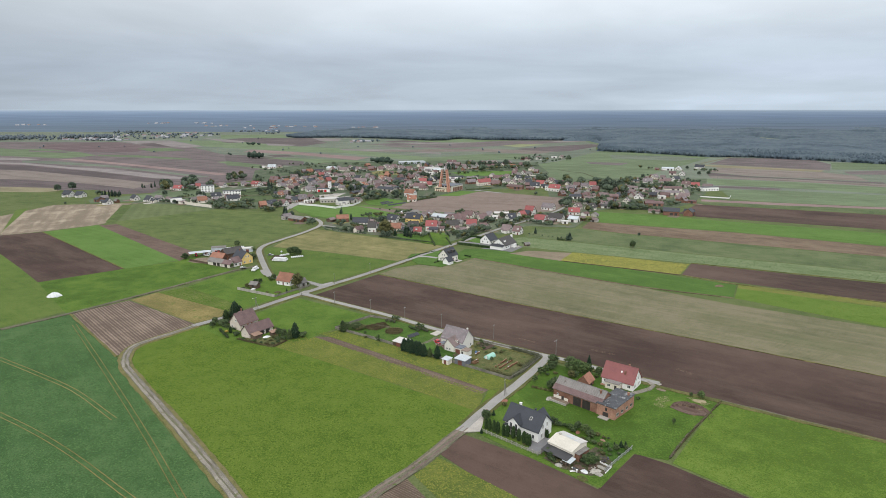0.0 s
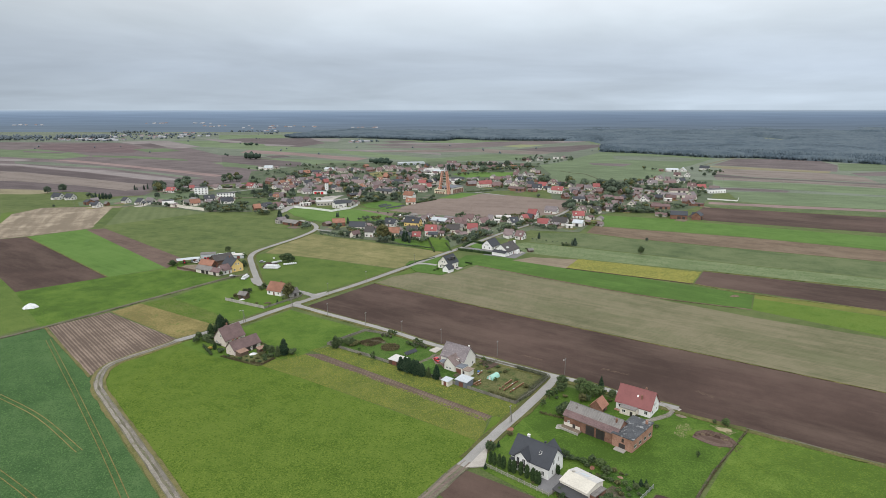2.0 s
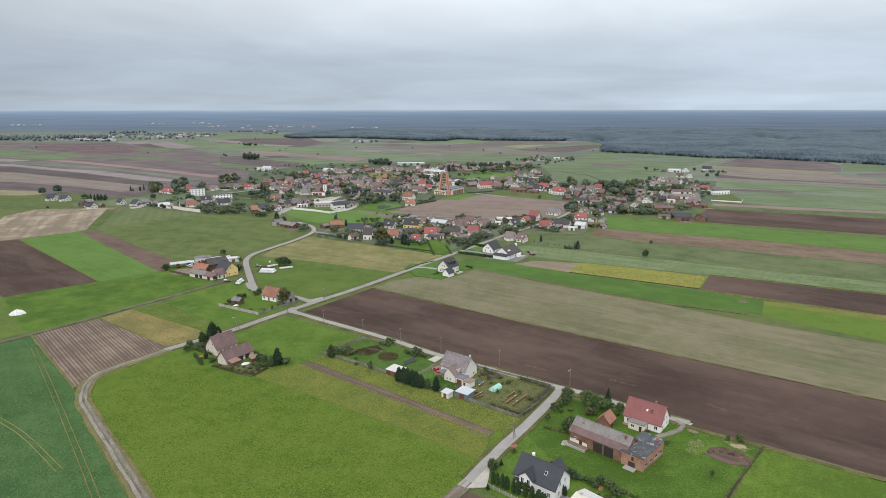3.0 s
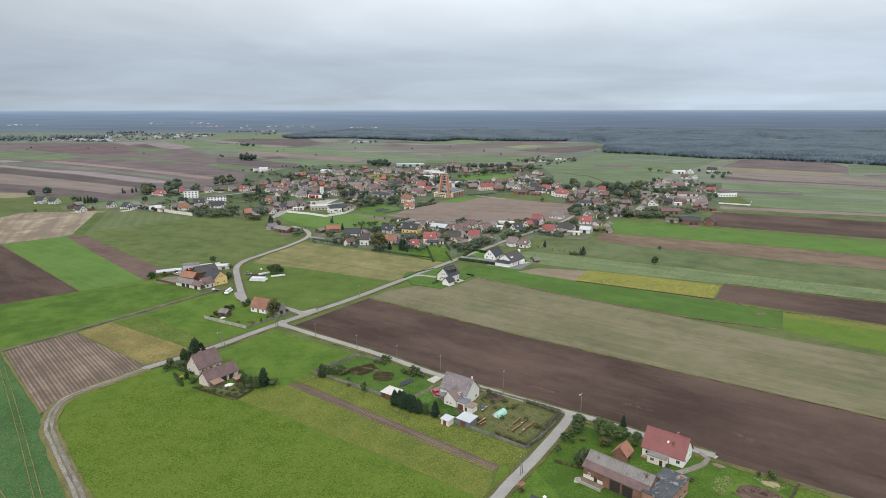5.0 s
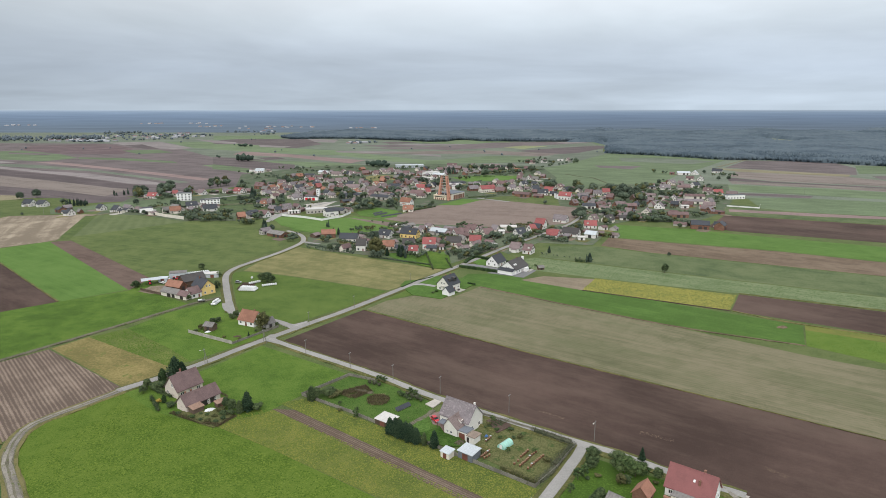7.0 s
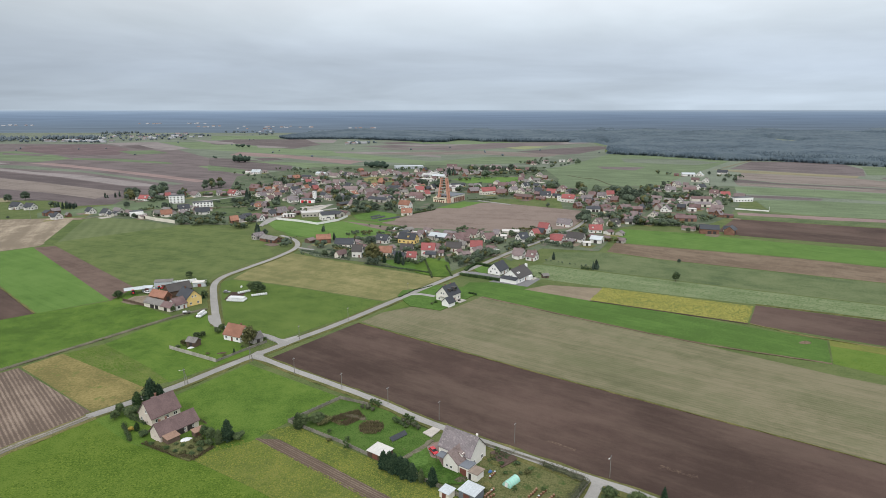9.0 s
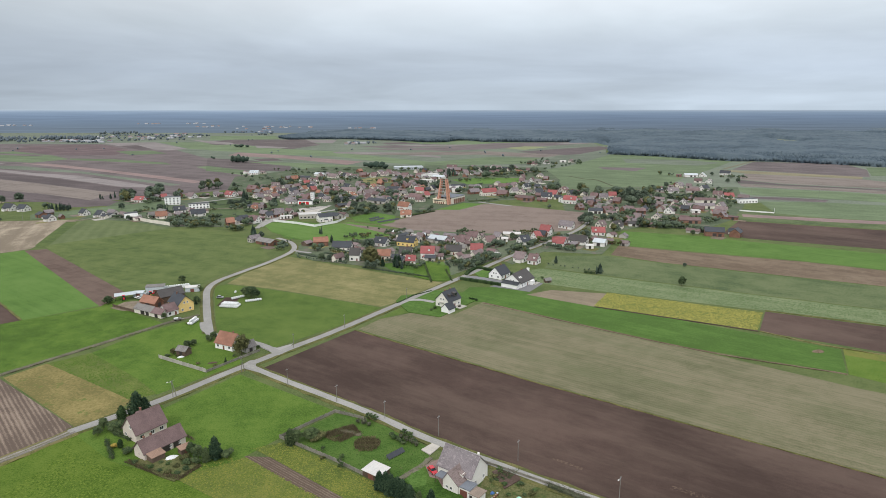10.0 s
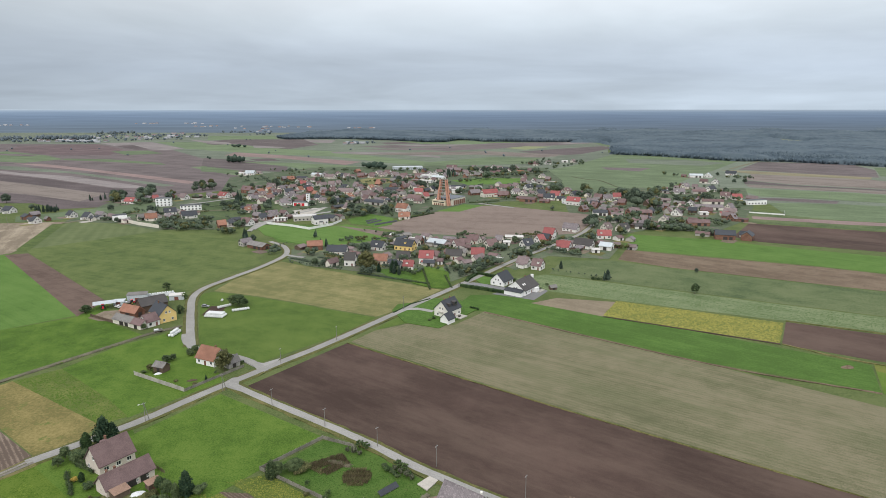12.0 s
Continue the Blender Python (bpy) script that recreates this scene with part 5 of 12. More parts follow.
def earth_cut(points, label):
    """The far side of a dug hole: a broken vertical face of earth with turf sloping away behind it."""
    rnd = random.Random(12)
    line = smooth_line(points, 0.5)
    t = thing("earth_cut", line[0].x, line[0].y, 0, label, "hole")
    o = line[0].copy()
    face, turf, prev = bmesh.new(), bmesh.new(), None
    for i, p in enumerate(line):
        d = (line[min(i + 1, len(line) - 1)] - line[max(i - 1, 0)]).normalized()
        n = Vector((-d.y, d.x))
        if n.y < 0:
            n = -n
        k = math.sin(math.pi * i / (len(line) - 1)) ** 0.6
        h, q = 0.2 + (0.85 + rnd.uniform(-.12, .12)) * k, p - o + n * rnd.uniform(-.18, .18)
        foot, mid, back = q - n * (0.5 + rnd.uniform(0, .3)), q - n * rnd.uniform(0.05, 0.3), q + n * 2.6
        row = [(foot.x, foot.y, 0.12), (mid.x, mid.y, 0.12 + h * rnd.uniform(.4, .65)), (q.x, q.y, 0.1 + h), (back.x, back.y, 0.1)]
        fv = [face.verts.new(c) for c in row[:3]]
        tv = [turf.verts.new(c) for c in row[2:]]
        if prev:
            for m in range(2):
                face.faces.new((prev[0][m], fv[m], fv[m + 1], prev[0][m + 1]))
            turf.faces.new((prev[1][0], tv[0], tv[1], prev[1][1]))
        prev = fv, tv
    part("face", face, M["soil_mid"], t, "bare broken earth face")
    part("turf", turf, M["lawn"], t, "grass running up to the edge")
    return t


def scrap_heap(x, y, turn, label, mats, seed, spread=1.4):
    """Boards, crates and drums thrown together on the ground."""
    rnd = random.Random(seed)
    h = thing("scrap_heap", x, y, turn, label, "scrap")
    for k in range(9):
        L, W, T = rnd.uniform(0.7, 2.0), rnd.uniform(0.2, 0.7), rnd.uniform(0.06, 0.3)
        ob = part("board", boxed(-L / 2, -W / 2, 0, L / 2, W / 2, T), M[rnd.choice(mats)], h)
        ob.matrix_basis = pose(rnd.uniform(-spread, spread), rnd.uniform(-spread, spread) * 0.6, 0.22 + 0.05 * k, rnd.uniform(-8, 8), rnd.uniform(-8, 8), rnd.uniform(0, 180))
    for k in range(2):
        bm = bmesh.new()
        limb(bm, (0, 0, 0), (0, 0, 0.85), 0.29, 0.29, 12)
        ob = part("drum", bm, M[rnd.choice(mats)], h)
        ob.location = (rnd.uniform(-spread, spread), rnd.uniform(-spread, spread) * 0.7, 0.2)
    return h


def tin_shed(x, y, turn, L, D, h, label, wall="grey_wall", roof="r_tin", slope=0.35, posts=False):
    """A low shed with a single-pitch roof; posts: open in front."""
    s = thing("shed", x, y, turn, label, "shed")
    if posts:
        for px in (-L / 2 + 0.15, 0, L / 2 - 0.15):
            for py in (-D / 2 + 0.15, D / 2 - 0.15):
                part("post", boxed(px - 0.08, py - 0.08, 0, px + 0.08, py + 0.08, h), M["wood"], s)
    else:
        part("wall", prism(bmesh.new(), [(-D / 2, 0), (D / 2, 0), (D / 2, h + slope), (-D / 2, h)], "x", -L / 2, L / 2), M[wall], s)
        door(s, 0, D / 2, min(2.2, L * 0.4), min(2.1, h - 0.2), 0, "door_brown", "door")
    part("roof", prism(bmesh.new(), [(-D / 2 - 0.3, h - 0.03), (D / 2 + 0.3, h + slope + 0.03), (D / 2 + 0.3, h + slope + 0.15), (-D / 2 - 0.3, h + 0.09)], "x", -L / 2 - 0.3, L / 2 + 0.3), M[roof], s)
    return s


def road_house(x, y, turn):
    h = house(x, y, turn, 11.2, 9.6, 4.2, 9.0, "r_slate", "white_soft", True, "house", True, "standing alone at the road", 2)
    d = part("dormer", boxed(0.6, -4.0, 5.9, 3.2, -1.2, 7.9), M["r_black"], h)
    part("pane", boxed(0.9, -4.05, 6.6, 2.9, -4.01, 7.6), M["glass"], d)
    d = part("dormer", boxed(-3.4, -3.6, 6.2, -2.0, -1.4, 7.7), M["r_black"], h)
    part("skylight", boxed(-0.9, -3.5, 6.35, 0.0, -2.7, 6.62), M["glass"], h)
    part("terrace", boxed(-2.0, -10.0, 0.05, 4.5, -4.85, 0.4), M["concrete"], h)
    part("garden_table", boxed(0.0, -8.0, 0.41, 1.4, -7.0, 1.15), M["door_dark"], h)
    part("balcony", boxed(-6.7, -1.5, 3.0, -5.62, 1.5, 3.15), M["concrete"], h)
    return h


def bungalow(x, y, turn):
    h = house(x, y, turn, 17.5, 12.8, 3.2, 8.2, "r_black", "white", True, "house", True, "beside a paved yard", 1)
    part("lean_to", boxed(-12.4, -5.8, 0, -8.86, 5.8, 2.5), M["white"], h)
    part("lean_to_roof", prism(bmesh.new(), [(-12.8, 2.55), (-8.9, 3.7), (-8.9, 3.9), (-12.8, 2.75)], "y", -6.1, 6.1), M["r_slate"], h)
    part("chimney_breast", boxed(8.86, -2.2, 0, 9.9, -0.6, 8.8), M["white"], h)
    part("terrace", boxed(3.0, -10.5, 0.05, 9.5, -6.6, 0.35), M["concrete"], h)
    part("porch", boxed(2.0, -8.6, 0, 5.6, -6.52, 2.7), M["white"], h)
    for xx in (-5.5, -3.6):
        sk = part("skylight", boxed(-0.5, -0.7, 0, 0.5, 0.7, 0.1), M["frame_white"], h)
        sk.matrix_basis = pose(xx, -3.4, 5.85, 38, 0, 0)
    return h


def white_villa(x, y, turn):
    h = thing("house", x, y, turn, "white villa with a dark grey tiled roof beside the lane", "house")
    L, D, e, r = 13.6, 9.0, 4.3, 8.7
    gable_body(h, L, D, e, r, "white", "r_slate", over=0.6)
    gable_body(h, 5.4, 4.4, 5.0, 6.9, "white", "r_slate", over=0.45, x=-2.2, y=-3.2, across=True, name="front_wing")
    part("porch_roof", boxed(-6.6, -6.0, 2.9, -4.7, -4.55, 3.1), M["r_slate"], h)
    balcony = part("balcony", boxed(-4.4, -6.8, 2.65, 0.0, -5.93, 2.85), M["concrete"], h)
    part("railing", boxed(-4.4, -6.8, 2.85, 0.0, -6.72, 3.7), M["door_dark"], balcony)
    for xx in (-3.3, -1.2):
        w = window(h, xx, 3.0, 5.9, 1.1, 1.8, 0)
        w2 = window(h, xx, 0.7, 5.9, 1.3, 1.5, 0)
    for xx in (1.9, 4.9):
        window(h, xx, 0.9, D / 2, 1.0, 1.5, 0)
    for yy, zz, hh in ((-1.4, 3.8, 1.7), (1.4, 3.8, 1.7), (2.0, 0.9, 1.6), (-2.0, 0.9, 1.6)):
        window(h, yy, zz, L / 2, 0.85, hh, 1)
    for xx in (-4, 0, 4):
        window(h, xx, 0.9, D / 2, 1.2, 1.4, 2)
    door(h, -5.6, D / 2, 1.1, 2.1, 0, "door_dark")
    sk = part("skylight", boxed(-0.4, -0.6, 0, 0.4, 0.6, 0.12), M["frame_white"], h)
    sk.matrix_basis = pose(2.6, -2.3, 6.75, 44.3, 0, 0)
    part("pane", boxed(-0.32, -0.52, 0.12, 0.32, 0.52, 0.14), M["glass"], sk)
    chimney(h, -3.6, 0.6, 7.9, 9.5, "white", 0.7)
    chimney(h, 2.4, 0.8, 7.9, 9.1, "r_slate", 0.5)
    gable_body(h, 5.0, 5.2, 2.7, 5.6, "white", "r_slate", over=0.4, x=0.6, y=6.6, across=True, name="rear_wing")
    return h


def white_workshop(x, y, turn):
    h = thing("workshop", x, y, turn, "cream walled workshop with a white sheet metal roof", "outbuilding")
    part("wall", prism(bmesh.new(), [(-4.2, 0), (4.4, 0), (4.4, 3.9), (0.3, 4.8), (-4.2, 3.7)], "x", -4.6, 4.6), M["cream"], h)
    part("roof", prism(bmesh.new(), [(0.3, 4.82), (4.7, 3.86), (4.7, 4.0), (0.3, 4.98)], "x", -4.9, 4.9), M["r_white"], h)
    part("front_roof", prism(bmesh.new(), [(-4.5, 3.58), (0.29, 4.82), (0.29, 4.97), (-4.5, 3.72)], "x", -4.9, 4.9), M["r_cream"], h)
    for xx in (-2.4, 2.5):
        part("roof_seam", prism(bmesh.new(), [(0.32, 4.96), (4.68, 3.99), (4.68, 4.05), (0.32, 5.03)], "x", xx, xx + 0.12), M["r_tin"], h)
    part("roof_patch", prism(bmesh.new(), [(1.4, 4.745), (2.9, 4.41), (2.9, 4.43), (1.4, 4.765)], "x", -1.6, 1.2), M["r_tin"], h)
    part("lean_to_roof", prism(bmesh.new(), [(-7.8, 2.1), (-4.22, 2.7), (-4.22, 2.85), (-7.8, 2.25)], "x", -4.9, 5.2), M["black_roof"], h)
    for xx in (-4.6, 0, 4.8):
        part("post", boxed(xx - 0.08, -7.7, 0, xx + 0.08, -7.54, 2.2), M["wood"], h)
    part("side_porch", boxed(4.62, -2.4, 0, 6.3, 3.2, 2.5), M["brick"], h)
    part("side_porch_roof", boxed(4.62, -2.6, 2.52, 6.5, 3.4, 2.66), M["r_fibre"], h)
    for xx in (-3, 0, 3):
        window(h, xx, 1.0, 4.2, 1.4, 1.2, 0)
    door(h, -1.0, 4.6, 2.6, 2.5, 3, "door_dark", "gate")
    window(h, 2.5, 2.6, 4.6, 1.2, 0.6, 3)
    chimney(h, -3.2, 0.5, 4.0, 5.2, "concrete", 0.6)
    return h


def red_barn(x, y, turn):
    b = thing("barn", x, y, turn, "long red brick barn with a weathered grey roof", "barn")
    L, D, e, r = 20.5, 9.0, 4.2, 7.6
    gable_body(b, L, D, e, r, "brick", "r_fibre", over=0.35)
    # the lowest courses of the roof are of red tiles
    sl = (r - e) / (D / 2)
    part("lower_roof", prism(bmesh.new(), [(-D / 2 - 0.42, e - 0.42 * sl + 0.27), (-D / 2 + 1.6, e + 1.6 * sl + 0.27), (-D / 2 + 1.6, e + 1.6 * sl + 0.33), (-D / 2 - 0.42, e - 0.42 * sl + 0.33)], "x", -L / 2 - 0.4, L / 2 + 0.4), M["r_maroon"], b)
    for xx in (0.3, 4.3):
        door(b, xx, D / 2, 3.3, 3.5, 0, "door_dark", "gate")
    part("whitewash", boxed(-L / 2 + 0.1, -D / 2 - 0.03, 0, -3.6, -D / 2 - 0.004, 1.6), M["cream"], b)
    door(b, -6.0, D / 2 + 0.04, 1.1, 2.0, 0, "door_dark")
    window(b, -8.2, 1.9, D / 2, 0.9, 0.8, 0)
    for yy in (-2, 2):
        window(b, yy, 1.6, L / 2, 0.9, 0.9, 3)
    part("loading_ramp", boxed(-L / 2 - 0.5, -D / 2 - 3.2, 0, -2.6, -D / 2 - 2.9, 0.9), M["concrete"], b)
    part("manure_pad", boxed(-L / 2 - 0.3, -D / 2 - 2.88, 0, -2.8, -D / 2 - 0.05, 0.5), M["rubble"], b)
    chimney(b, 8.4, -1.2, 6.0, 7.9)
    return b


def brick_annex(x, y, turn):
    b = thing("barn", x, y, turn, "orange red brick outbuilding with a patched felt roof", "barn")
    W, Ln = 7.4, 14.6
    part("wall", prism(bmesh.new(), [(-Ln / 2, 0), (Ln / 2, 0), (Ln / 2, 5.2), (-Ln / 2, 4.6)], "x", -W / 2, W / 2), M["annex_brick"], b)
    part("roof", prism(bmesh.new(), [(-Ln / 2 - 0.3, 4.6), (Ln / 2 + 0.3, 5.22), (Ln / 2 + 0.3, 5.42), (-Ln / 2 - 0.3, 4.8)], "x", -W / 2 - 0.3, W / 2 + 0.3), M["r_felt"], b)
    door(b, 0, Ln / 2, 2.3, 2.0, 0, "door_dark", "gate")
    window(b, 0.2, 2.7, Ln / 2, 0.8, 1.2, 0, mat="wood")
    for yy in (-5.2, -1.8, 1.8, 5.2):
        window(b, yy, 1.3, W / 2, 1.7, 1.1, 1, mat="concrete")
    part("apron", boxed(-2.0, -Ln / 2 - 2.2, 0, 1.8, -Ln / 2 - 0.01, 0.35), M["gravel"], b)
    chimney(b, 2.4, 5.2, 5.2, 6.3, "annex_brick", 0.7)
    return b


def red_roof_house(x, y, turn):
    h = house(x, y, turn, 13.2, 8.8, 3.2, 8.3, "r_wine", "white", True, "house", True, "beside the ploughed field", 1)
    part("porch", boxed(-3.8, -7.6, 0, 2.0, -4.42, 2.7), M["cream"], h)
    part("porch_roof", boxed(-4.0, -7.9, 2.72, 2.2, -4.46, 2.9), M["r_fibre"], h)
    window(h, -2.2, 1.0, 7.6, 1.3, 1.1, 0)
    door(h, 0.6, 7.6, 0.95, 2.0, 0, "door_dark")
    part("bench", boxed(-6.4, -6.2, 0.1, -4.3, -5.5, 0.6), M["annex_brick"], h)
    for xx in (0.8,):
        sk = part("skylight", boxed(-0.3, -0.4, 0, 0.3, 0.4, 0.1), M["frame_white"], h)
        sk.matrix_basis = pose(xx, -2.1, 6.22, 49, 0, 0)
    chimney(h, 2.4, -2.4, 5.0, 7.0)
    return h


def slate_house(x, y, turn):
    h = thing("house", x, y, turn, "white house with a weathered grey tiled roof and brown roofed wing", "house")
    L, D, e, r = 12.4, 9.0, 4.2, 9.0
    gable_body(h, L, D, e, r, "white_soft", "r_grey", over=0.4)
    gable_body(h, 7.6, 5.6, 3.2, 6.1, "white_soft", "r_wing", over=0.35, x=1.7, y=-5.0, across=True, name="front_wing", shift=-0.9)
    dm = part("dormer", boxed(2.7, -5.6, 3.6, 3.9, -4.4, 5.1), M["white_soft"], h)
    part("dormer_roof", prism(bmesh.new(), [(2.3, 5.5), (4.3, 4.75), (4.3, 4.87), (2.3, 5.62)], "y", -5.8, -4.2), M["r_wing"], dm)
    part("garage", boxed(4.65, -8.4, 0, 8.3, -4.6, 2.9), M["white_soft"], h)
    part("garage_roof", boxed(4.62, -8.7, 2.92, 8.5, -4.3, 3.1), M["r_felt_plain"], h)
    part("garage_annex", boxed(8.32, -9.0, 0, 11.8, -5.2, 2.5), M["white_soft"], h)
    part("annex_roof", boxed(8.52, -9.3, 2.52, 12.2, -4.9, 2.7), M["deck_grey"], h)
    door(h, 6.2, 8.4, 2.5, 2.2, 0, "door_brown", "garage_door")
    door(h, 9.2, 9.0, 0.9, 2.0, 0, "door_dark")
    for xx in (0.4, 2.0):
        window(h, xx, 1.0, 8.8, 0.9, 0.9, 0)
    part("side_canopy", boxed(-4.9, -8.0, 2.6, -1.2, -4.66, 2.75), M["r_felt_plain"], h)
    for xx in (-4.75, -1.4):
        part("post", boxed(xx, -7.9, 0, xx + 0.12, -7.78, 2.6), M["wood"], h)
    door(h, -3.2, D / 2, 1.1, 2.1, 0, "door_dark")
    window(h, -5.2, 1.0, D / 2, 1.0, 1.3, 0)
    for yy in (-2.2, 2.2):
        window(h, yy, 0.9, L / 2, 1.1, 1.3, 1)
        window(h, yy, 0.9, L / 2, 1.1, 1.3, 3)
    window(h, 0, 4.6, L / 2, 1.2, 1.4, 3)
    for xx in (-4, 0, 4):
        window(h, xx, 0.9, D / 2, 1.2, 1.4, 2)
    chimney(h, 5.4, 0.5, 8.4, 9.7, "white_soft")
    return h


def brown_house(x, y, turn):
    h = house(x, y, turn, 11.2, 8.4, 3.3, 8.3, "r_plum", "rose_wall", True, "house", False, "beside the field road", 0)
    for xx in (-3.6, 0.2, 3.6):
        window(h, xx, 1.0, 4.2, 1.5 if xx else 0.9, 1.3, 0)
    window(h, -1.0, 4.4, 5.6, 1.0, 1.2, 3)
    window(h, 2.2, 1.0, 5.6, 1.0, 1.2, 3)
    window(h, -2.2, 1.0, 5.6, 1.0, 1.2, 1)
    chimney(h, -0.4, 1.0, 7.7, 9.5)
    part("dormer", boxed(-2.2, 0.2, 7.6, -0.3, 1.2, 8.6), M["r_plum"], h)
    return h


def brown_stable(x, y, turn):
    h = house(x, y, turn, 14.4, 6.4, 2.8, 6.0, "r_plum", "rose_wall", True, "shed", False, "beside the brown roofed house", 0)
    for xx in (-1.5, 1.8, 5.0):
        window(h, xx, 1.0, 3.2, 0.7, 0.8, 0)
    part("lean_to", boxed(-6.6, -6.6, 0, -2.2, -3.22, 2.2), M["wood"], h)
    part("lean_to_roof", prism(bmesh.new(), [(-6.9, 2.1), (-3.24, 2.7), (-3.24, 2.82), (-6.9, 2.22)], "x", -6.9, -1.9), M["deck"], h)
    chimney(h, -2.6, 0.5, 5.2, 6.7)
    chimney(h, -5.0, 0.5, 5.2, 6.7)
    return h


def church(x, y, turn):
    """A broad modern church of cream render and orange brick with an open tower of leaning brick piers."""
    c = thing("church", x, y, turn, "modern cream church with an open orange brick tower", "church")
    part("nave", boxed(-12, -2, 0, 12, 26, 7.5), M["cream"], c)
    part("nave_roof", boxed(-12.4, -2.4, 7.52, 12.4, 26.4, 8.0), M["r_felt_plain"], c)
    part("entrance", boxed(-12, -8, 0, 6.0, -2.02, 5.2), M["church_wall"], c)
    part("entrance_roof", boxed(-12.4, -8.4, 5.22, 6.4, -2.42, 5.7), M["church_wall"], c)
    for k in range(6):
        part("brick_panel", boxed(12.02, 0.2 + k * 4.25, 0.4, 12.2, 3.7 + k * 4.25, 5.6), M["brick"], c)
    part("window_band", boxed(-10.5, -8.1, 3.4, 4.5, -8.02, 4.3), M["glass"], c)
    for k in range(5):
        part("door", boxed(-9.6 + k * 2.9, -8.1, 0.2, -8.0 + k * 2.9, -8.02, 2.6), M["door_brown"], c)
    for k in range(4):
        part("clerestory_pane", boxed(-10.5 + k * 5.4, -2.1, 5.85, -6.0 + k * 5.4, -2.03, 7.2), M["glass"], c)
    tower = part("tower", boxed(-5.6, -7.6, 5.72, 5.6, -2.6, 6.0), M["concrete"], c)
    top = 30.0
    for side, x0, x1 in (("left", -4.6, -0.4), ("right", 9.4, 5.8)):
        for yy in (-7.8, -4.2):
            bm = bmesh.new()
            lo = 0.0 if side == "right" else 5.9
            w0, w1 = (2.3, 1.3)
            v = [bm.verts.new(p) for p in ((x0 - w0 / 2, yy - 0.6, lo), (x0 + w0 / 2, yy - 0.6, lo), (x0 + w0 / 2, yy + 0.6, lo), (x0 - w0 / 2, yy + 0.6, lo),
                                           (x1 - w1 / 2, yy - 0.5, top), (x1 + w1 / 2, yy - 0.5, top), (x1 + w1 / 2, yy + 0.5, top), (x1 - w1 / 2, yy + 0.5, top))]
            for q in ((3, 2, 1, 0), (4, 5, 6, 7), (0, 1, 5, 4), (1, 2, 6, 5), (2, 3, 7, 6), (3, 0, 4, 7)):
                bm.faces.new([v[i] for i in q])
            part("pier", bm, M["orange_brick"], tower)
    for z in (10.5, 14.2, 17.8, 21.2, 24.4, 27.4):
        a, b = -4.6 + 4.2 * (z - 5.9) / (top - 5.9), 9.4 - 3.6 * (z / top)
        for yy in (-7.8, -4.2):
            part("beam", boxed(a, yy - 0.25, z, b, yy + 0.25, z + 0.6), M["concrete"], tower)
        for xx in (a, b):
            part("cross_beam", boxed(xx - 0.25, -7.3, z + 0.08, xx + 0.25, -4.7, z + 0.5), M["orange_brick"], tower)
    part("tower_cap", boxed(-1.2, -8.4, top, 6.6, -3.6, top + 0.5), M["concrete"], tower)
    bm = boxed(2.75, -6.15, top + 0.5, 3.05, -5.85, top + 4.0)
    box(bm, 2.0, -6.13, top + 2.5, 3.8, -5.87, top + 2.85)
    part("cross", bm, M["frame_white"], tower)
    for z in (17.2, 20.8):
        bm = bmesh.new()
        bmesh.ops.create_cone(bm, cap_ends=True, segments=14, radius1=0.85, radius2=0.35, depth=1.3)
        part("bell", bm, M["door_dark"], tower).location = (3.0, -6.0, z)
    return c


def fire_station(x, y, turn):
    f = thing("fire_station", x, y, turn, "white fire station with red gates and a hose tower", "building")
    part("wall", boxed(-9, -5, 0, 9, 5, 4.2), M["white"], f)
    part("roof", boxed(-9.3, -5.3, 4.2, 9.3, 5.3, 4.55), M["r_felt"], f)
    for k in range(3):
        part("gate", boxed(-7.6 + k * 4.4, -5.08, 0, -4.2 + k * 4.4, -5.01, 3.3), M["red_paint"], f)
    t = part("tower", boxed(6.0, -2.2, 4.56, 9.4, 2.2, 14), M["white"], f)
    part("tower_roof", boxed(5.8, -2.4, 14, 9.6, 2.4, 14.35), M["r_felt"], t)
    for z in (6.5, 9, 11.5):
        part("window", boxed(7.2, -2.26, z, 8.2, -2.21, z + 1.2), M["glass"], t)
    return f


def solar_frame(x, y, turn, L):
    """A long leaning frame of dark panels on low trestles."""
    s = thing("solar_frame", x, y, turn, "long dark solar panel frame standing on grass", "solar panel")
    n = max(3, int(L / 1.6))
    for k in range(n):
        x0, x1 = -L / 2 + k * L / n + 0.03, -L / 2 + (k + 1) * L / n - 0.03
        part("panel", prism(bmesh.new(), [(-0.8, 0.3), (0.75, 1.35), (0.71, 1.41), (-0.84, 0.36)], "x", x0, x1), M["r_slate"], s)
        for py, z in ((-0.7, 0.34), (0.65, 1.25)):
            part("leg", boxed(x0 + 0.1, py - 0.04, -0.1, x0 + 0.18, py + 0.04, z), M["metal"], s)
    part("rail", boxed(-L / 2, 0.61, 1.16, L / 2, 0.69, 1.24), M["metal"], s)
    return s


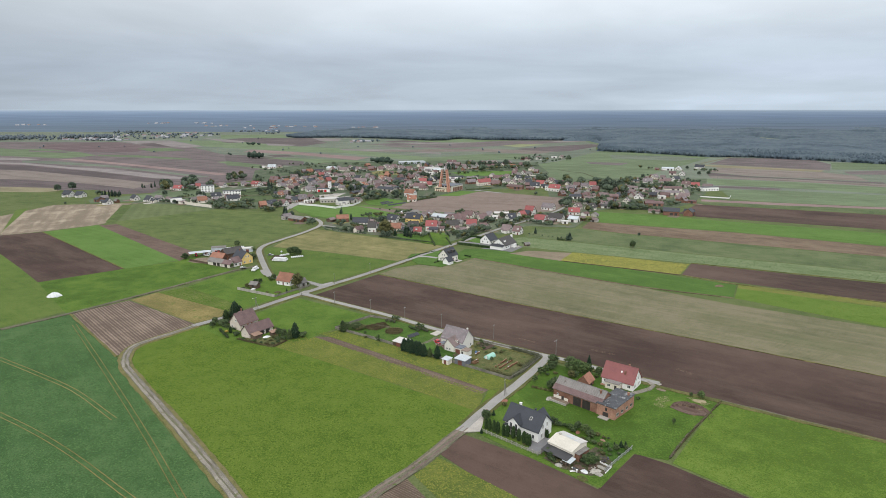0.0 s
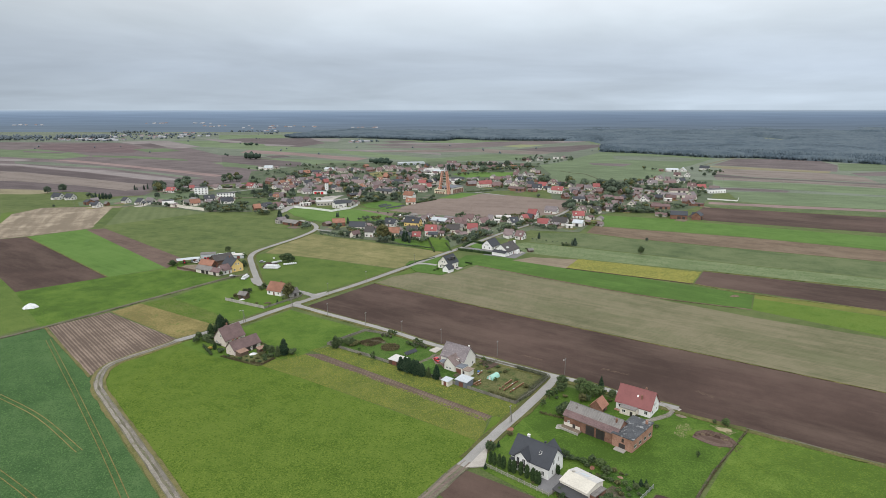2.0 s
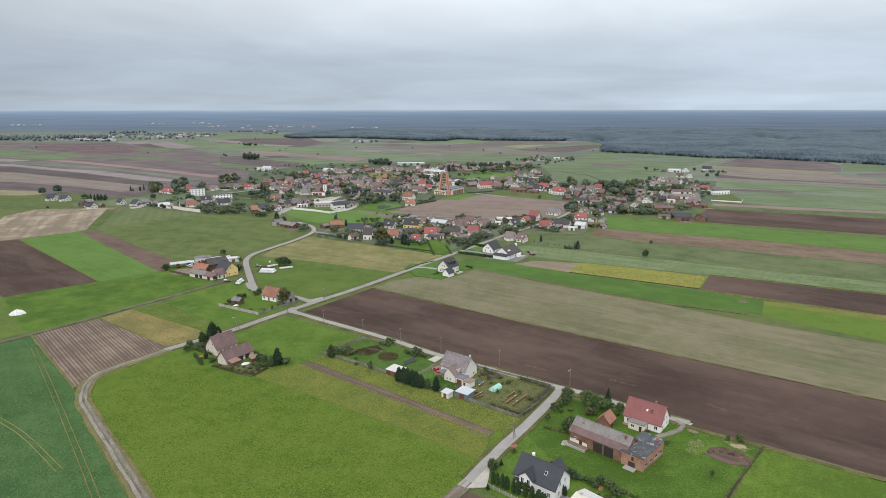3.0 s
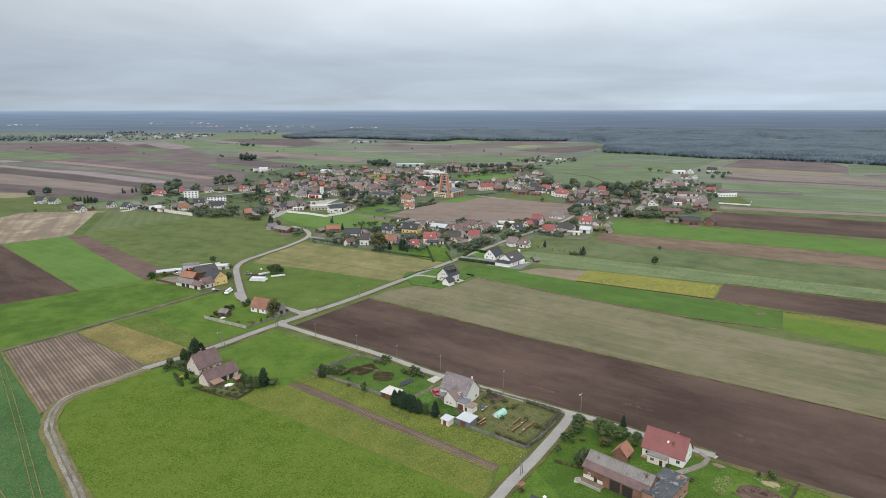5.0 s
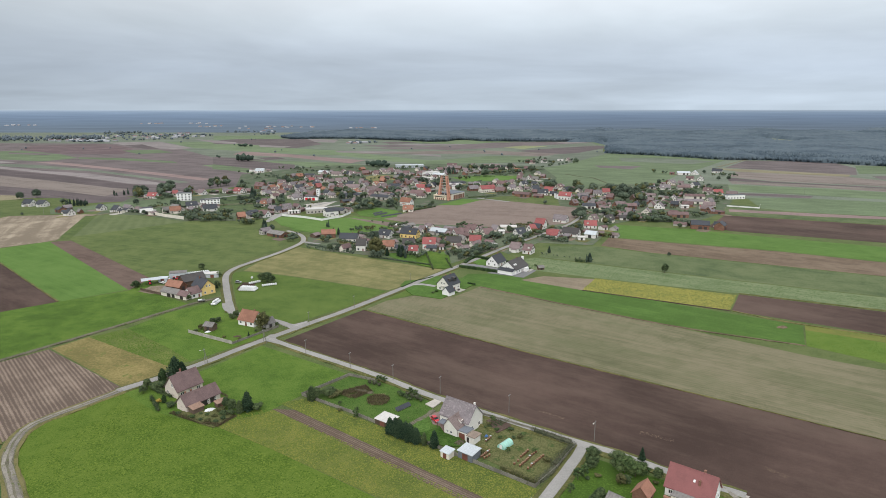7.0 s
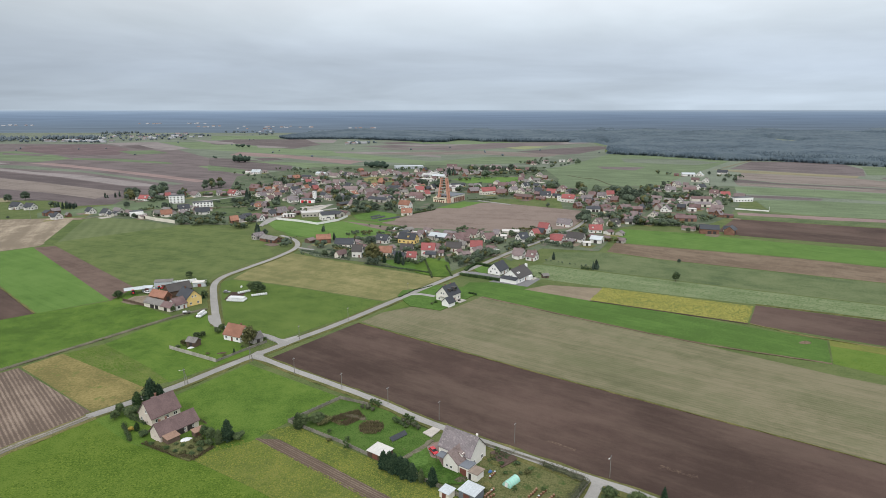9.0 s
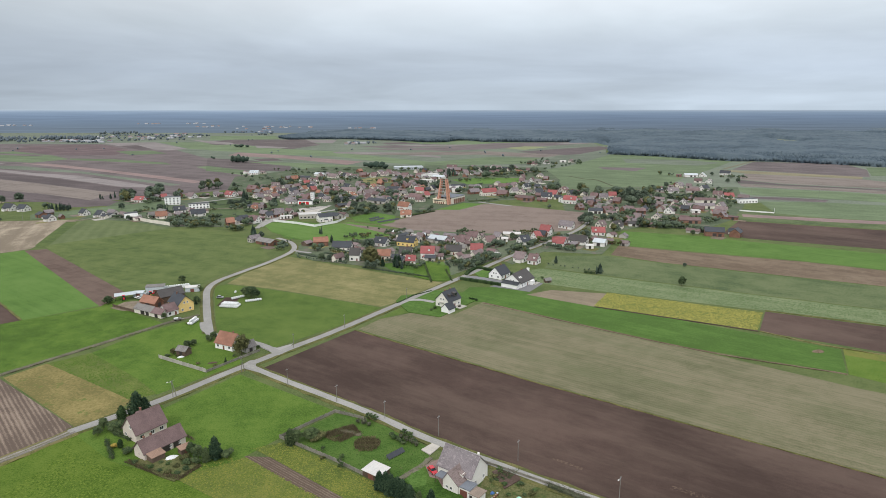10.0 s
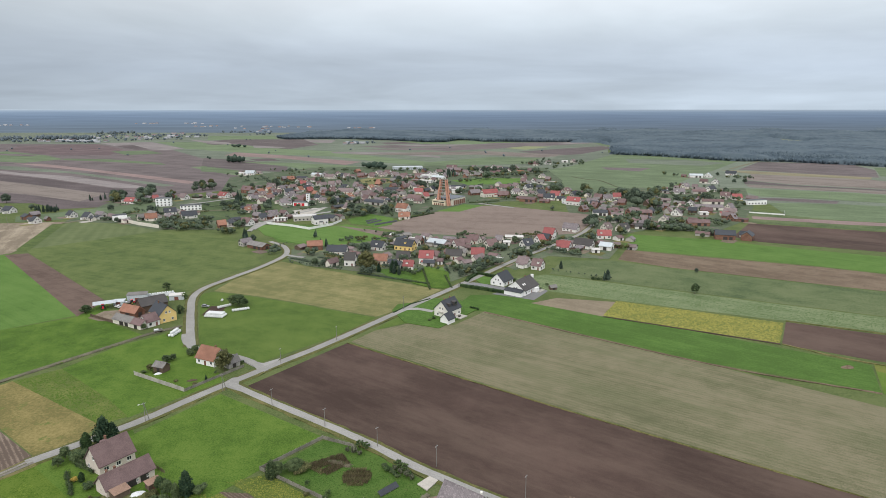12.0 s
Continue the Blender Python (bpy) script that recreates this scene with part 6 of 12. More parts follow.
def polytunnel(x, y, turn, L=5.2, R=1.5):
    p = thing("polytunnel", x, y, turn, "small pale green film polytunnel in the garden", "greenhouse")
    bm = bmesh.new()
    seg, rows = 14, 10
    prev = None
    for i in range(rows + 1):
        row = []
        for j in range(seg + 1):
            a = math.pi * j / seg
            sag = 1.0 - (0.03 if i % 2 else 0.0)
            row.append(bm.verts.new((-L / 2 + L * i / rows, -math.cos(a) * R * sag, math.sin(a) * R * 1.15 * sag)))
        if prev:
            for j in range(seg):
                bm.faces.new((prev[j], prev[j + 1], row[j + 1], row[j]))
        prev = row
    part("film", bm, M["foil_green"], p)
    for s in (-1, 1):
        bm = bmesh.new()
        vs = [bm.verts.new((s * (L / 2 - 0.02), -math.cos(math.pi * j / seg) * R * 0.98, math.sin(math.pi * j / seg) * R * 1.12)) for j in range(seg + 1)]
        bm.faces.new(vs)
        part("end_film", bm, M["foil_green"], p)
    part("door_frame", boxed(-L / 2 - 0.06, -0.5, 0, -L / 2 - 0.01, 0.5, 1.5), M["frame_white"], p)
    for i in range(6):
        bm = bmesh.new()
        xx = -L / 2 + L * i / 5
        prev = None
        for j in range(seg + 1):
            t = math.pi * j / seg
            row = [bm.verts.new((xx + 0.03 * u, -math.cos(t) * (R * 1.02 + 0.03 * v), math.sin(t) * (R * 1.17 + 0.03 * v))) for u, v in ((-1, -1), (1, -1), (1, 1), (-1, 1))]
            if prev:
                for q in range(4):
                    bm.faces.new((prev[q], prev[(q + 1) % 4], row[(q + 1) % 4], row[q]))
            prev = row
        part("hoop", bm, M["metal"], p)
    return p


# ---- fields round the road fork and the farms ----
area("field", "meadow", [(-145.6, 266.1), (-146.2, 279.9), (-137.8, 295.0), (-129.8, 307.4), (-107.2, 288.8), (-82.3, 279.2), (-57.5, 263.5), (-19.6, 237.0), (12.3, 214.1), (3.1, 196.0), (-8.0, 178.4), (-22.2, 160.8), (-33.8, 144.1), (-40.7, 135.6), (-61.1, 160.8), (-83.1, 187.6), (-104.8, 213.2), (-126.5, 238.6), (-139.9, 254.7)], "wide green meadow with small yellow flowers")
area("field", "lawn", [(-129.5, 306.6), (-124.4, 314.5), (-110.0, 331.4), (-87.0, 296.6), (-81.4, 279.9), (-107.2, 288.8)], "green lawn round the brown roofed houses")
area("field", "meadow", [(12.3, 214.1), (17.8, 231.3), (28.7, 241.9), (24.3, 232.3), (9.4, 205.5)], "grass at the end of the weedy strips")
area("field", "lawn", [(-163.3, 379.5), (-152.6, 405.2), (-132.4, 427.8), (-116.6, 403.7), (-88.8, 368.4), (-113.8, 336.4), (-128.4, 351.2)], "green meadow round the orange roofed house")
area("field", "clover", [(-322.9, 203.9), (-228.9, 303.2), (-206.9, 326.5), (-150.0, 266.1), (-138.1, 248.7), (-107.6, 211.0), (-84.1, 183.7), (-64.4, 160.8), (-39.7, 131.6), (-132.7, 90.5)], "dark green low crop with thin tractor lines")
area("field", "soil_light", [(-205.9, 327.5), (-186.3, 351.2), (-130.8, 310.0), (-136.7, 295.8), (-149.4, 270.1), (-151.2, 267.4)], "furrowed light brown soil")
area("field", "dry_weeds", [(-185.8, 352.3), (-176.4, 367.2), (-121.1, 331.4), (-122.9, 313.6), (-130.2, 310.0)], "strip of dry yellowish grass")
area("field", "pale_weeds", [(-176.4, 367.2), (-163.3, 379.5), (-128.4, 351.2), (-114.1, 337.4), (-121.1, 331.4)], "strip of weedy grass")
area("field", "soil", [(-426.5, 524.2), (-366.2, 556.4), (-226.2, 424.7), (-264.8, 389.9), (-300.4, 426.2), (-344.5, 469.5)], "dark ploughed field")
area("field", "lawn_far", [(-365.7, 556.4), (-332.4, 592.6), (-197.3, 449.5), (-225.8, 424.7)], "bright green young crop")
area("field", "soil_mid", [(-333.0, 589.7), (-318.6, 595.6), (-195.1, 475.3), (-195.8, 447.7)], "narrow reddish tilled strip")
area("field", "grass_strip", [(-643.3, 586.7), (-426.5, 524.2), (-344.5, 469.5), (-300.4, 426.2), (-264.8, 389.9), (-212.4, 330.4), (-230.1, 304.9), (-288.5, 248.7)], "green mown field")
area("field", "olive", [(-320.1, 598.6), (-342.2, 623.6), (-363.0, 721.1), (-185.4, 661.6), (-155.1, 617.2), (-130.4, 564.4), (-142.8, 541.1), (-155.3, 506.2), (-154.7, 481.1), (-194.7, 475.3)], "large olive green crop field")
area("field", "beige", [(-515.2, 564.4), (-463.3, 640.3), (-453.8, 716.8), (-370.0, 729.8), (-345.7, 661.6), (-331.8, 595.6), (-367.8, 559.1), (-394.3, 541.1), (-468.2, 510.6)], "dry beige stubble field")
area("field", "olive_pale", [(-328.4, 609), (-286.2, 652), (-252.3, 687.5), (-270, 696), (-338, 729), (-364.9, 724), (-360.8, 710.4)], "paler striped part of the olive crop")
area("field", "olive", [(-336.0, 607.4), (-324.0, 605.4), (-363.3, 718.5), (-374.4, 716.5)], "green strip beside the beige stubble")
area("field", "grass_strip", [(-396.4, 543.6), (-474.4, 681.7), (-468.3, 692.9), (-408.5, 566.0)], "green strip in the beige stubble")
area("field", "lawn", [(-264.8, 389.9), (-225.8, 424.7), (-196.2, 447.7), (-195.1, 475.3), (-168.2, 434.3), (-147.1, 420.0), (-153.1, 406.6), (-178.0, 368.4), (-207.0, 325.6), (-212.4, 330.4)], "green grass field beside the yellow farm")
area("field", "tan_meadow", [(-139.6, 495.4), (-133.5, 533.8), (-117.3, 569.8), (-72.4, 541.1), (0.5, 497.6), (-17.0, 465.7), (-35.3, 447.7), (-81.2, 471.4), (-110.6, 485.2)], "ripe tan coloured meadow")
area("field", "grass_strip", [(-145.3, 489.2), (-139.1, 493.4), (-110.2, 483.1), (-80.9, 469.5), (-35.2, 446.0), (-53.4, 417.0), (-80.0, 386.0), (-87.6, 387.3), (-115.5, 408.0)], "green pasture between two roads")
area("field", "soil", [(-79.3, 361.3), (-49.2, 403.7), (-44.8, 409.5), (38.5, 347.9), (93.9, 309.2), (187.8, 244.1), (279.3, 181.7), (225.9, 131.6), (151.7, 192.2), (91.1, 233.3), (45.6, 266.1), (-7.0, 304.0), (-39.1, 329.4)], "wide dark ploughed field")
area("field", "stubble", [(-43.4, 411.0), (-33.7, 426.2), (-5.8, 444.3), (6.5, 434.3), (24.0, 456.6), (115.4, 386.0), (168.7, 342.6), (228.9, 303.2), (348.6, 233.3), (280.2, 182.4), (188.2, 244.7), (94.2, 310.0), (38.6, 349.0)], "grey green stubble field with fine rows")
area("field", "grass_strip", [(-33.8, 427.8), (-16.8, 460.2), (-5.9, 446.0)], "grass strip at the road")
area("field", "lawn_far", [(17.3, 487.2), (39.1, 487.2), (51.8, 477.2), (80.2, 460.2), (109.4, 437.6), (158.5, 403.7), (188.0, 383.3), (174.1, 356.7), (115.8, 387.3), (24.0, 456.6), (4.7, 458.4)], "long bright green grass strip")
area("field", "soil_tan", [(67.9, 481.1), (101.0, 473.3), (87.4, 447.7), (51.2, 471.4)], "small bare tan patch")
area("field", "mustard", [(101.8, 475.3), (178.4, 437.6), (161.8, 409.5), (87.3, 449.5)], "yellow flowering mustard strip")
area("field", "soil", [(180.7, 439.2), (286.4, 386.0), (450.6, 309.2), (399.0, 270.8), (259.2, 346.8), (162.0, 408.0)], "dark ploughed strip")
area("field", "weeds", [(190.7, 386.0), (258.5, 345.7), (346.2, 295.0), (339.5, 288.8), (252.7, 337.4), (185.8, 377.0)], "thin faded yellow flower strip")
area("field", "lawn", [(185.8, 377.0), (251.9, 336.4), (338.7, 288.0), (304.0, 255.9), (230.1, 304.9), (174.3, 355.6)], "pale yellow green crop strip")
area("field", "cabbage", [(34.2, 517.3), (70.0, 533.8), (184.2, 473.3), (304.8, 412.5), (481.8, 332.4), (454.1, 311.8), (288.2, 388.6), (181.4, 440.9), (100.8, 477.2), (60.8, 497.6)], "pale green crop in long rows")
area("field", "grass_dull", [(88.1, 572.6), (125.3, 572.6), (161.0, 548.7), (336.8, 458.4), (541.8, 377.0), (484.5, 334.4), (305.9, 413.9), (184.9, 475.3), (72.8, 536.2)], "dull green pasture")
area("field", "soil_red", [(145.0, 607.7), (188.0, 586.7), (265.3, 553.8), (362.5, 495.4), (539.6, 403.7), (509.2, 379.5), (338.0, 460.2), (161.8, 551.2), (130.1, 575.4)], "tan tilled strip")
area("field", "lawn_far", [(165.2, 669.0), (235.2, 643.8), (259.8, 623.6), (399.5, 548.7), (610.5, 460.2), (543.2, 406.6), (364.0, 497.6), (266.5, 556.4), (144.6, 610.8)], "bright green strip")
area("field", "soil", [(296.8, 721.1), (468.1, 647.3), (718.4, 546.1), (615.1, 463.9), (412.3, 567.1), (265.1, 636.9), (252.3, 657.9)], "dark ploughed strip behind the barns")
area("field", "lawn_far", [(-172.2, 704.2), (-157.3, 725.4), (-111.4, 704.2), (-60.2, 696.1), (-42.1, 661.6), (-85.1, 640.3), (-106.0, 623.6), (-136.4, 636.9)], "bright green meadow in the village")

# ---- strips round the first farms ----
area("field", "weeds", [(-83.0, 279.9), (-74.1, 290.3), (-64.1, 291.1), (16.4, 230.2), (12.3, 214.1), (-19.6, 237.5), (-57.5, 263.5)], "weedy strip with yellow flowers")
area("field", "weeds", [(-64.1, 296.6), (-53.3, 300.7), (-16.5, 274.2), (28.6, 240.8), (21.9, 231.3), (17.9, 232.3), (-55.7, 291.1)], "weedy strip with yellow flowers along the garden wall")
area("field", "soil_strip", [(-65.1, 291.9), (-56.2, 291.1), (17.9, 232.3), (14.9, 228.2)], "narrow bare brown strip")
area("field", "soil", [(3.2, 197.5), (7.5, 196.7), (28.7, 181.7), (46.7, 164.6), (63.6, 146.3), (44.2, 131.6), (-2.6, 185.8)], "dark tilled field at the road end")
area("field", "weeds", [(-9.9, 173.4), (-3.0, 183.7), (22.5, 160.2), (41.1, 141.9), (16.2, 131.6)], "weedy green strip")
area("field", "soil_strip", [(-23.9, 160.8), (-11.9, 171.0), (13.4, 131.6), (-31.3, 131.6)], "bare brown strip")
area("field", "soil", [(46.1, 165.2), (63.2, 184.8), (72.2, 178.4), (90.2, 160.2), (112.6, 137.6), (67.6, 137.6)], "dark tilled field beside the ditch")
area("field", "pasture_bright", [(73.5, 179.1), (107.7, 222.9), (151.7, 192.2), (208.1, 152.3), (165.8, 116.1), (98.1, 153.5)], "bright green grass field")
area("field", "lawn", [(-107.3, 322.7), (-86.6, 355.6), (-39.9, 322.7), (-56.1, 303.2), (-66.7, 288.8), (-82.5, 279.9), (-89.8, 296.6)], "green meadow in the road fork")
area("field", "garden_grass", [(-54.2, 302.4), (-39.7, 320.8), (-25.5, 316.3), (-4.0, 296.6), (-4.4, 286.5), (-11.7, 274.2)], "green garden lawn")
area("field", "garden_rough", [(9.4, 268.7), (15.5, 285.8), (31.1, 276.3), (43.2, 267.4), (41.8, 257.8), (29.0, 244.1), (14.1, 257.1)], "garden plot with beds and rough grass")
area("field", "lawn", [(10.4, 199.1), (15.4, 208.0), (27.7, 232.3), (47.0, 198.7), (62.9, 185.1), (46.9, 165.7), (28.7, 181.7)], "green lawn round the villa")
area("field", "lawn", [(27.7, 232.3), (44.8, 260.9), (66.7, 246.4), (90.7, 232.3), (108.1, 223.8), (72.6, 180.7), (59.4, 185.8), (46.6, 196.7), (36.7, 208.9)], "green farmyard grass")
area("yard", "verge", [(91.3, 216.8), (96.2, 220.5), (99.8, 214.5), (92.4, 209.7)], "rough hollow of bare earth and weeds")
area("pavement", "pavers", [(29.2, 196.4), (32.3, 197.6), (36.6, 194.4), (37.8, 190.4), (34.2, 187.4), (31.5, 184.2), (27.8, 187.4), (29.8, 191.0)], "grey paved drive")
area("pavement", "gravel", [(82.9, 244.1), (90.2, 237.5), (86.8, 234.4), (80.7, 238.6)], "pale gravel yard")
area("pavement", "gravel", [(-6.9, 295.4), (-3.1, 299.6), (-0.6, 297.2), (-3.9, 292.2)], "pale concrete pad at the garden gate", z=0.4)
area("pavement", "rubble", [(-5.6, 288.8), (0.6, 290.3), (4.3, 279.9), (-0.3, 272.8)], "reddish paved yard")
area("pavement", "gravel", [(4.4, 198.4), (6.9, 203.0), (10.9, 209.4), (12.6, 210.6), (14.6, 208.6), (13.9, 203.6), (12.7, 198.6), (8.0, 198.2)], "wide pale road end", z=0.46)
area("yard", "rubble", [(-189.1, 445.4), (-186.3, 457.2), (-174.2, 459.1), (-155.9, 457.2), (-149.0, 444.3), (-157.0, 440.8), (-170.6, 444.3), (-172.4, 439.8), (-180.6, 440.8)], "bare farmyard")
area("yard", "soil", [(-129.9, 449.5), (-130.4, 465.7), (-121.7, 465.7), (-120.2, 451.2)], "bare dark earth round the wrapped bales")
area("pavement", "pavers", [(30.2, 489.2), (54.0, 477.2), (65.2, 495.4), (55.2, 510.6)], "grey paved yard")
area("yard", "rubble_yard", [(32.3, 182.1), (36.4, 185.2), (39.9, 179.1), (43.6, 182.6), (51.1, 189.0), (55.4, 183.6), (53.5, 176.6), (48.5, 171.7), (44.2, 172.4), (37.0, 176.1)], "churned yard with scrap and weeds")
area("yard", "garden_grass", [(46.8, 194.6), (53.0, 196.9), (61.0, 187.3), (62.1, 186.3), (54.6, 179.6), (51.6, 188.4)], "rough vegetable garden behind the workshop")
area("field", "grass_dull", [(329.1, 802.3), (383.9, 766.8), (507.7, 704.2), (700.5, 623.6), (636.6, 564.4), (470.5, 650.8), (336.0, 708.4), (298.5, 725.4)], "pasture with a dull green sward")

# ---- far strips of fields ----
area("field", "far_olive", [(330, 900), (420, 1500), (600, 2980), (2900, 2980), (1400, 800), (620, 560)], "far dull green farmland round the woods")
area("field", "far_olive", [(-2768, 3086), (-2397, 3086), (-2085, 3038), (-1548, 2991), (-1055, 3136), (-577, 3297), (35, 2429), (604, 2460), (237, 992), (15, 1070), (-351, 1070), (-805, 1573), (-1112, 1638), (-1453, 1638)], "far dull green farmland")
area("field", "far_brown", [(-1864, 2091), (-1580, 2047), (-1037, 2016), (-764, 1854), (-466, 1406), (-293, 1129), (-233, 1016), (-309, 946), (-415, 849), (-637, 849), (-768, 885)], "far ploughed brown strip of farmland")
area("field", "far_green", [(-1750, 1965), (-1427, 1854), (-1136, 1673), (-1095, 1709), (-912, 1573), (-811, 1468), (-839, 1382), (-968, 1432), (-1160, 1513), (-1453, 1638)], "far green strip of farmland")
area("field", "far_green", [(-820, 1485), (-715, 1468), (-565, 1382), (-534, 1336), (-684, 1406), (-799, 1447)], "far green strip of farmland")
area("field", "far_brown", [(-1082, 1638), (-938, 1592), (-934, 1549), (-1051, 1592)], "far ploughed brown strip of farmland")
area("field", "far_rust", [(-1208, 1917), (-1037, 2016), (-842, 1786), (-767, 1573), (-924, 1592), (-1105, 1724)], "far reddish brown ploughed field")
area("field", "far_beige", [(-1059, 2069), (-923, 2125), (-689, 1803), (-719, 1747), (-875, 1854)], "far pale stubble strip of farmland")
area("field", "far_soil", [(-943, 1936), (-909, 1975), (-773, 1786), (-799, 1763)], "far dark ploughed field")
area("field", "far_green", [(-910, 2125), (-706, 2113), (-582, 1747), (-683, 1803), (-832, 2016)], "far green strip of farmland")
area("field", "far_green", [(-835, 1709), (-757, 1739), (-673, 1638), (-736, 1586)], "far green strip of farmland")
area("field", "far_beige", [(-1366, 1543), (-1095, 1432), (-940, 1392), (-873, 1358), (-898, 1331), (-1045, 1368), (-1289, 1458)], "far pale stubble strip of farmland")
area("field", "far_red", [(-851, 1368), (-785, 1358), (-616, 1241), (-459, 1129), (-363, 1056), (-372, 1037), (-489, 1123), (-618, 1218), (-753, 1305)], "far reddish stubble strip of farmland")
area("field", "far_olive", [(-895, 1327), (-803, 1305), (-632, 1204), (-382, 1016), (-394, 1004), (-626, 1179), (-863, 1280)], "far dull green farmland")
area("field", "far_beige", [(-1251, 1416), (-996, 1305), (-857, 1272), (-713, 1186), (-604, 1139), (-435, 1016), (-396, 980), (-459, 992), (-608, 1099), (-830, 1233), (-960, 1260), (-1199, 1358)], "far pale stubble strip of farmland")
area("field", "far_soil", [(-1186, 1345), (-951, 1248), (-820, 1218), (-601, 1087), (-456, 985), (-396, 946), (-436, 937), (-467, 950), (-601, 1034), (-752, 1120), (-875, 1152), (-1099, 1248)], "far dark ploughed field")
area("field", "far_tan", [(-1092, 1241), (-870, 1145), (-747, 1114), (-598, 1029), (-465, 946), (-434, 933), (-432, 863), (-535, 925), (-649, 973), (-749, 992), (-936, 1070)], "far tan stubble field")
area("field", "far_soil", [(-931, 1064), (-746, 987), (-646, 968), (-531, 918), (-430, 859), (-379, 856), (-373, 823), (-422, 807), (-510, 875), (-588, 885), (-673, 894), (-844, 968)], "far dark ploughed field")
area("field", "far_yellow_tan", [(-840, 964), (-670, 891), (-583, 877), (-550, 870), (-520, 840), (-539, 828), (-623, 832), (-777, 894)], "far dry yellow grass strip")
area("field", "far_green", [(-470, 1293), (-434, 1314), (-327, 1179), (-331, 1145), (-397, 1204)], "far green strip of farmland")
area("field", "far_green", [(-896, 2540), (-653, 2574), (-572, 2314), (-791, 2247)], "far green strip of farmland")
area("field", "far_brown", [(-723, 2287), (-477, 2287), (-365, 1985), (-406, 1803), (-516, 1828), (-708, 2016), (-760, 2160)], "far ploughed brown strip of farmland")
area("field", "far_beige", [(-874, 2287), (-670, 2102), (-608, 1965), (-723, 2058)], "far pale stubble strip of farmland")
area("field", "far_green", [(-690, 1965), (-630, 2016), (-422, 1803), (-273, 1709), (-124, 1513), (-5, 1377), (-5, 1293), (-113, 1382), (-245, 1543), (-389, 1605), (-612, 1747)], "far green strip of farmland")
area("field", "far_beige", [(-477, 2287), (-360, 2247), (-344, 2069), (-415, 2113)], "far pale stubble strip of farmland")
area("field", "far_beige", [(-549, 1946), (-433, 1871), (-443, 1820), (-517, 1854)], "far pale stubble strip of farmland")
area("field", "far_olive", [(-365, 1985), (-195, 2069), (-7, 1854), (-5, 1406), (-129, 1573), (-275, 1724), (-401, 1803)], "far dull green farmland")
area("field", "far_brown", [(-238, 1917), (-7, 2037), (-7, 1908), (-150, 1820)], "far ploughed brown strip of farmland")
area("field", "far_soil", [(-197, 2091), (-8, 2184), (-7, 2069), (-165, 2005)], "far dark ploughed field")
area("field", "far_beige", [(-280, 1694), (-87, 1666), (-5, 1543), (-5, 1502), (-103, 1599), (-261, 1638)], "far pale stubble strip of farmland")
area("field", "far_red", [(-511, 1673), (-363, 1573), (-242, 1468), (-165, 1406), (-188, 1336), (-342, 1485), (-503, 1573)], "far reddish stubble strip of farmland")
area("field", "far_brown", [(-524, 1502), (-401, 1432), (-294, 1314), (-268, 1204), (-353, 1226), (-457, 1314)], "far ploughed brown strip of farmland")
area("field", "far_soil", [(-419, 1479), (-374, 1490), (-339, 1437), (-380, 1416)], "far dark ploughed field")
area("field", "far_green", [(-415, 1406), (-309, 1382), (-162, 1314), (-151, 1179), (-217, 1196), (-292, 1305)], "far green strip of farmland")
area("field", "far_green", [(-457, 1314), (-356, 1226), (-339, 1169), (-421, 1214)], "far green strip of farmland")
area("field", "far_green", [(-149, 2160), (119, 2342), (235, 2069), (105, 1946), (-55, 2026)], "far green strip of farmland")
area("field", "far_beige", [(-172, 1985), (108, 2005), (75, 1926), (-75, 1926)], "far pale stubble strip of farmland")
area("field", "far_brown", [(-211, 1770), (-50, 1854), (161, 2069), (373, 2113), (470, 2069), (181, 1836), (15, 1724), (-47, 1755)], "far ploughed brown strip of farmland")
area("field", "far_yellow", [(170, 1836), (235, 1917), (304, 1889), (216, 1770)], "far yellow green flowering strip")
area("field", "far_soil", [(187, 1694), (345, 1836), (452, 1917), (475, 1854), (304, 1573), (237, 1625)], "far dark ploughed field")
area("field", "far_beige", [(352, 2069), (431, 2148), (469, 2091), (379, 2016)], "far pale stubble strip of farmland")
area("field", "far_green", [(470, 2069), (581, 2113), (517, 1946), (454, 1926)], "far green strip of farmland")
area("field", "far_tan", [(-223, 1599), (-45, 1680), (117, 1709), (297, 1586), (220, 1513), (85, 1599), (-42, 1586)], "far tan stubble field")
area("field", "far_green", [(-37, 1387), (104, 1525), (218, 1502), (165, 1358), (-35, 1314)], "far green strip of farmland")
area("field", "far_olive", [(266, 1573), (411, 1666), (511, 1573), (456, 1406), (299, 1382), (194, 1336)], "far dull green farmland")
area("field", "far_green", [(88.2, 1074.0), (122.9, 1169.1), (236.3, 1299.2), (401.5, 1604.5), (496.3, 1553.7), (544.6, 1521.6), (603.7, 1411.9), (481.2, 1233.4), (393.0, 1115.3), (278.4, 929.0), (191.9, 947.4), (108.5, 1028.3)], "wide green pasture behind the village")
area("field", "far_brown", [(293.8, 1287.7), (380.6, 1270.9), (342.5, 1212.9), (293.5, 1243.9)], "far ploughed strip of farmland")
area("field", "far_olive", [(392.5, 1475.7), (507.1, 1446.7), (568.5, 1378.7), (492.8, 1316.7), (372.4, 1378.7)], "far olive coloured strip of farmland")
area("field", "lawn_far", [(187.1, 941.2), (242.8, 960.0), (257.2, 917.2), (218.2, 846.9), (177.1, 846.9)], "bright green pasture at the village")
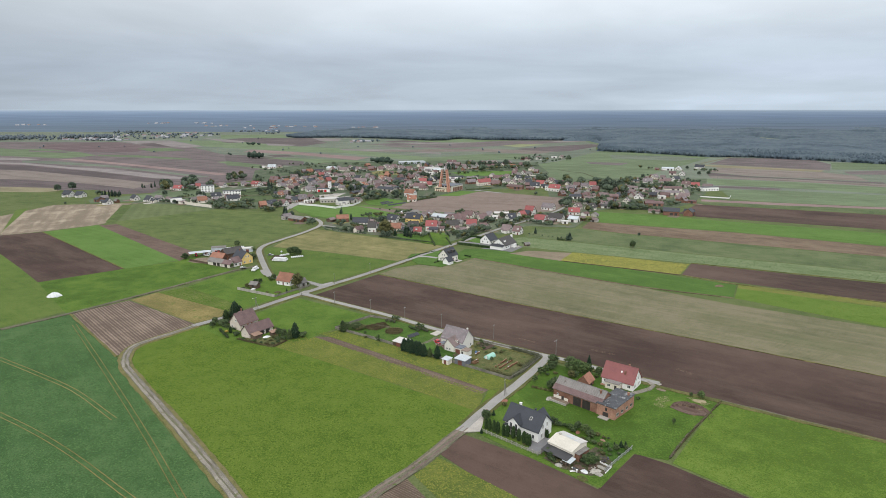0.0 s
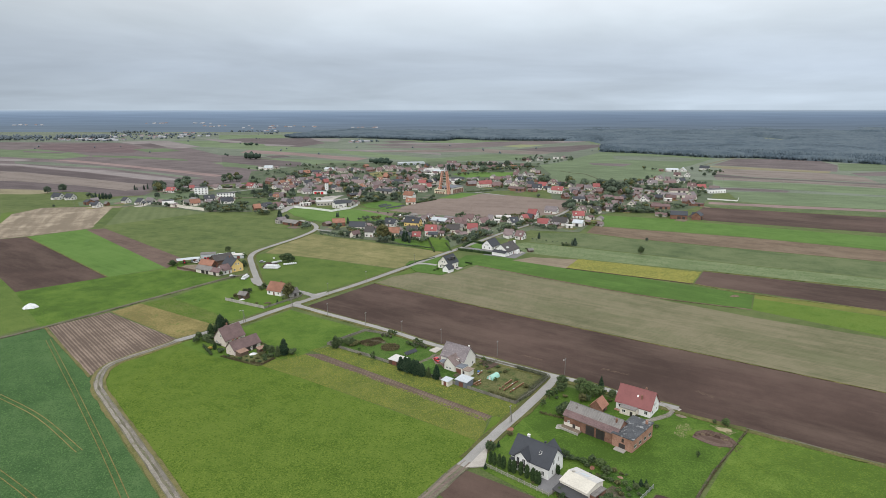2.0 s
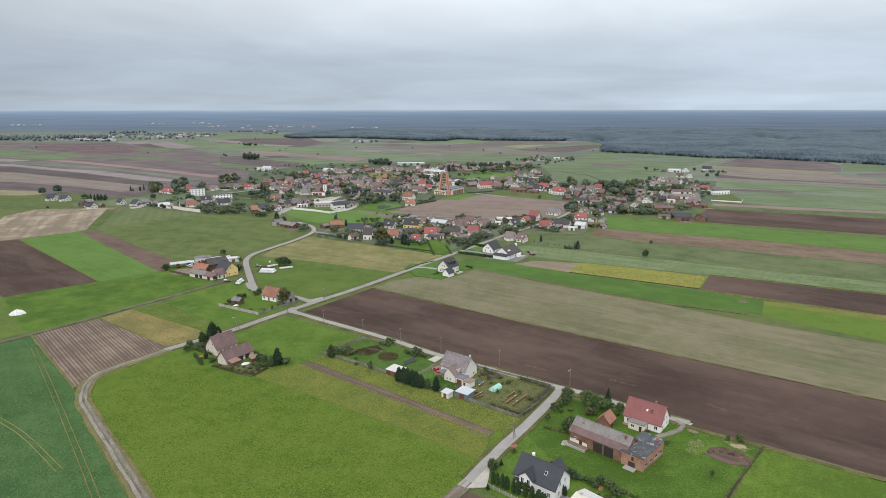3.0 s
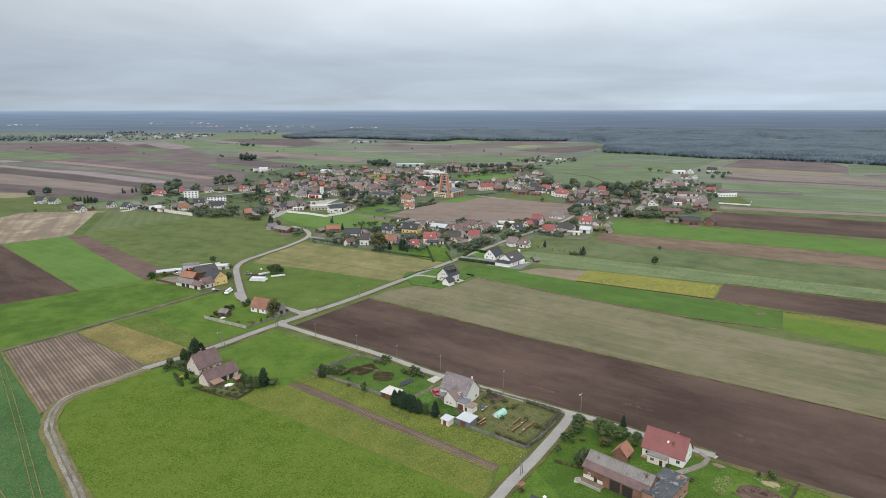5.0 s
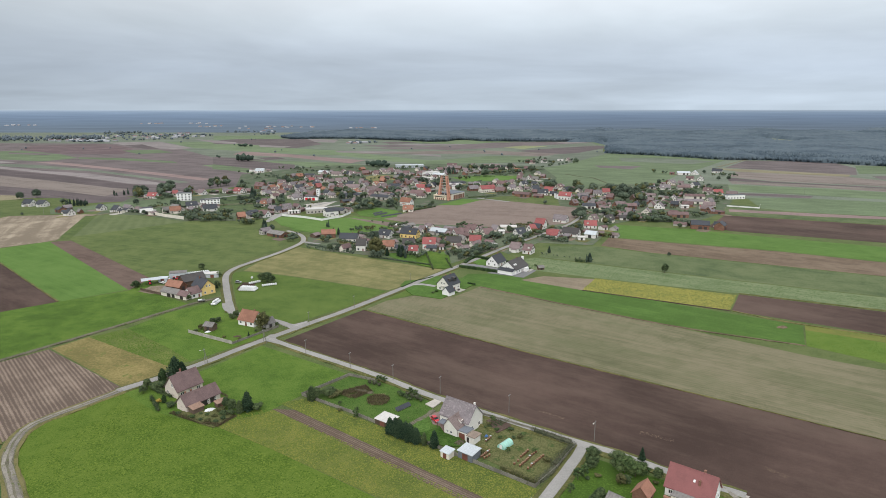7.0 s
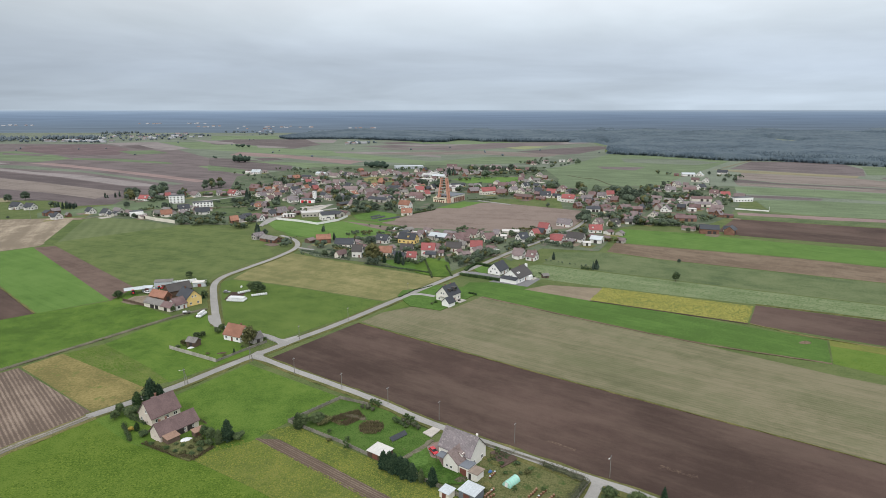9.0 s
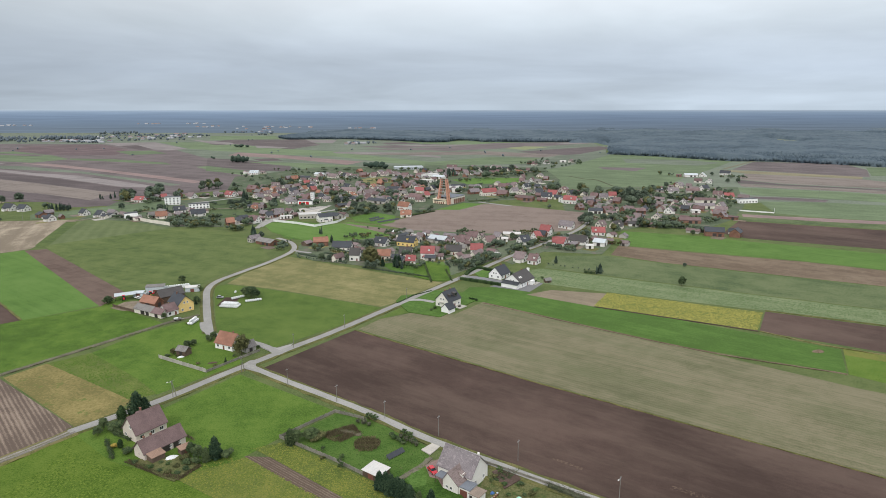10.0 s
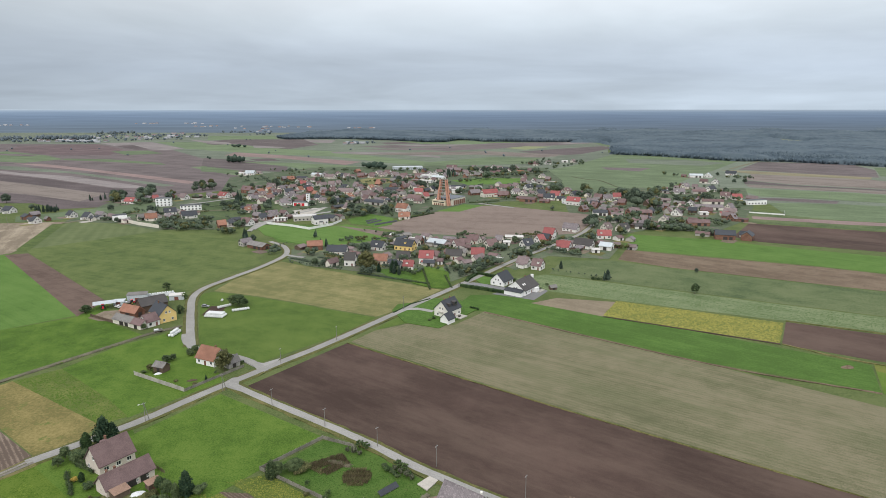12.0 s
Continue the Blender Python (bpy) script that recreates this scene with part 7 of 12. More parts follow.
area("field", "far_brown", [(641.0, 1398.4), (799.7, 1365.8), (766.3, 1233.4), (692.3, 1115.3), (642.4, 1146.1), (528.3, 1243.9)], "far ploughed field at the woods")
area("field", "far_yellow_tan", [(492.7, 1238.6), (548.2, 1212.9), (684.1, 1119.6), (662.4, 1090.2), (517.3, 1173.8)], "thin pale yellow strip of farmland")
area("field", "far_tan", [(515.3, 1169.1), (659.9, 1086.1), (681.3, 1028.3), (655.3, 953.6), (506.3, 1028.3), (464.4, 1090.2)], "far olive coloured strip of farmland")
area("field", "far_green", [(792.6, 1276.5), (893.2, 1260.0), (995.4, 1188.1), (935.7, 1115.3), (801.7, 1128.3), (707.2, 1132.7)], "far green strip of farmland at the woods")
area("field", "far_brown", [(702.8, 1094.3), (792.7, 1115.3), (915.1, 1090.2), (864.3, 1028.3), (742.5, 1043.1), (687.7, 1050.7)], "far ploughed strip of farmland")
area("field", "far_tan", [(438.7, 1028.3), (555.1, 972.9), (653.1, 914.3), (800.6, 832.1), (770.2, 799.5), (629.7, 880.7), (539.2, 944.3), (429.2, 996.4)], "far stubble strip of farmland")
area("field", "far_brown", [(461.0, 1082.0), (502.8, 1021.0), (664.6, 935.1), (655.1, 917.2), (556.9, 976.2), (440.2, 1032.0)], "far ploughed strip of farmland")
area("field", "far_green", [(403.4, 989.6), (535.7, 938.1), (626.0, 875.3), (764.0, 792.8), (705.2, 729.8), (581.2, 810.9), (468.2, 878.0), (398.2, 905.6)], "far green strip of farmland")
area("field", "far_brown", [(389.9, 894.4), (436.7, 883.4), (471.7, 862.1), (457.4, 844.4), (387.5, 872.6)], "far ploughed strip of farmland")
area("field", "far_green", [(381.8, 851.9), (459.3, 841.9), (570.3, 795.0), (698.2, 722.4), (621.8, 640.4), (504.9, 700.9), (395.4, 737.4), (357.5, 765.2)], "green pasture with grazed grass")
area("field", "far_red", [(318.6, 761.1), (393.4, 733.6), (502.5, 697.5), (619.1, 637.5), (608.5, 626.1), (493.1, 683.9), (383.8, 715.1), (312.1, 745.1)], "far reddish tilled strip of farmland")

# ---- gardens and yards of the village ----
area("yard", "gardens", [(-271.4, 864.2), (-338.9, 1121.3), (-239.6, 1277.8), (-4.4, 1324.5), (188.3, 1277.8), (182.9, 1072.6), (123.7, 864.2), (74.5, 864.2), (-50.4, 748.2), (-140.3, 777.7), (-174.8, 699.0), (-216.9, 708.2)], "garden plots, grass and yards between houses")
area("yard", "gardens", [(144.8, 864.2), (224.2, 987.6), (419.2, 987.6), (348.5, 818.5), (295.9, 731.0), (245.5, 678.4), (189.8, 690.0), (143.2, 656.5), (121.6, 678.4)], "garden plots, grass and yards between houses")
area("yard", "gardens", [(-120.6, 586.6), (-113.6, 643.5), (-45.2, 678.4), (62.4, 678.4), (93.4, 670.0), (144.5, 684.1), (143.8, 619.3), (123.6, 576.6), (80.4, 586.6), (50.8, 545.1), (41.9, 563.1), (6.3, 515.9), (-34.3, 531.7), (-96.6, 557.6)], "garden plots, grass and yards between houses")
area("yard", "gardens", [(-370.8, 731.0), (-399.6, 899.7), (-282.1, 899.7), (-207.9, 690.0), (-265.5, 690.0), (-313.4, 721.0)], "garden plots, grass and yards between houses")
area("field", "soil_church", [(-60.5, 700.1), (-17.1, 776.6), (34.9, 829.7), (66.8, 829.7), (152.8, 771.7), (162.4, 743.3), (124.5, 672.7), (57.9, 654.3), (9.8, 665.2), (-27.3, 672.7)], "greyish brown bare field beside the church")
area("field", "lawn_far", [(-173.7, 701.0), (-168.3, 713.4), (-120.7, 689.1), (-91.2, 716.0), (-51.2, 675.3), (-43.3, 650.5), (-68.6, 633.3), (-96.8, 619.9), (-121.8, 633.3), (-135.8, 645.3), (-156.0, 664.3)], "bright green meadow below the white wall")
area("field", "grass_dull", [(-286.6, 853.8), (-249.7, 878.5), (-214.7, 888.4), (-180.8, 823.6), (-165.0, 775.5), (-183.1, 736.9), (-236.6, 736.9), (-276.0, 783.1)], "dull pasture at the village edge")
area("field", "tan_meadow", [(-130.2, 1079.9), (-110.8, 1117.3), (-75.5, 1104.5), (-74.5, 1045.0), (-113.7, 1023.0)], "olive coloured meadow between houses")
area("field", "lawn_far", [(12.7, 1079.9), (61.0, 1110.9), (128.6, 1104.5), (120.8, 1039.4), (37.1, 1023.0)], "green field behind the church")
area("field", "lawn_far", [(-94.7, 742.4), (-75.5, 774.0), (-49.3, 750.7), (-47.8, 713.4), (-59.6, 701.0), (-87.3, 719.8)], "green allotment with dark bed rows")
area("field", "lawn_far", [(-7.7, 790.9), (25.1, 841.1), (47.6, 832.3), (18.7, 789.3)], "green lawn beside the church")
area("field", "gravel", [(-162.3, 795.6), (-148.5, 811.8), (-129.3, 815.2), (-136.5, 774.0), (-151.7, 768.0)], "pale yard at the small tower")
area("field", "far_green", [(-436.6, 757.8), (-410.5, 782.9), (-395.4, 801.6), (-366.9, 822.8), (-336.2, 854.6), (-306.6, 788.1), (-309.9, 760.2), (-330.5, 748.2), (-369.2, 745.8), (-417.4, 727.6)], "green pasture between the village lanes")
area("field", "lawn_far", [(-47.3, 545.7), (-31.5, 551.0), (-16.5, 548.6), (-10.5, 513.3), (-28.1, 520.0)], "green back garden lawn")
area("field", "lawn_far", [(-14.0, 559.4), (-1.0, 563.8), (5.7, 522.1), (-6.4, 506.9), (-8.8, 515.9)], "green back garden lawn")
area("field", "soil_church", [(-100.3, 709.3), (-56.5, 684.1), (-39.3, 670.0), (-45.0, 652.1), (-80.7, 689.0)], "narrow bare strip at the meadow")

# ---- roads, tracks and verges ----
ribbon("verge", "verge", [(-131.0, 306.6), (-118.1, 320.8), (-106.4, 335.4), (-95.3, 352.3), (-85.5, 366.0), (-67.9, 389.9), (-50.3, 413.9), (-6.3, 481.1), (22.4, 524.2), (53.6, 572.6), (93.2, 626.9), (124.5, 672.7), (151.5, 729.8)], 6.5, "rough grass verge along the road", top=0.33, ragged=0.5)
ribbon("road", "asphalt", [(-131.0, 306.6), (-118.1, 320.8), (-106.4, 335.4), (-95.3, 352.3), (-85.5, 366.0), (-67.9, 389.9), (-50.3, 413.9), (-6.3, 481.1), (22.4, 524.2), (53.6, 572.6), (93.2, 626.9), (124.5, 672.7), (151.5, 729.8)], 3.9, "narrow worn asphalt road", top=0.45, ragged=0.12)
ribbon("verge", "verge", [(-87.3, 366.0), (-76.0, 356.7), (-56.9, 342.6), (-25.8, 319.9), (-7.0, 304.0), (20.9, 284.3), (45.8, 267.4), (57.4, 260.3), (72.1, 248.7), (89.0, 237.5)], 5.7, "rough grass verge along the road", top=0.33, ragged=0.5)
ribbon("road", "asphalt", [(-87.3, 366.0), (-76.0, 356.7), (-56.9, 342.6), (-25.8, 319.9), (-7.0, 304.0), (20.9, 284.3), (45.8, 267.4), (57.4, 260.3), (72.1, 248.7), (89.0, 237.5)], 3.1, "narrow pale field road", top=0.45, ragged=0.12)
ribbon("verge", "verge", [(47.8, 266.7), (44.0, 259.0), (32.0, 239.7), (18.8, 220.0), (8.1, 202.6)], 6.2, "rough grass verge along the road", top=0.33, ragged=0.5)
ribbon("road", "asphalt", [(47.8, 266.7), (44.0, 259.0), (32.0, 239.7), (18.8, 220.0), (8.1, 202.6), (5.6, 198.8)], 3.6, "narrow asphalt lane", top=0.45, ragged=0.12)
ribbon("verge", "verge", [(-117.8, 405.2), (-127.2, 427.8), (-139.7, 460.2), (-147.2, 483.1), (-147.0, 501.8), (-138.6, 524.2), (-126.0, 556.4), (-119.0, 589.7), (-126.6, 617.2), (-143.4, 636.9)], 6.6, "rough grass verge along the road", top=0.33, ragged=0.5)
ribbon("road", "asphalt", [(-117.8, 405.2), (-127.2, 427.8), (-139.7, 460.2), (-147.2, 483.1), (-147.0, 501.8), (-138.6, 524.2), (-126.0, 556.4), (-119.0, 589.7), (-126.6, 617.2), (-143.4, 636.9)], 4.0, "narrow winding asphalt road", top=0.45, ragged=0.12)
ribbon("road", "asphalt", [(-174.8, 680.3), (-174.9, 721.1), (-155.6, 757.2), (-131.0, 776.6), (-105.8, 802.3)], 4.2, "village lane", top=0.45, ragged=0.12)
ribbon("verge", "verge", [(-129.8, 307.4), (-137.8, 295.0), (-147.6, 279.9), (-146.2, 267.4), (-139.9, 254.7), (-126.5, 238.6), (-104.8, 213.2), (-83.1, 187.6), (-61.1, 160.8), (-40.7, 135.6)], 5.6, "rough grass verge along the track", top=0.33, ragged=0.5)
ribbon("track", "track", [(-129.8, 307.4), (-137.8, 295.0), (-147.6, 279.9), (-146.2, 267.4), (-139.9, 254.7), (-126.5, 238.6), (-104.8, 213.2), (-83.1, 187.6), (-61.1, 160.8), (-40.7, 135.6)], 3.4, "grey field track with a grassy middle", top=0.42, ragged=0.12)
ribbon("wheel_rut", "rut_stone", [(-130.5, 307.9), (-138.5, 295.5), (-148.4, 280.1), (-147.0, 267.2), (-140.6, 254.2), (-127.1, 238.1), (-105.4, 212.6), (-83.8, 187.1), (-61.8, 160.3), (-41.4, 135.1)], 1.0, "pale stony wheel rut of the field track", top=0.46, ragged=0.3)
ribbon("wheel_rut", "rut_stone", [(-129.1, 306.9), (-137.1, 294.5), (-146.8, 279.7), (-145.4, 267.6), (-139.2, 255.2), (-125.9, 239.1), (-104.2, 213.8), (-82.4, 188.1), (-60.4, 161.3), (-40.0, 136.1)], 1.0, "pale stony wheel rut of the field track", top=0.46, ragged=0.3)
ribbon("track", "track", [(7.7, 201.4), (1.2, 192.2), (-8.0, 178.4), (-16.2, 168.3), (-22.2, 160.8), (-33.8, 144.1)], 4.2, "earth track at the end of the lane", top=0.42, ragged=0.3)
ribbon("wheel_rut", "soil_church", [(7.0, 201.9), (0.5, 192.7), (-8.7, 178.9), (-16.9, 168.9), (-22.9, 161.3), (-34.5, 144.6)], 0.8, "bare earth wheel rut of the track", top=0.46, ragged=0.3)
ribbon("wheel_rut", "soil_church", [(8.4, 200.9), (1.9, 191.7), (-7.3, 177.9), (-15.5, 167.7), (-21.5, 160.3), (-33.1, 143.6)], 0.8, "bare earth wheel rut of the track", top=0.46, ragged=0.3)
ribbon("wheel_rut", "dry_weeds", [(-195.1, 308.6), (-151.0, 254.1), (-108.0, 200.0), (-75.9, 158.0), (-59.3, 137.0)], 0.25, "faint tractor line through the green crop", top=0.17, ragged=0.04)
ribbon("wheel_rut", "dry_weeds", [(-193.7, 309.8), (-149.6, 255.3), (-106.6, 201.2), (-74.5, 159.2), (-57.9, 138.2)], 0.25, "faint tractor line through the green crop", top=0.17, ragged=0.04)
ribbon("wheel_rut", "dry_weeds", [(-210.6, 267.9), (-176.9, 247.9), (-149.7, 230.6), (-121.8, 207.3)], 0.25, "faint tractor line through the green crop", top=0.17, ragged=0.04)
ribbon("wheel_rut", "dry_weeds", [(-209.6, 269.5), (-175.9, 249.5), (-148.7, 232.0), (-120.6, 208.7)], 0.25, "faint tractor line through the green crop", top=0.17, ragged=0.04)
ribbon("wheel_rut", "dry_weeds", [(-172.6, 214.6), (-144.8, 197.9), (-121.8, 182.4), (-97.5, 163.9), (-84.5, 154.1)], 0.25, "faint tractor line through the green crop", top=0.17, ragged=0.04)
ribbon("wheel_rut", "dry_weeds", [(-171.6, 216.2), (-143.8, 199.5), (-120.8, 183.8), (-96.5, 165.3), (-83.5, 155.5)], 0.25, "faint tractor line through the green crop", top=0.17, ragged=0.04)
ribbon("verge", "soil_red", [(23.9, 454.8), (115.4, 386.0), (173.6, 355.6)], 0.8, "bare brown edge between two fields", top=0.3, ragged=0.3)
ribbon("verge", "soil", [(87.0, 447.7), (161.3, 408.0)], 1.0, "dark edge below the mustard strip", top=0.3, ragged=0.3)
ribbon("verge", "verge", [(162.0, 408.0), (188.5, 386.0), (259.2, 346.8)], 1.0, "dry grass edge of a ploughed strip", top=0.3, ragged=0.3)
ribbon("verge", "verge", [(181.4, 440.9), (288.2, 388.6)], 1.4, "rough edge of a crop strip", top=0.3, ragged=0.3)
ribbon("verge", "verge", [(-44.8, 409.5), (38.5, 347.9), (93.9, 309.2), (187.8, 244.1)], 0.5, "thin rough edge between two fields", top=0.3, ragged=0.3)
ribbon("verge", "verge", [(-79.0, 361.3), (-39.0, 328.4), (-7.0, 303.2), (45.5, 265.4), (90.9, 232.8), (151.5, 191.9)], 2.4, "rough grassy edge of the ploughed field", top=0.3, ragged=0.3)
ribbon("verge", "track", [(107.7, 222.9), (151.5, 191.9), (189.5, 165.4)], 1.2, "rough edge of the grass field", top=0.3, ragged=0.3)
ribbon("verge", "verge", [(-228.3, 302.4), (-206.9, 326.5)], 1.2, "grassy field edge", top=0.3, ragged=0.3)
ribbon("verge", "verge", [(-206.9, 326.5), (-150.0, 266.1)], 1.0, "grassy field edge", top=0.3, ragged=0.3)
ribbon("verge", "verge", [(-366.2, 556.4), (-226.2, 424.7)], 0.9, "grassy field edge", top=0.3, ragged=0.3)
ribbon("road", "asphalt", [(-126.8, 420.7), (-122.8, 412.1), (-117.1, 404.2), (-107.0, 398.4), (-91.9, 391.9), (-83.9, 386.5), (-78.1, 381.1), (-75.1, 376.4)], 3.4, "narrow lane behind the orange roofed house", top=0.455, ragged=0.12)
area("pavement", "asphalt", [(-86.0, 388.4), (-78.2, 384.7), (-72.1, 390.3), (-72.7, 382.9), (-75.0, 375.9), (-78.8, 378.2)], "widened asphalt at the road fork", z=0.445)
area("pavement", "asphalt", [(-89.5, 362.8), (-86.6, 369.7), (-83.0, 370.8), (-83.1, 367.6), (-81.9, 362.8), (-75.4, 355.8), (-79.5, 357.2), (-85.0, 360.3)], "rounded asphalt corner of the fork", z=0.44)
ribbon("track", "track", [(-133.8, 432.6), (-144.5, 421.6), (-153.6, 408.0), (-178.6, 369.6), (-207.6, 326.5), (-227.7, 301.5)], 2.4, "faint earth track through the meadows", top=0.45, ragged=0.12)
ribbon("road", "asphalt", [(-173.7, 689.1), (-172.0, 710.9), (-167.1, 736.9), (-159.1, 759.3), (-151.8, 780.0), (-129.9, 818.5)], 4.0, "village street", top=0.44, ragged=0.12)
ribbon("verge", "weed_brown", [(207.9, 1129.1), (224.3, 1089.5), (239.8, 1074.5), (245.2, 999.6), (250.7, 969.2)], 1.6, "dark weedy ditch across the pasture", top=0.4, ragged=0.5)
ribbon("road", "asphalt", [(-296.8, 839.3), (-277.4, 857.5), (-252.7, 888.4), (-232.1, 892.4)], 3.6, "lane at the village edge", top=0.43, ragged=0.12)
ribbon("road", "asphalt", [(-120.2, 591.4), (-111.8, 584.7), (-102.5, 581.4)], 3.2, "short side lane", top=0.43, ragged=0.12)
ribbon("road", "asphalt", [(43.3, 846.5), (55.5, 835.8), (79.8, 815.2)], 3.6, "lane beside the church", top=0.43, ragged=0.12)
ribbon("track", "asphalt", [(-20.8, 459.4), (-13.9, 460.4), (-5.0, 455.6)], 3.4, "paved drive to the house", top=0.45, ragged=0.12)
ribbon("track", "rut_stone", [(75.4, 251.7), (82.4, 244.1), (86.0, 235.4), (78.6, 230.2), (71.0, 227.2)], 1.7, "curved gravel drive", top=0.45, ragged=0.12)
ribbon("track", "track", [(516.7, 1251.9), (738.6, 1527.9)], 5, "pale farm track", top=0.45, ragged=0.12)
ribbon("track", "track", [(-367.0, 721.1), (-323.1, 776.6), (-223.3, 802.3)], 4, "lane past the houses", top=0.45, ragged=0.12)

# ---- the far woods ----
wood_front = [(400, 1612), (490, 1547), (599, 1424), (694, 1408), (774, 1347), (880, 1239), (1254, 1137)]
far_front = [(-590, 2384), (-531, 2287), (-432, 2325), (-330, 2314), (-184, 2234), (-46, 2120), (10, 2130), (45, 2230), (85, 2230), (130, 2150), (388, 2125), (588, 2105)]
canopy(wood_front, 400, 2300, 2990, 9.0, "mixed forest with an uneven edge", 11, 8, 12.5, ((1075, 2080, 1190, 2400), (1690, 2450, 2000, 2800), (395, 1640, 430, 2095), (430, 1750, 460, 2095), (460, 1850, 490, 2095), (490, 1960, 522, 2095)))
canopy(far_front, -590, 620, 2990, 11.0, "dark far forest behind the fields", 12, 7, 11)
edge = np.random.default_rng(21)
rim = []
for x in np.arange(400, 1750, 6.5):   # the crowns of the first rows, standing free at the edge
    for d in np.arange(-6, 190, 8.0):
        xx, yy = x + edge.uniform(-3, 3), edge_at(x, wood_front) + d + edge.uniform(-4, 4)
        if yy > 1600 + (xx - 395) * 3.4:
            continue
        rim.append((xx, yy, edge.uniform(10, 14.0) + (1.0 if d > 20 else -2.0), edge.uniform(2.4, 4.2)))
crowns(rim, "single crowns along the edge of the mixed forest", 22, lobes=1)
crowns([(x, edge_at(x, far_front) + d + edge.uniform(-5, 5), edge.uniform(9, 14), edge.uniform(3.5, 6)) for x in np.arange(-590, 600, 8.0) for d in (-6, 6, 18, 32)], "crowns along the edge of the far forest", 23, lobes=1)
clumps = []   # x, y, height and half width of each
for ax, ay, bx, by, back, count, tall in ((-1560, 2110, -1405, 2130, 150, 95, 15), (-1400, 2260, -1335, 2250, 60, 22, 15), (-1310, 2215, -1250, 2235, 70, 26, 15), (-1240, 2190, -1180, 2205, 60, 30, 16), (-1420, 2700, -1270, 2720, 60, 30, 13),
                                          (-1330, 2070, -1305, 2080, 90, 7, 13), (-1200, 2080, -1090, 2070, 60, 14, 9), (-1330, 2300, -900, 2290, 330, 90, 10), (-1130, 2150, -860, 2260, 60, 14, 9), (-740, 2610, -690, 2630, 60, 8, 10), (-980, 2840, -700, 2840, 90, 45, 9), (-560, 2700, -300, 2700, 90, 14, 8), (-285, 2010, -220, 1985, 60, 12, 10)):
    for _ in range(count):
        u = edge.uniform(0, 1)
        clumps.append((ax + (bx - ax) * u + edge.uniform(-14, 14), ay + (by - ay) * u + edge.uniform(0, back), tall * edge.uniform(0.5, 1.1), edge.uniform(3, 6.5)))
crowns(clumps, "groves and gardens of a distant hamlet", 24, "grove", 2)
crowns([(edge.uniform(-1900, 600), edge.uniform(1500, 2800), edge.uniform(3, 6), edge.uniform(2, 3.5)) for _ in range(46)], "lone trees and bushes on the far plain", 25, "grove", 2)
crowns([(-431, 1392, 14, 6), (-419, 1376, 15, 7), (-412, 1376, 15, 7), (-404, 1376, 14, 6), (-404, 1392, 11, 5), (-425, 1408, 15, 7)], "round dark grove among the fields", 31, "needle_far")
crowns([(-578, 1869, 8, 7), (-565, 1869, 9, 8), (-548, 1869, 7, 6)], "small grove on the plain", 32, "needle_far")
crowns([(-500, 1474, 5, 4), (-511, 1492, 5, 3)], "two field trees", 33, "needle_far")
crowns([(-145, 1291, 9, 6), (-133, 1265, 12, 8), (-124, 1265, 13, 8), (-114, 1265, 12, 8), (-106, 1252, 9, 7)], "grove at the village edge", 34, "needle_far")


def far_town(zones, label, seed, mats_used=("grey_wall", "r_brown", "r_maroon", "r_fibre")):
    """Small pale houses of far settlements, joined: walls with a gabled roof each."""
    g = np.random.default_rng(seed)
    V, F, mats = [], [], []
    for ax, ay, bx, by, deep, count in zones:
        for _ in range(count):
            u = g.uniform(0, 1)
            x, y = ax + (bx - ax) * u + g.uniform(-10, 10), ay + (by - ay) * u + g.uniform(0, deep)
            L, D, e = g.uniform(4.5, 9.5), g.uniform(3.5, 5), g.uniform(2.8, 5)
            t = g.uniform(-0.7, 0.4)
            ring = [(-L, -D, 0), (L, -D, 0), (L, D, 0), (-L, D, 0), (-L, -D, e), (L, -D, e), (L, D, e), (-L, D, e), (-L, 0, e + 3), (L, 0, e + 3)]
            o, z = len(V), float(terrain(x, y)) + (11.0 if y > 2900 else 0.0)
            V += [(x + a * math.cos(t) - b * math.sin(t), y + a * math.sin(t) + b * math.cos(t), c + z) for a, b, c in ring]
            for q in ((0, 1, 5, 4), (1, 2, 6, 9, 5), (2, 3, 7, 6), (3, 0, 4, 8, 7), (4, 5, 9, 8), (6, 7, 8, 9)):
                F.append([o + i for i in q])
            mats += [0] * 4 + [int(g.choice([1, 2, 3, 0]))] * 2
    me = bpy.data.meshes.new("far_houses")
    me.from_pydata(V, [], F)
    for m in mats_used:
        me.materials.append(M[m])
    me.polygons.foreach_set("material_index", mats)
    return tagged(new("far_houses", me), label, "houses", kind="stuff")


far_town(((-1330, 2130, -1080, 2090, 70, 26), (-1290, 2180, -900, 2330, 260, 34), (-1000, 2860, -700, 2870, 60, 16), (-300, 2000, -230, 1990, 60, 7), (-1080, 2620, -1040, 2680, 40, 3)), "small pale houses of a distant hamlet", 41, ("far_wall", "far_rust", "far_red", "far_wall"))
far_town(((-1560, 3320, -1180, 3320, 60, 12), (-1180, 3050, -560, 3000, 90, 20), (-420, 2960, -300, 2960, 40, 6), (-2150, 3150, -1950, 3150, 60, 8)), "pale specks of houses in the hazy distance", 42, ("far_wall", "far_beige", "far_red", "far_wall"))

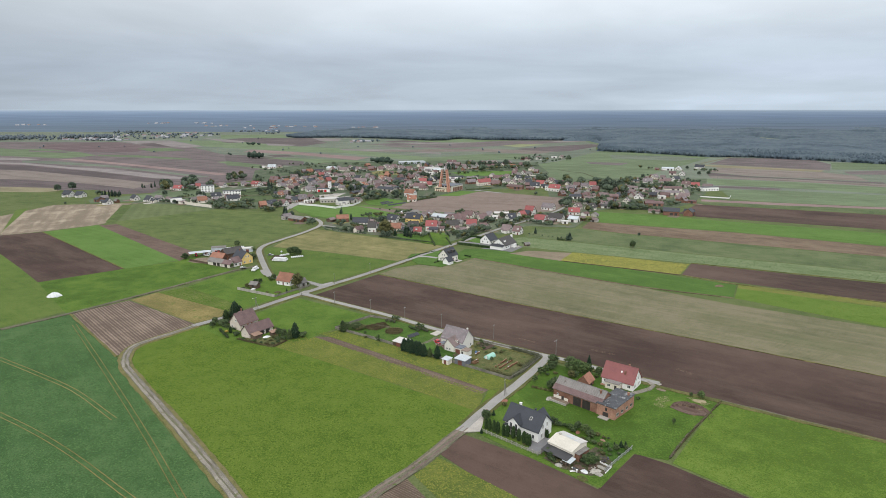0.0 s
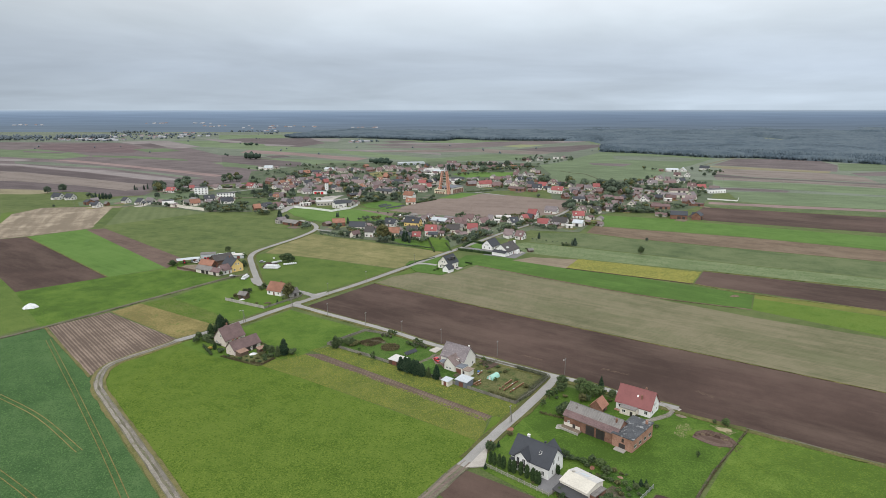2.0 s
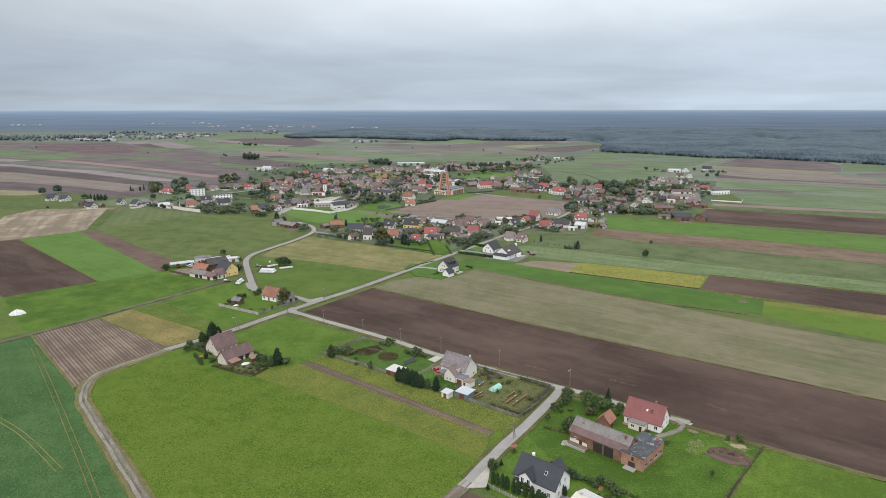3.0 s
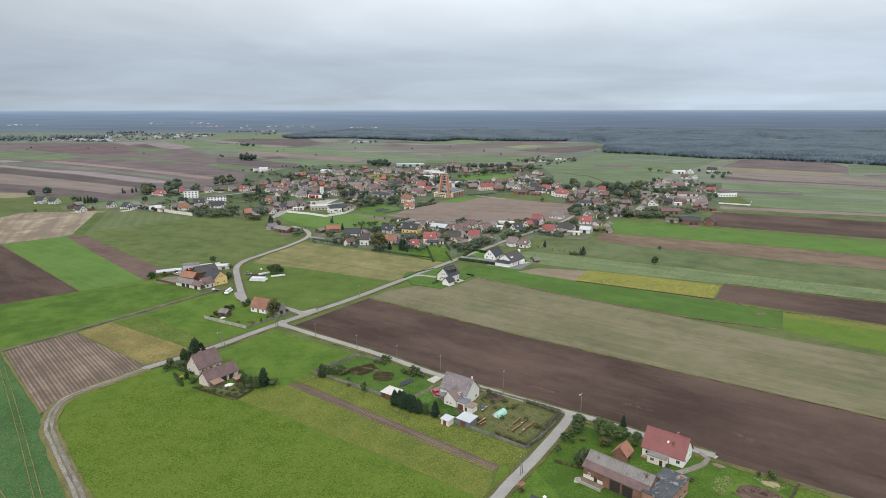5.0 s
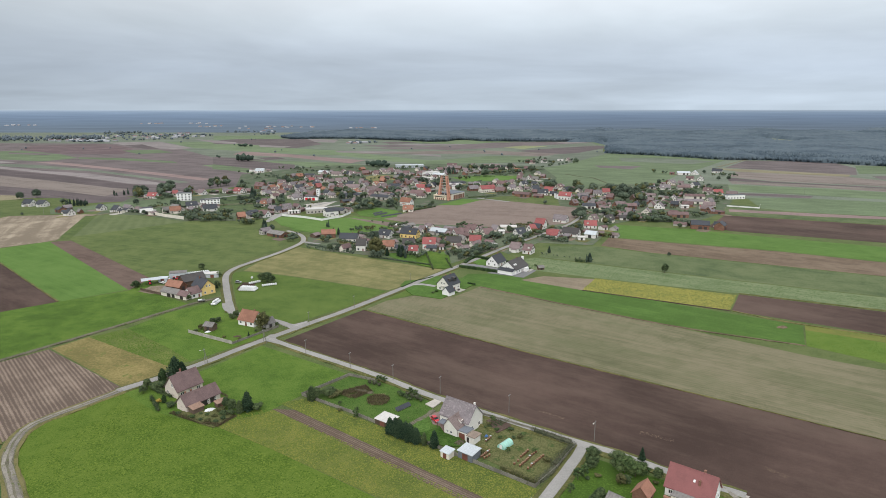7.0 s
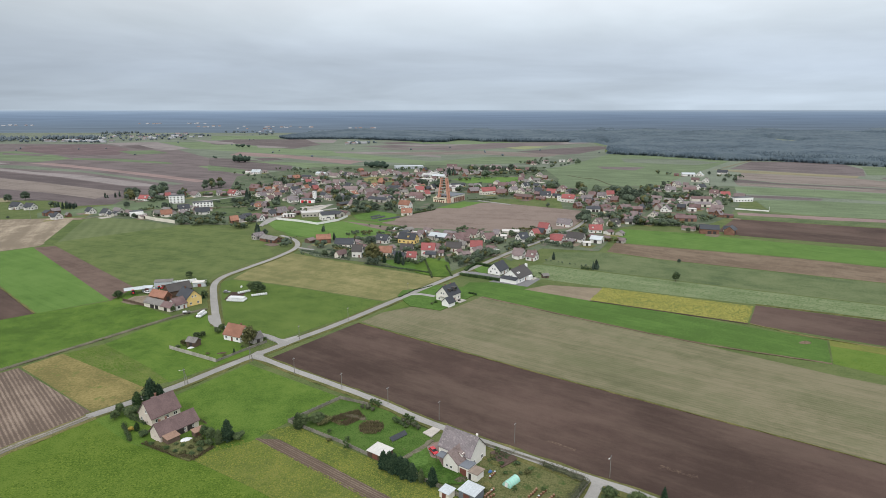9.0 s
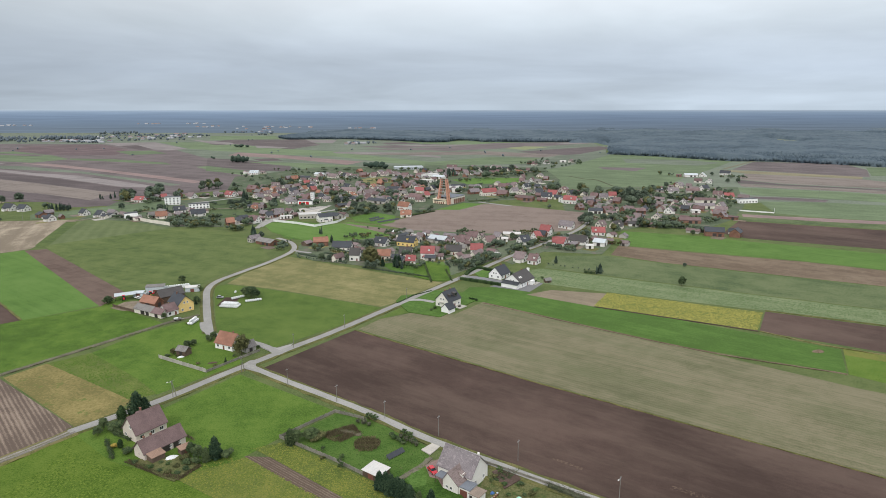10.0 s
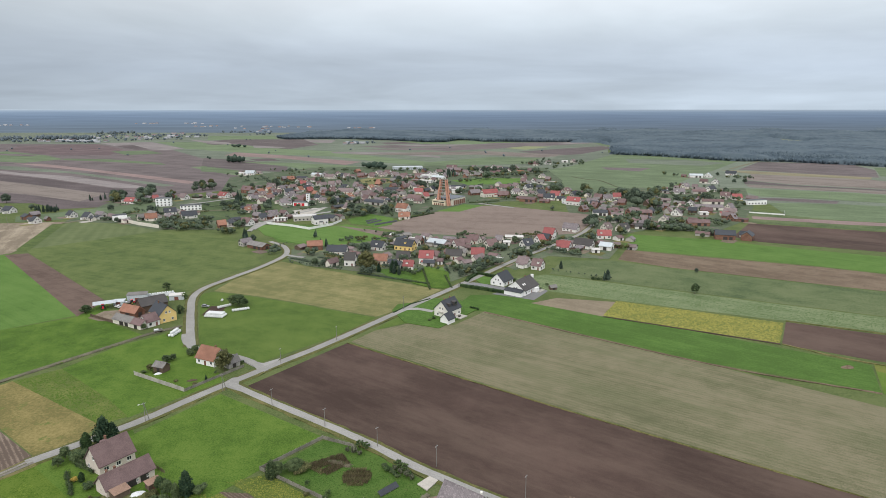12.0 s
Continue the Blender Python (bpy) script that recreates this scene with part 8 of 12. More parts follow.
# ---- village houses ----
house(-146.2, 614.6, -35, 20.5, 10.0, 2.8, 5.2, "r_fibre", "brick", name="barn", windows=False, chim=0)
house(-159.8, 624.0, 53, 10.5, 6.5, 3.4, 6.3, "r_grey", "grey_wall", chim=0)
house(-100.7, 610.2, 15, 12.8, 10.0, 4, 7.5, "r_orange", "brick", name="barn", windows=False, chim=0)
house(182.6, 698.4, -36, 13.9, 7.0, 2.8, 4.0, "r_brown", "wood", name="shed", windows=False, chim=0)
house(241.2, 649.5, -17, 17.7, 11.0, 4.6, 8.2, "r_slate", "brick", name="barn", windows=False, chim=0)
house(258.6, 645.0, 54, 12.0, 9.5, 4.6, 8.2, "r_slate", "brick", name="barn", windows=False, chim=0)
house(-318, 1160, -6, 16.6, 9.0, 3.3, 7.8, "r_tin", "white")
house(-333, 1166, -6, 10.6, 9.0, 3.3, 3.8, "r_white", "white")
house(-216, 1086, -6, 16.8, 10.0, 3.6, 6.2, "r_slate", "grey_wall", name="barn", windows=False, chim=0)
house(-202, 1133, -32, 21.5, 10.0, 3.6, 6.2, "r_tin", "white", name="barn", windows=False, chim=0)
house(-231, 1075, 30, 10.9, 9.0, 3.3, 7.8, "r_orange", "brick")
house(-176, 1106, -32, 19.7, 9.0, 3.3, 7.8, "r_brown", "cream")
house(-151, 1111, 30, 10.8, 9.0, 3.3, 7.8, "r_brown", "white")
house(-169, 1141, 118, 9.5, 10, 3.3, 8.0, "r_brown", "cream")
house(-130, 1124, -6, 12.2, 9.0, 3.3, 7.8, "r_maroon", "brick")
house(-113, 1113, 30, 8.8, 9.0, 3.3, 7.8, "r_maroon", "cream")
house(-96, 1138, -32, 14.7, 9.0, 3.3, 7.8, "r_brown", "cream")
house(-80, 1141, 118, 9.5, 10, 3.3, 8.0, "r_brown", "white")
house(-61, 1121, -6, 11.6, 9.0, 3.3, 7.8, "r_maroon", "cream")
house(-254, 937, -32, 18.2, 9.0, 5.2, 10.2, "r_maroon", "brick")
house(-267, 902, 118, 9.5, 7.5, 3.3, 7.0, "r_maroon", "white")
house(-223, 903, -32, 10.1, 9.0, 3.3, 7.8, "r_brown", "cream")
house(-235, 985, 30, 9.4, 9.0, 3.3, 7.8, "r_brown", "cream")
house(-223, 987, -6, 10.1, 10.0, 2.8, 4.4, "r_brown", "grey_wall", name="barn", windows=False, chim=0)
house(-199, 930, 30, 11.2, 9.0, 3.3, 7.8, "r_slate", "white")
house(-198, 1016, -32, 12.9, 9.0, 3.3, 7.8, "r_red", "white")
house(-175, 946, 30, 8.2, 9.0, 3.3, 7.8, "r_red", "brick")
house(-180, 837, 30, 13.7, 9.0, 3.3, 7.8, "r_grey", "white")
house(-150, 920, -32, 8.3, 9.0, 3.3, 7.8, "r_maroon", "brick")
house(-144, 946, -32, 11.0, 9.0, 3.3, 7.8, "r_maroon", "cream")
house(-125, 934, -6, 21.3, 9.0, 3.3, 7.8, "r_brown", "cream")
house(-113, 975, 30, 9.8, 9.0, 3.3, 7.8, "r_maroon", "grey_wall")
house(-85, 945, -6, 13.9, 9.0, 3.3, 7.8, "r_brown", "white")
house(-66, 922, -32, 18.6, 10.0, 3.6, 6.2, "r_slate", "grey_wall", name="barn", windows=False, chim=0)
house(-96, 911, 30, 15.6, 9.0, 3.3, 7.8, "r_brown", "cream")
house(-101, 854, -32, 9.6, 10.0, 3.6, 6.2, "r_slate", "grey_wall", name="barn", windows=False, chim=0)
house(-77, 840, -32, 29.5, 10.0, 3.6, 6.2, "r_slate", "grey_wall", name="barn", windows=False, chim=0)
house(-103, 807, -32, 8.7, 9.0, 3.3, 7.8, "r_brown", "cream")
house(-191, 1061, -32, 7.5, 9.0, 3.3, 7.8, "r_maroon", "white")
house(-157, 1012, -6, 10.4, 9.0, 3.3, 7.8, "r_brown", "white")
house(-176, 1012, 30, 7, 9.0, 3.3, 7.8, "r_maroon", "cream")
house(-208, 796, -32, 9.0, 9.0, 3.3, 7.8, "r_maroon", "cream")
house(-173, 757, 30, 10.3, 9.0, 3.3, 7.8, "r_grey", "grey_wall")
house(-185, 713, -32, 10.1, 9.0, 3.3, 7.8, "r_maroon", "white")
house(-179, 741, 30, 7, 7.5, 3.3, 7.0, "r_slate", "grey_wall")
house(-163, 735, -6, 5.4, 7.5, 2.8, 3.3, "r_white", "white", name="barn", windows=False, chim=0)
house(-157, 738, -6, 5.8, 7.5, 2.8, 3.3, "r_white", "white", name="barn", windows=False, chim=0)
house(-109, 737, -32, 10.9, 10.0, 3.6, 6.2, "r_slate", "grey_wall", name="barn", windows=False, chim=0)
house(-204, 722, -6, 5.3, 7.5, 2.8, 4.4, "r_slate", "grey_wall", name="barn", windows=False, chim=0)
house(-79, 1138, 30, 7, 9.0, 3.3, 7.8, "r_brown", "white")
house(-60, 1111, -32, 11.5, 9.0, 3.3, 7.8, "r_maroon", "cream")
house(-38, 1111, -32, 11.5, 9.0, 3.3, 7.8, "r_maroon", "white")
house(-21, 1146, 118, 9.5, 9.5, 3.3, 8.0, "r_grey", "white")
house(-24, 1052, -32, 21.8, 10.0, 3.6, 4.1, "r_white", "white", name="barn", windows=False, chim=0)
house(-6, 1096, -32, 23.1, 10.0, 3.6, 6.2, "r_tin", "white", name="barn", windows=False, chim=0)
house(-6, 1178, 30, 11.9, 9.0, 3.3, 7.8, "r_maroon", "white")
house(27, 1209, -32, 16.0, 9.0, 3.3, 7.8, "r_brown", "brick")
house(17, 1262, -6, 20.5, 9.0, 3.3, 7.8, "r_maroon", "cream")
house(38, 1160, 30, 10.9, 9.0, 3.3, 7.8, "r_brown", "cream")
house(92, 1255, 62, 9.5, 10, 3.3, 8.0, "r_brown", "white")
house(101, 1241, -32, 12.9, 9.0, 3.3, 7.8, "r_brown", "cream")
house(127, 1241, 30, 12.1, 9.0, 3.3, 7.8, "r_maroon", "cream")
house(78, 1235, -6, 14.2, 9.0, 3.3, 7.8, "r_maroon", "brick")
house(57, 1248, -32, 10.0, 9.0, 3.3, 7.8, "r_brown", "cream")
house(-31, 934, -6, 13.2, 9.0, 3.3, 7.8, "r_red", "white")
house(-32, 871, -32, 22.7, 9.0, 3.3, 7.8, "r_maroon", "white")
house(-21, 893, 30, 7.8, 9.0, 3.3, 7.8, "r_red", "cream")
house(-42, 788, -32, 15.6, 9.0, 5.2, 10.2, "r_orange", "white")
house(-38, 747, -6, 12.1, 9.0, 3.3, 7.8, "r_orange", "cream")
house(20, 975, -6, 17.4, 10.0, 3.6, 6.2, "r_slate", "white", name="barn", windows=False, chim=0)
house(19, 941, -6, 13.8, 10.0, 3.6, 4.1, "r_white", "white", name="barn", windows=False, chim=0)
house(41, 920, 30, 16.4, 9.0, 3.3, 7.8, "r_grey", "brick")
house(59, 905, 30, 24.5, 9.0, 5.2, 10.2, "r_red", "cream")
house(77, 903, -32, 15.9, 9.0, 3.3, 7.8, "r_maroon", "brick")
house(95, 930, 30, 11.2, 9.0, 3.3, 7.8, "r_grey", "white")
house(86, 975, -32, 17.3, 9.0, 3.3, 7.8, "r_maroon", "cream")
house(102, 863, -32, 21.8, 10.0, 3.6, 6.2, "r_maroon", "brick", name="barn", windows=False, chim=0)
house(125, 920, 30, 12.6, 9.0, 3.3, 7.8, "r_slate", "grey_wall")
house(130, 877, -6, 13.2, 9.0, 3.3, 7.8, "r_slate", "white")
house(141, 900, -32, 13.2, 9.0, 3.3, 7.8, "r_red", "cream")
house(117, 975, 30, 10.9, 9.0, 3.3, 7.8, "r_slate", "white")
house(133, 975, -32, 9.2, 10.0, 3.6, 6.2, "r_slate", "grey_wall", name="barn", windows=False, chim=0)
house(102, 991, -32, 7.7, 9.0, 3.3, 7.8, "r_brown", "cream")
house(-62, 861, -6, 11.2, 10.0, 2.8, 4.4, "r_slate", "grey_wall", name="barn", windows=False, chim=0)
house(-67, 952, -6, 18.4, 10.0, 3.6, 6.2, "r_slate", "grey_wall", name="barn", windows=False, chim=0)
house(-45, 1012, 30, 8.0, 9.0, 3.3, 7.8, "r_brown", "white")
house(49, 975, -32, 8.6, 10.0, 3.6, 6.2, "r_grey", "white", name="barn", windows=False, chim=0)
house(103, 916, 62, 9.5, 9.3, 3.3, 7.9, "r_brown", "cream")
house(142, 906, -32, 12.8, 9.0, 3.3, 7.8, "r_red", "cream")
house(130, 882, -6, 14.6, 9.0, 3.3, 7.8, "r_slate", "white")
house(162, 939, 30, 8.1, 9.0, 3.3, 7.8, "r_maroon", "cream")
house(166, 905, 30, 10.7, 9.0, 3.3, 7.8, "r_slate", "grey_wall")
house(151, 837, -32, 17.1, 9.0, 5.2, 10.2, "r_red", "white")
house(174, 844, -32, 13.9, 9.0, 3.3, 7.8, "r_grey", "white")
house(152, 791, 30, 8.0, 9.0, 3.3, 7.8, "r_brown", "brick")
house(170, 815, -32, 7, 9.0, 3.3, 7.8, "r_maroon", "brick")
house(164, 768, -6, 15.9, 10.0, 3.6, 6.2, "r_slate", "white", name="barn", windows=False, chim=0)
house(178, 773, 30, 14.7, 9.0, 3.3, 7.8, "r_maroon", "brick")
house(199, 873, -6, 11.0, 9.0, 3.3, 7.8, "r_grey", "white")
house(214, 888, -6, 10.3, 9.0, 3.3, 7.8, "r_red", "cream")
house(207, 839, -32, 8.9, 9.0, 3.3, 7.8, "r_maroon", "brick")
house(197, 773, 30, 7.6, 9.0, 3.3, 7.8, "r_brown", "brick")
house(210, 768, -6, 15.9, 10.0, 3.6, 6.2, "r_maroon", "brick", name="barn", windows=False, chim=0)
house(197, 728, -32, 7.6, 9.0, 3.3, 7.8, "r_brown", "brick")
house(183, 698, -6, 9.8, 10.0, 2.8, 4.4, "r_black", "grey_wall", name="barn", windows=False, chim=0)
house(216, 727, 62, 9.5, 10, 3.3, 8.0, "r_grey", "cream")
house(243, 768, 62, 9.5, 10, 3.3, 8.0, "r_grey", "white")
house(280, 826, 62, 9.5, 10, 3.3, 8.0, "r_grey", "white")
house(291, 803, -6, 32.8, 10.0, 3.6, 6.2, "r_grey", "cream", name="barn", windows=False, chim=0)
house(313, 845, -6, 26.4, 10.0, 3.6, 6.2, "r_maroon", "cream", name="barn", windows=False, chim=0)
house(314, 802, 30, 8.2, 9.0, 3.3, 7.8, "r_grey", "cream")
house(243, 711, -6, 22.1, 10.0, 3.6, 6.2, "r_maroon", "brick", name="barn", windows=False, chim=0)
house(273, 772, -6, 9.5, 10.0, 2.8, 3.3, "r_white", "white", name="barn", windows=False, chim=0)
house(287, 736, 30, 7, 9.0, 3.3, 7.8, "r_grey", "brick")
house(357, 879, -6, 12.4, 9.0, 3.3, 7.8, "r_red", "white")
house(351, 896, -32, 12.1, 9.0, 3.3, 7.8, "r_maroon", "cream")
house(332, 931, -6, 18.4, 10.0, 3.6, 6.2, "r_maroon", "grey_wall", name="barn", windows=False, chim=0)
house(306, 930, -6, 15.1, 9.0, 3.3, 7.8, "r_grey", "white")
house(336, 987, 30, 11.2, 9.0, 3.3, 7.8, "r_grey", "cream")
house(299, 951, -6, 9.2, 10.0, 2.8, 3.3, "r_white", "white", name="barn", windows=False, chim=0)
house(359, 958, 30, 13.4, 9.0, 3.3, 7.8, "r_slate", "white")
house(398, 1036, 62, 9.5, 10, 3.3, 8.0, "r_grey", "white")
house(404, 1122, -6, 22.6, 10.0, 3.6, 6.2, "r_tin", "white", name="barn", windows=False, chim=0)
house(423, 1122, 62, 9.5, 10, 3.3, 8.0, "r_tin", "white")
house(475, 1155, -32, 17.8, 9.0, 3.3, 7.8, "r_slate", "white")
house(249, 838, 62, 9.5, 7.1, 3.3, 6.9, "r_grey", "cream")
house(252, 805, 30, 7, 7.5, 2.8, 4.4, "r_grey", "grey_wall", name="barn", windows=False, chim=0)
house(253, 865, -6, 6.5, 7.5, 3.3, 7.0, "r_brown", "cream")
house(292, 766, -6, 8.7, 7.5, 2.8, 4.4, "r_red", "cream", name="barn", windows=False, chim=0)
house(206, 1351, 30, 11.3, 9.0, 3.3, 7.8, "r_brown", "white")
house(247, 1394, -6, 13.3, 10.0, 3.6, 4.1, "r_white", "white", name="barn", windows=False, chim=0)
house(262, 1385, 30, 8.4, 9.0, 3.3, 7.8, "r_brown", "cream")
house(180, 1328, -32, 11.0, 9.0, 3.3, 7.8, "r_maroon", "cream")
house(173, 1351, 30, 8.9, 9.0, 3.3, 7.8, "r_maroon", "brick")
house(-477, 786, -20, 14.5, 10.0, 3.8, 8.6, "r_slate", "white")
house(-460, 783, -20, 12.5, 9.5, 3.6, 8.0, "r_slate", "white")
house(-363, 848, -6, 12.7, 9.0, 3.3, 7.8, "r_red", "white")
house(-346, 874, 30, 7, 7.5, 3.3, 7.0, "r_red", "cream")
house(-285, 773, 30, 12.9, 9.0, 3.3, 7.8, "r_slate", "white")
house(-257, 753, 30, 15.8, 9.0, 3.3, 7.8, "r_slate", "white")
house(-314, 881, -32, 12.3, 9.0, 3.3, 7.8, "r_brown", "white")
house(-288, 905, -6, 11.4, 10.0, 2.8, 4.4, "r_grey", "grey_wall", name="barn", windows=False, chim=0)
house(-271, 896, -32, 15.2, 9.0, 3.3, 7.8, "r_red", "white")
house(-289, 896, 30, 7, 7.5, 3.3, 7.0, "r_grey", "white")
house(-289, 738, 30, 11.6, 9.0, 3.3, 7.8, "r_orange", "cream")
house(-315, 733, -6, 12.5, 10.0, 3.6, 4.1, "r_white", "white", name="barn", windows=False, chim=0)
house(-377, 754, -32, 9.0, 9.0, 3.3, 7.8, "r_slate", "white")
house(-355, 745, -32, 10.9, 9.0, 3.3, 7.8, "r_slate", "white")
house(-344, 744, -32, 7, 7.5, 2.8, 4.4, "r_slate", "white", name="barn", windows=False, chim=0)
house(-206, 701, 30, 8.2, 9.0, 3.3, 7.8, "r_orange", "brick")
house(-188, 713, 30, 7, 9.0, 3.3, 7.8, "r_maroon", "white")
house(-343, 883, -6, 8.9, 7.5, 2.8, 4.4, "r_grey", "grey_wall", name="barn", windows=False, chim=0)
house(-200, 712, 30, 7, 7.5, 2.8, 4.4, "r_slate", "grey_wall", name="barn", windows=False, chim=0)
house(-207, 784, 30, 7, 7.5, 3.3, 7.0, "r_orange", "cream")
house(-393, 722, -32, 7.0, 9.0, 3.3, 7.8, "r_slate", "white")
house(-415, 743, -32, 9.0, 10.0, 3.6, 6.2, "r_slate", "brick", name="barn", windows=False, chim=0)
house(-80, 593, -6, 16.7, 9.0, 3.3, 7.8, "r_slate", "white")
house(-65, 559, -6, 8.4, 7.5, 5.2, 10.2, "r_black", "white")
house(-44, 564, -6, 11.1, 9.0, 3.3, 7.8, "r_orange", "cream")
house(-35, 560, -6, 6.0, 7.5, 2.8, 4.4, "r_slate", "grey_wall", name="barn", windows=False, chim=0)
house(-28, 572, -6, 10.6, 9.0, 3.3, 7.8, "r_black", "cream")
house(-23, 548, -6, 7.6, 7.5, 3.3, 7.0, "r_red", "white")
house(-11, 565, -6, 11.2, 9.0, 5.2, 10.2, "r_red", "white")
house(-9, 558, -6, 8.5, 7.5, 2.8, 4.4, "r_slate", "grey_wall", name="barn", windows=False, chim=0)
house(-1, 563, -6, 3.9, 7.5, 2.8, 4.4, "r_maroon", "white", name="barn", windows=False, chim=0)
house(-50, 609, -32, 13.4, 9.0, 3.3, 7.8, "r_slate", "white")
house(-31, 656, 30, 7, 10.0, 2.8, 4.4, "r_fibre", "grey_wall", name="barn", windows=False, chim=0)
house(-25, 640, -6, 5.5, 7.5, 2.8, 3.3, "r_white", "white", name="barn", windows=False, chim=0)
house(-17, 641, -6, 4.6, 7.5, 2.8, 4.4, "r_tin", "grey_wall", name="barn", windows=False, chim=0)
house(-3, 622, -32, 17.8, 10.0, 3.6, 6.2, "r_tin", "grey_wall", name="barn", windows=False, chim=0)
house(-50, 559, -6, 6.5, 7.5, 2.8, 4.4, "r_maroon", "brick", name="barn", windows=False, chim=0)
house(9, 579, -6, 12.8, 9.0, 3.3, 7.8, "r_black", "cream")
house(17, 559, 30, 7, 7.5, 2.8, 4.4, "r_brown", "grey_wall", name="barn", windows=False, chim=0)
house(27, 584, -6, 10.3, 9.0, 3.3, 7.8, "r_red", "white")
house(40, 569, -32, 7, 7.5, 2.8, 3.3, "r_white", "white", name="barn", windows=False, chim=0)
house(58, 556, -32, 9.1, 9.0, 3.3, 7.8, "r_brown", "white")
house(67, 549, -32, 7.7, 9.0, 3.3, 7.8, "r_maroon", "white")
house(53, 626, -6, 5.9, 7.5, 2.8, 3.3, "r_white", "white", name="barn", windows=False, chim=0)
house(-10, 626, -6, 7.4, 7.5, 2.8, 4.4, "r_slate", "grey_wall", name="barn", windows=False, chim=0)
house(-2, 619, -6, 8.8, 7.5, 2.8, 4.4, "r_slate", "grey_wall", name="barn", windows=False, chim=0)
house(13, 615, 30, 8.9, 9.0, 3.3, 7.8, "r_maroon", "white")
house(27, 633, -32, 10.1, 9.0, 3.3, 7.8, "r_maroon", "cream")
house(39, 615, 30, 10.3, 9.0, 3.3, 7.8, "r_maroon", "cream")
house(68, 617, 30, 10.0, 9.0, 3.3, 7.8, "r_slate", "white")
house(81, 633, 30, 7, 9.0, 3.3, 7.8, "r_red", "white")
house(92, 651, -32, 10.3, 9.0, 5.2, 10.2, "r_red", "white")
house(61, 644, -6, 16.2, 10.0, 3.6, 4.1, "r_white", "cream", name="barn", windows=False, chim=0)
house(53, 627, -6, 5.1, 7.5, 2.8, 3.3, "r_white", "white", name="barn", windows=False, chim=0)
house(95, 612, -6, 8.7, 7.5, 3.3, 7.0, "r_red", "white")
house(-6, 624, -6, 11.8, 10.0, 2.8, 4.4, "r_fibre", "grey_wall", name="barn", windows=False, chim=0)
house(5, 616, -32, 7, 7.5, 2.8, 4.4, "r_brown", "grey_wall", name="barn", windows=False, chim=0)
house(23, 644, -6, 6.1, 7.5, 2.8, 4.4, "r_maroon", "brick", name="barn", windows=False, chim=0)
house(117, 684, -32, 14.9, 9.0, 3.3, 7.8, "r_grey", "white")
house(150, 687, 30, 7.9, 9.0, 3.3, 7.8, "r_brown", "cream")
house(164, 684, 30, 11.6, 9.0, 3.3, 7.8, "r_black", "cream")
house(139, 653, -6, 12.5, 9.0, 3.3, 7.8, "r_red", "white")
house(149, 644, 30, 7, 7.5, 2.8, 4.4, "r_maroon", "white", name="barn", windows=False, chim=0)
house(114, 617, -32, 16.4, 9.0, 3.3, 7.8, "r_black", "white")
house(97, 609, -32, 10.1, 9.0, 3.3, 7.8, "r_red", "white")
house(130, 609, -32, 10.5, 10.0, 3.6, 6.2, "r_tin", "white", name="barn", windows=False, chim=0)
house(119, 599, -6, 6.5, 7.5, 2.8, 3.3, "r_white", "white", name="barn", windows=False, chim=0)
house(140, 617, -6, 5.8, 7.5, 2.8, 4.4, "r_brown", "brick", name="barn", windows=False, chim=0)
house(179, 713, -6, 10.4, 10.0, 2.8, 4.4, "r_brown", "brick", name="barn", windows=False, chim=0)
house(183, 696, -6, 10.1, 10.0, 2.8, 4.4, "r_black", "white", name="barn", windows=False, chim=0)
house(-29, 609, -24, 17.3, 9.5, 4.2, 9.0, "r_slate", "yellow")
rnd = random.Random(5)
for x, y, reach in list(BUILT):   # outbuildings behind and beside the houses
    if y < 540 or reach > 16 or abs(x) > 420 or y > 1250:
        continue
    for k in range(rnd.choice((2, 3, 3))):
        a = radians(rnd.choice((54, 60, 140, -36, 90, 180, 120)) + rnd.uniform(-14, 14))
        L, D = rnd.uniform(6, 14), rnd.uniform(4.5, 7.5)
        d = reach + L * 0.4 + rnd.uniform(0, 6)
        xx, yy = x + math.cos(a) * d, y + math.sin(a) * d
        if all(math.hypot(xx - p, yy - q) > r * 0.86 + L * 0.42 for p, q, r in BUILT + PAVED) and not (-70 < xx < 165 and 650 < yy < 835) and not (-180 < xx < -45 and 615 < yy < 720) and not (58 < xx < 220 and yy < 600):
            tall = rnd.random() < 0.3
            house(round(xx, 1), round(yy, 1), rnd.choice((-36, 54, -32)), L, D, 3.2 if tall else rnd.uniform(2.3, 3.0), rnd.uniform(6, 7.2) if tall else rnd.uniform(3.8, 5.2), rnd.choice(("r_maroon", "r_brown", "r_fibre", "r_grey", "r_slate", "r_brown", "r_maroon")), rnd.choice(("grey_wall", "wood", "brick", "grey_wall", "cream")), name="barn" if tall else "shed", windows=False, chim=0)
free = [(-130, 1080, 45), (70, 1070, 55), (35, 835, 62), (-70, 735, 40), (-150, 790, 28)]   # meadows and the church yard stay open
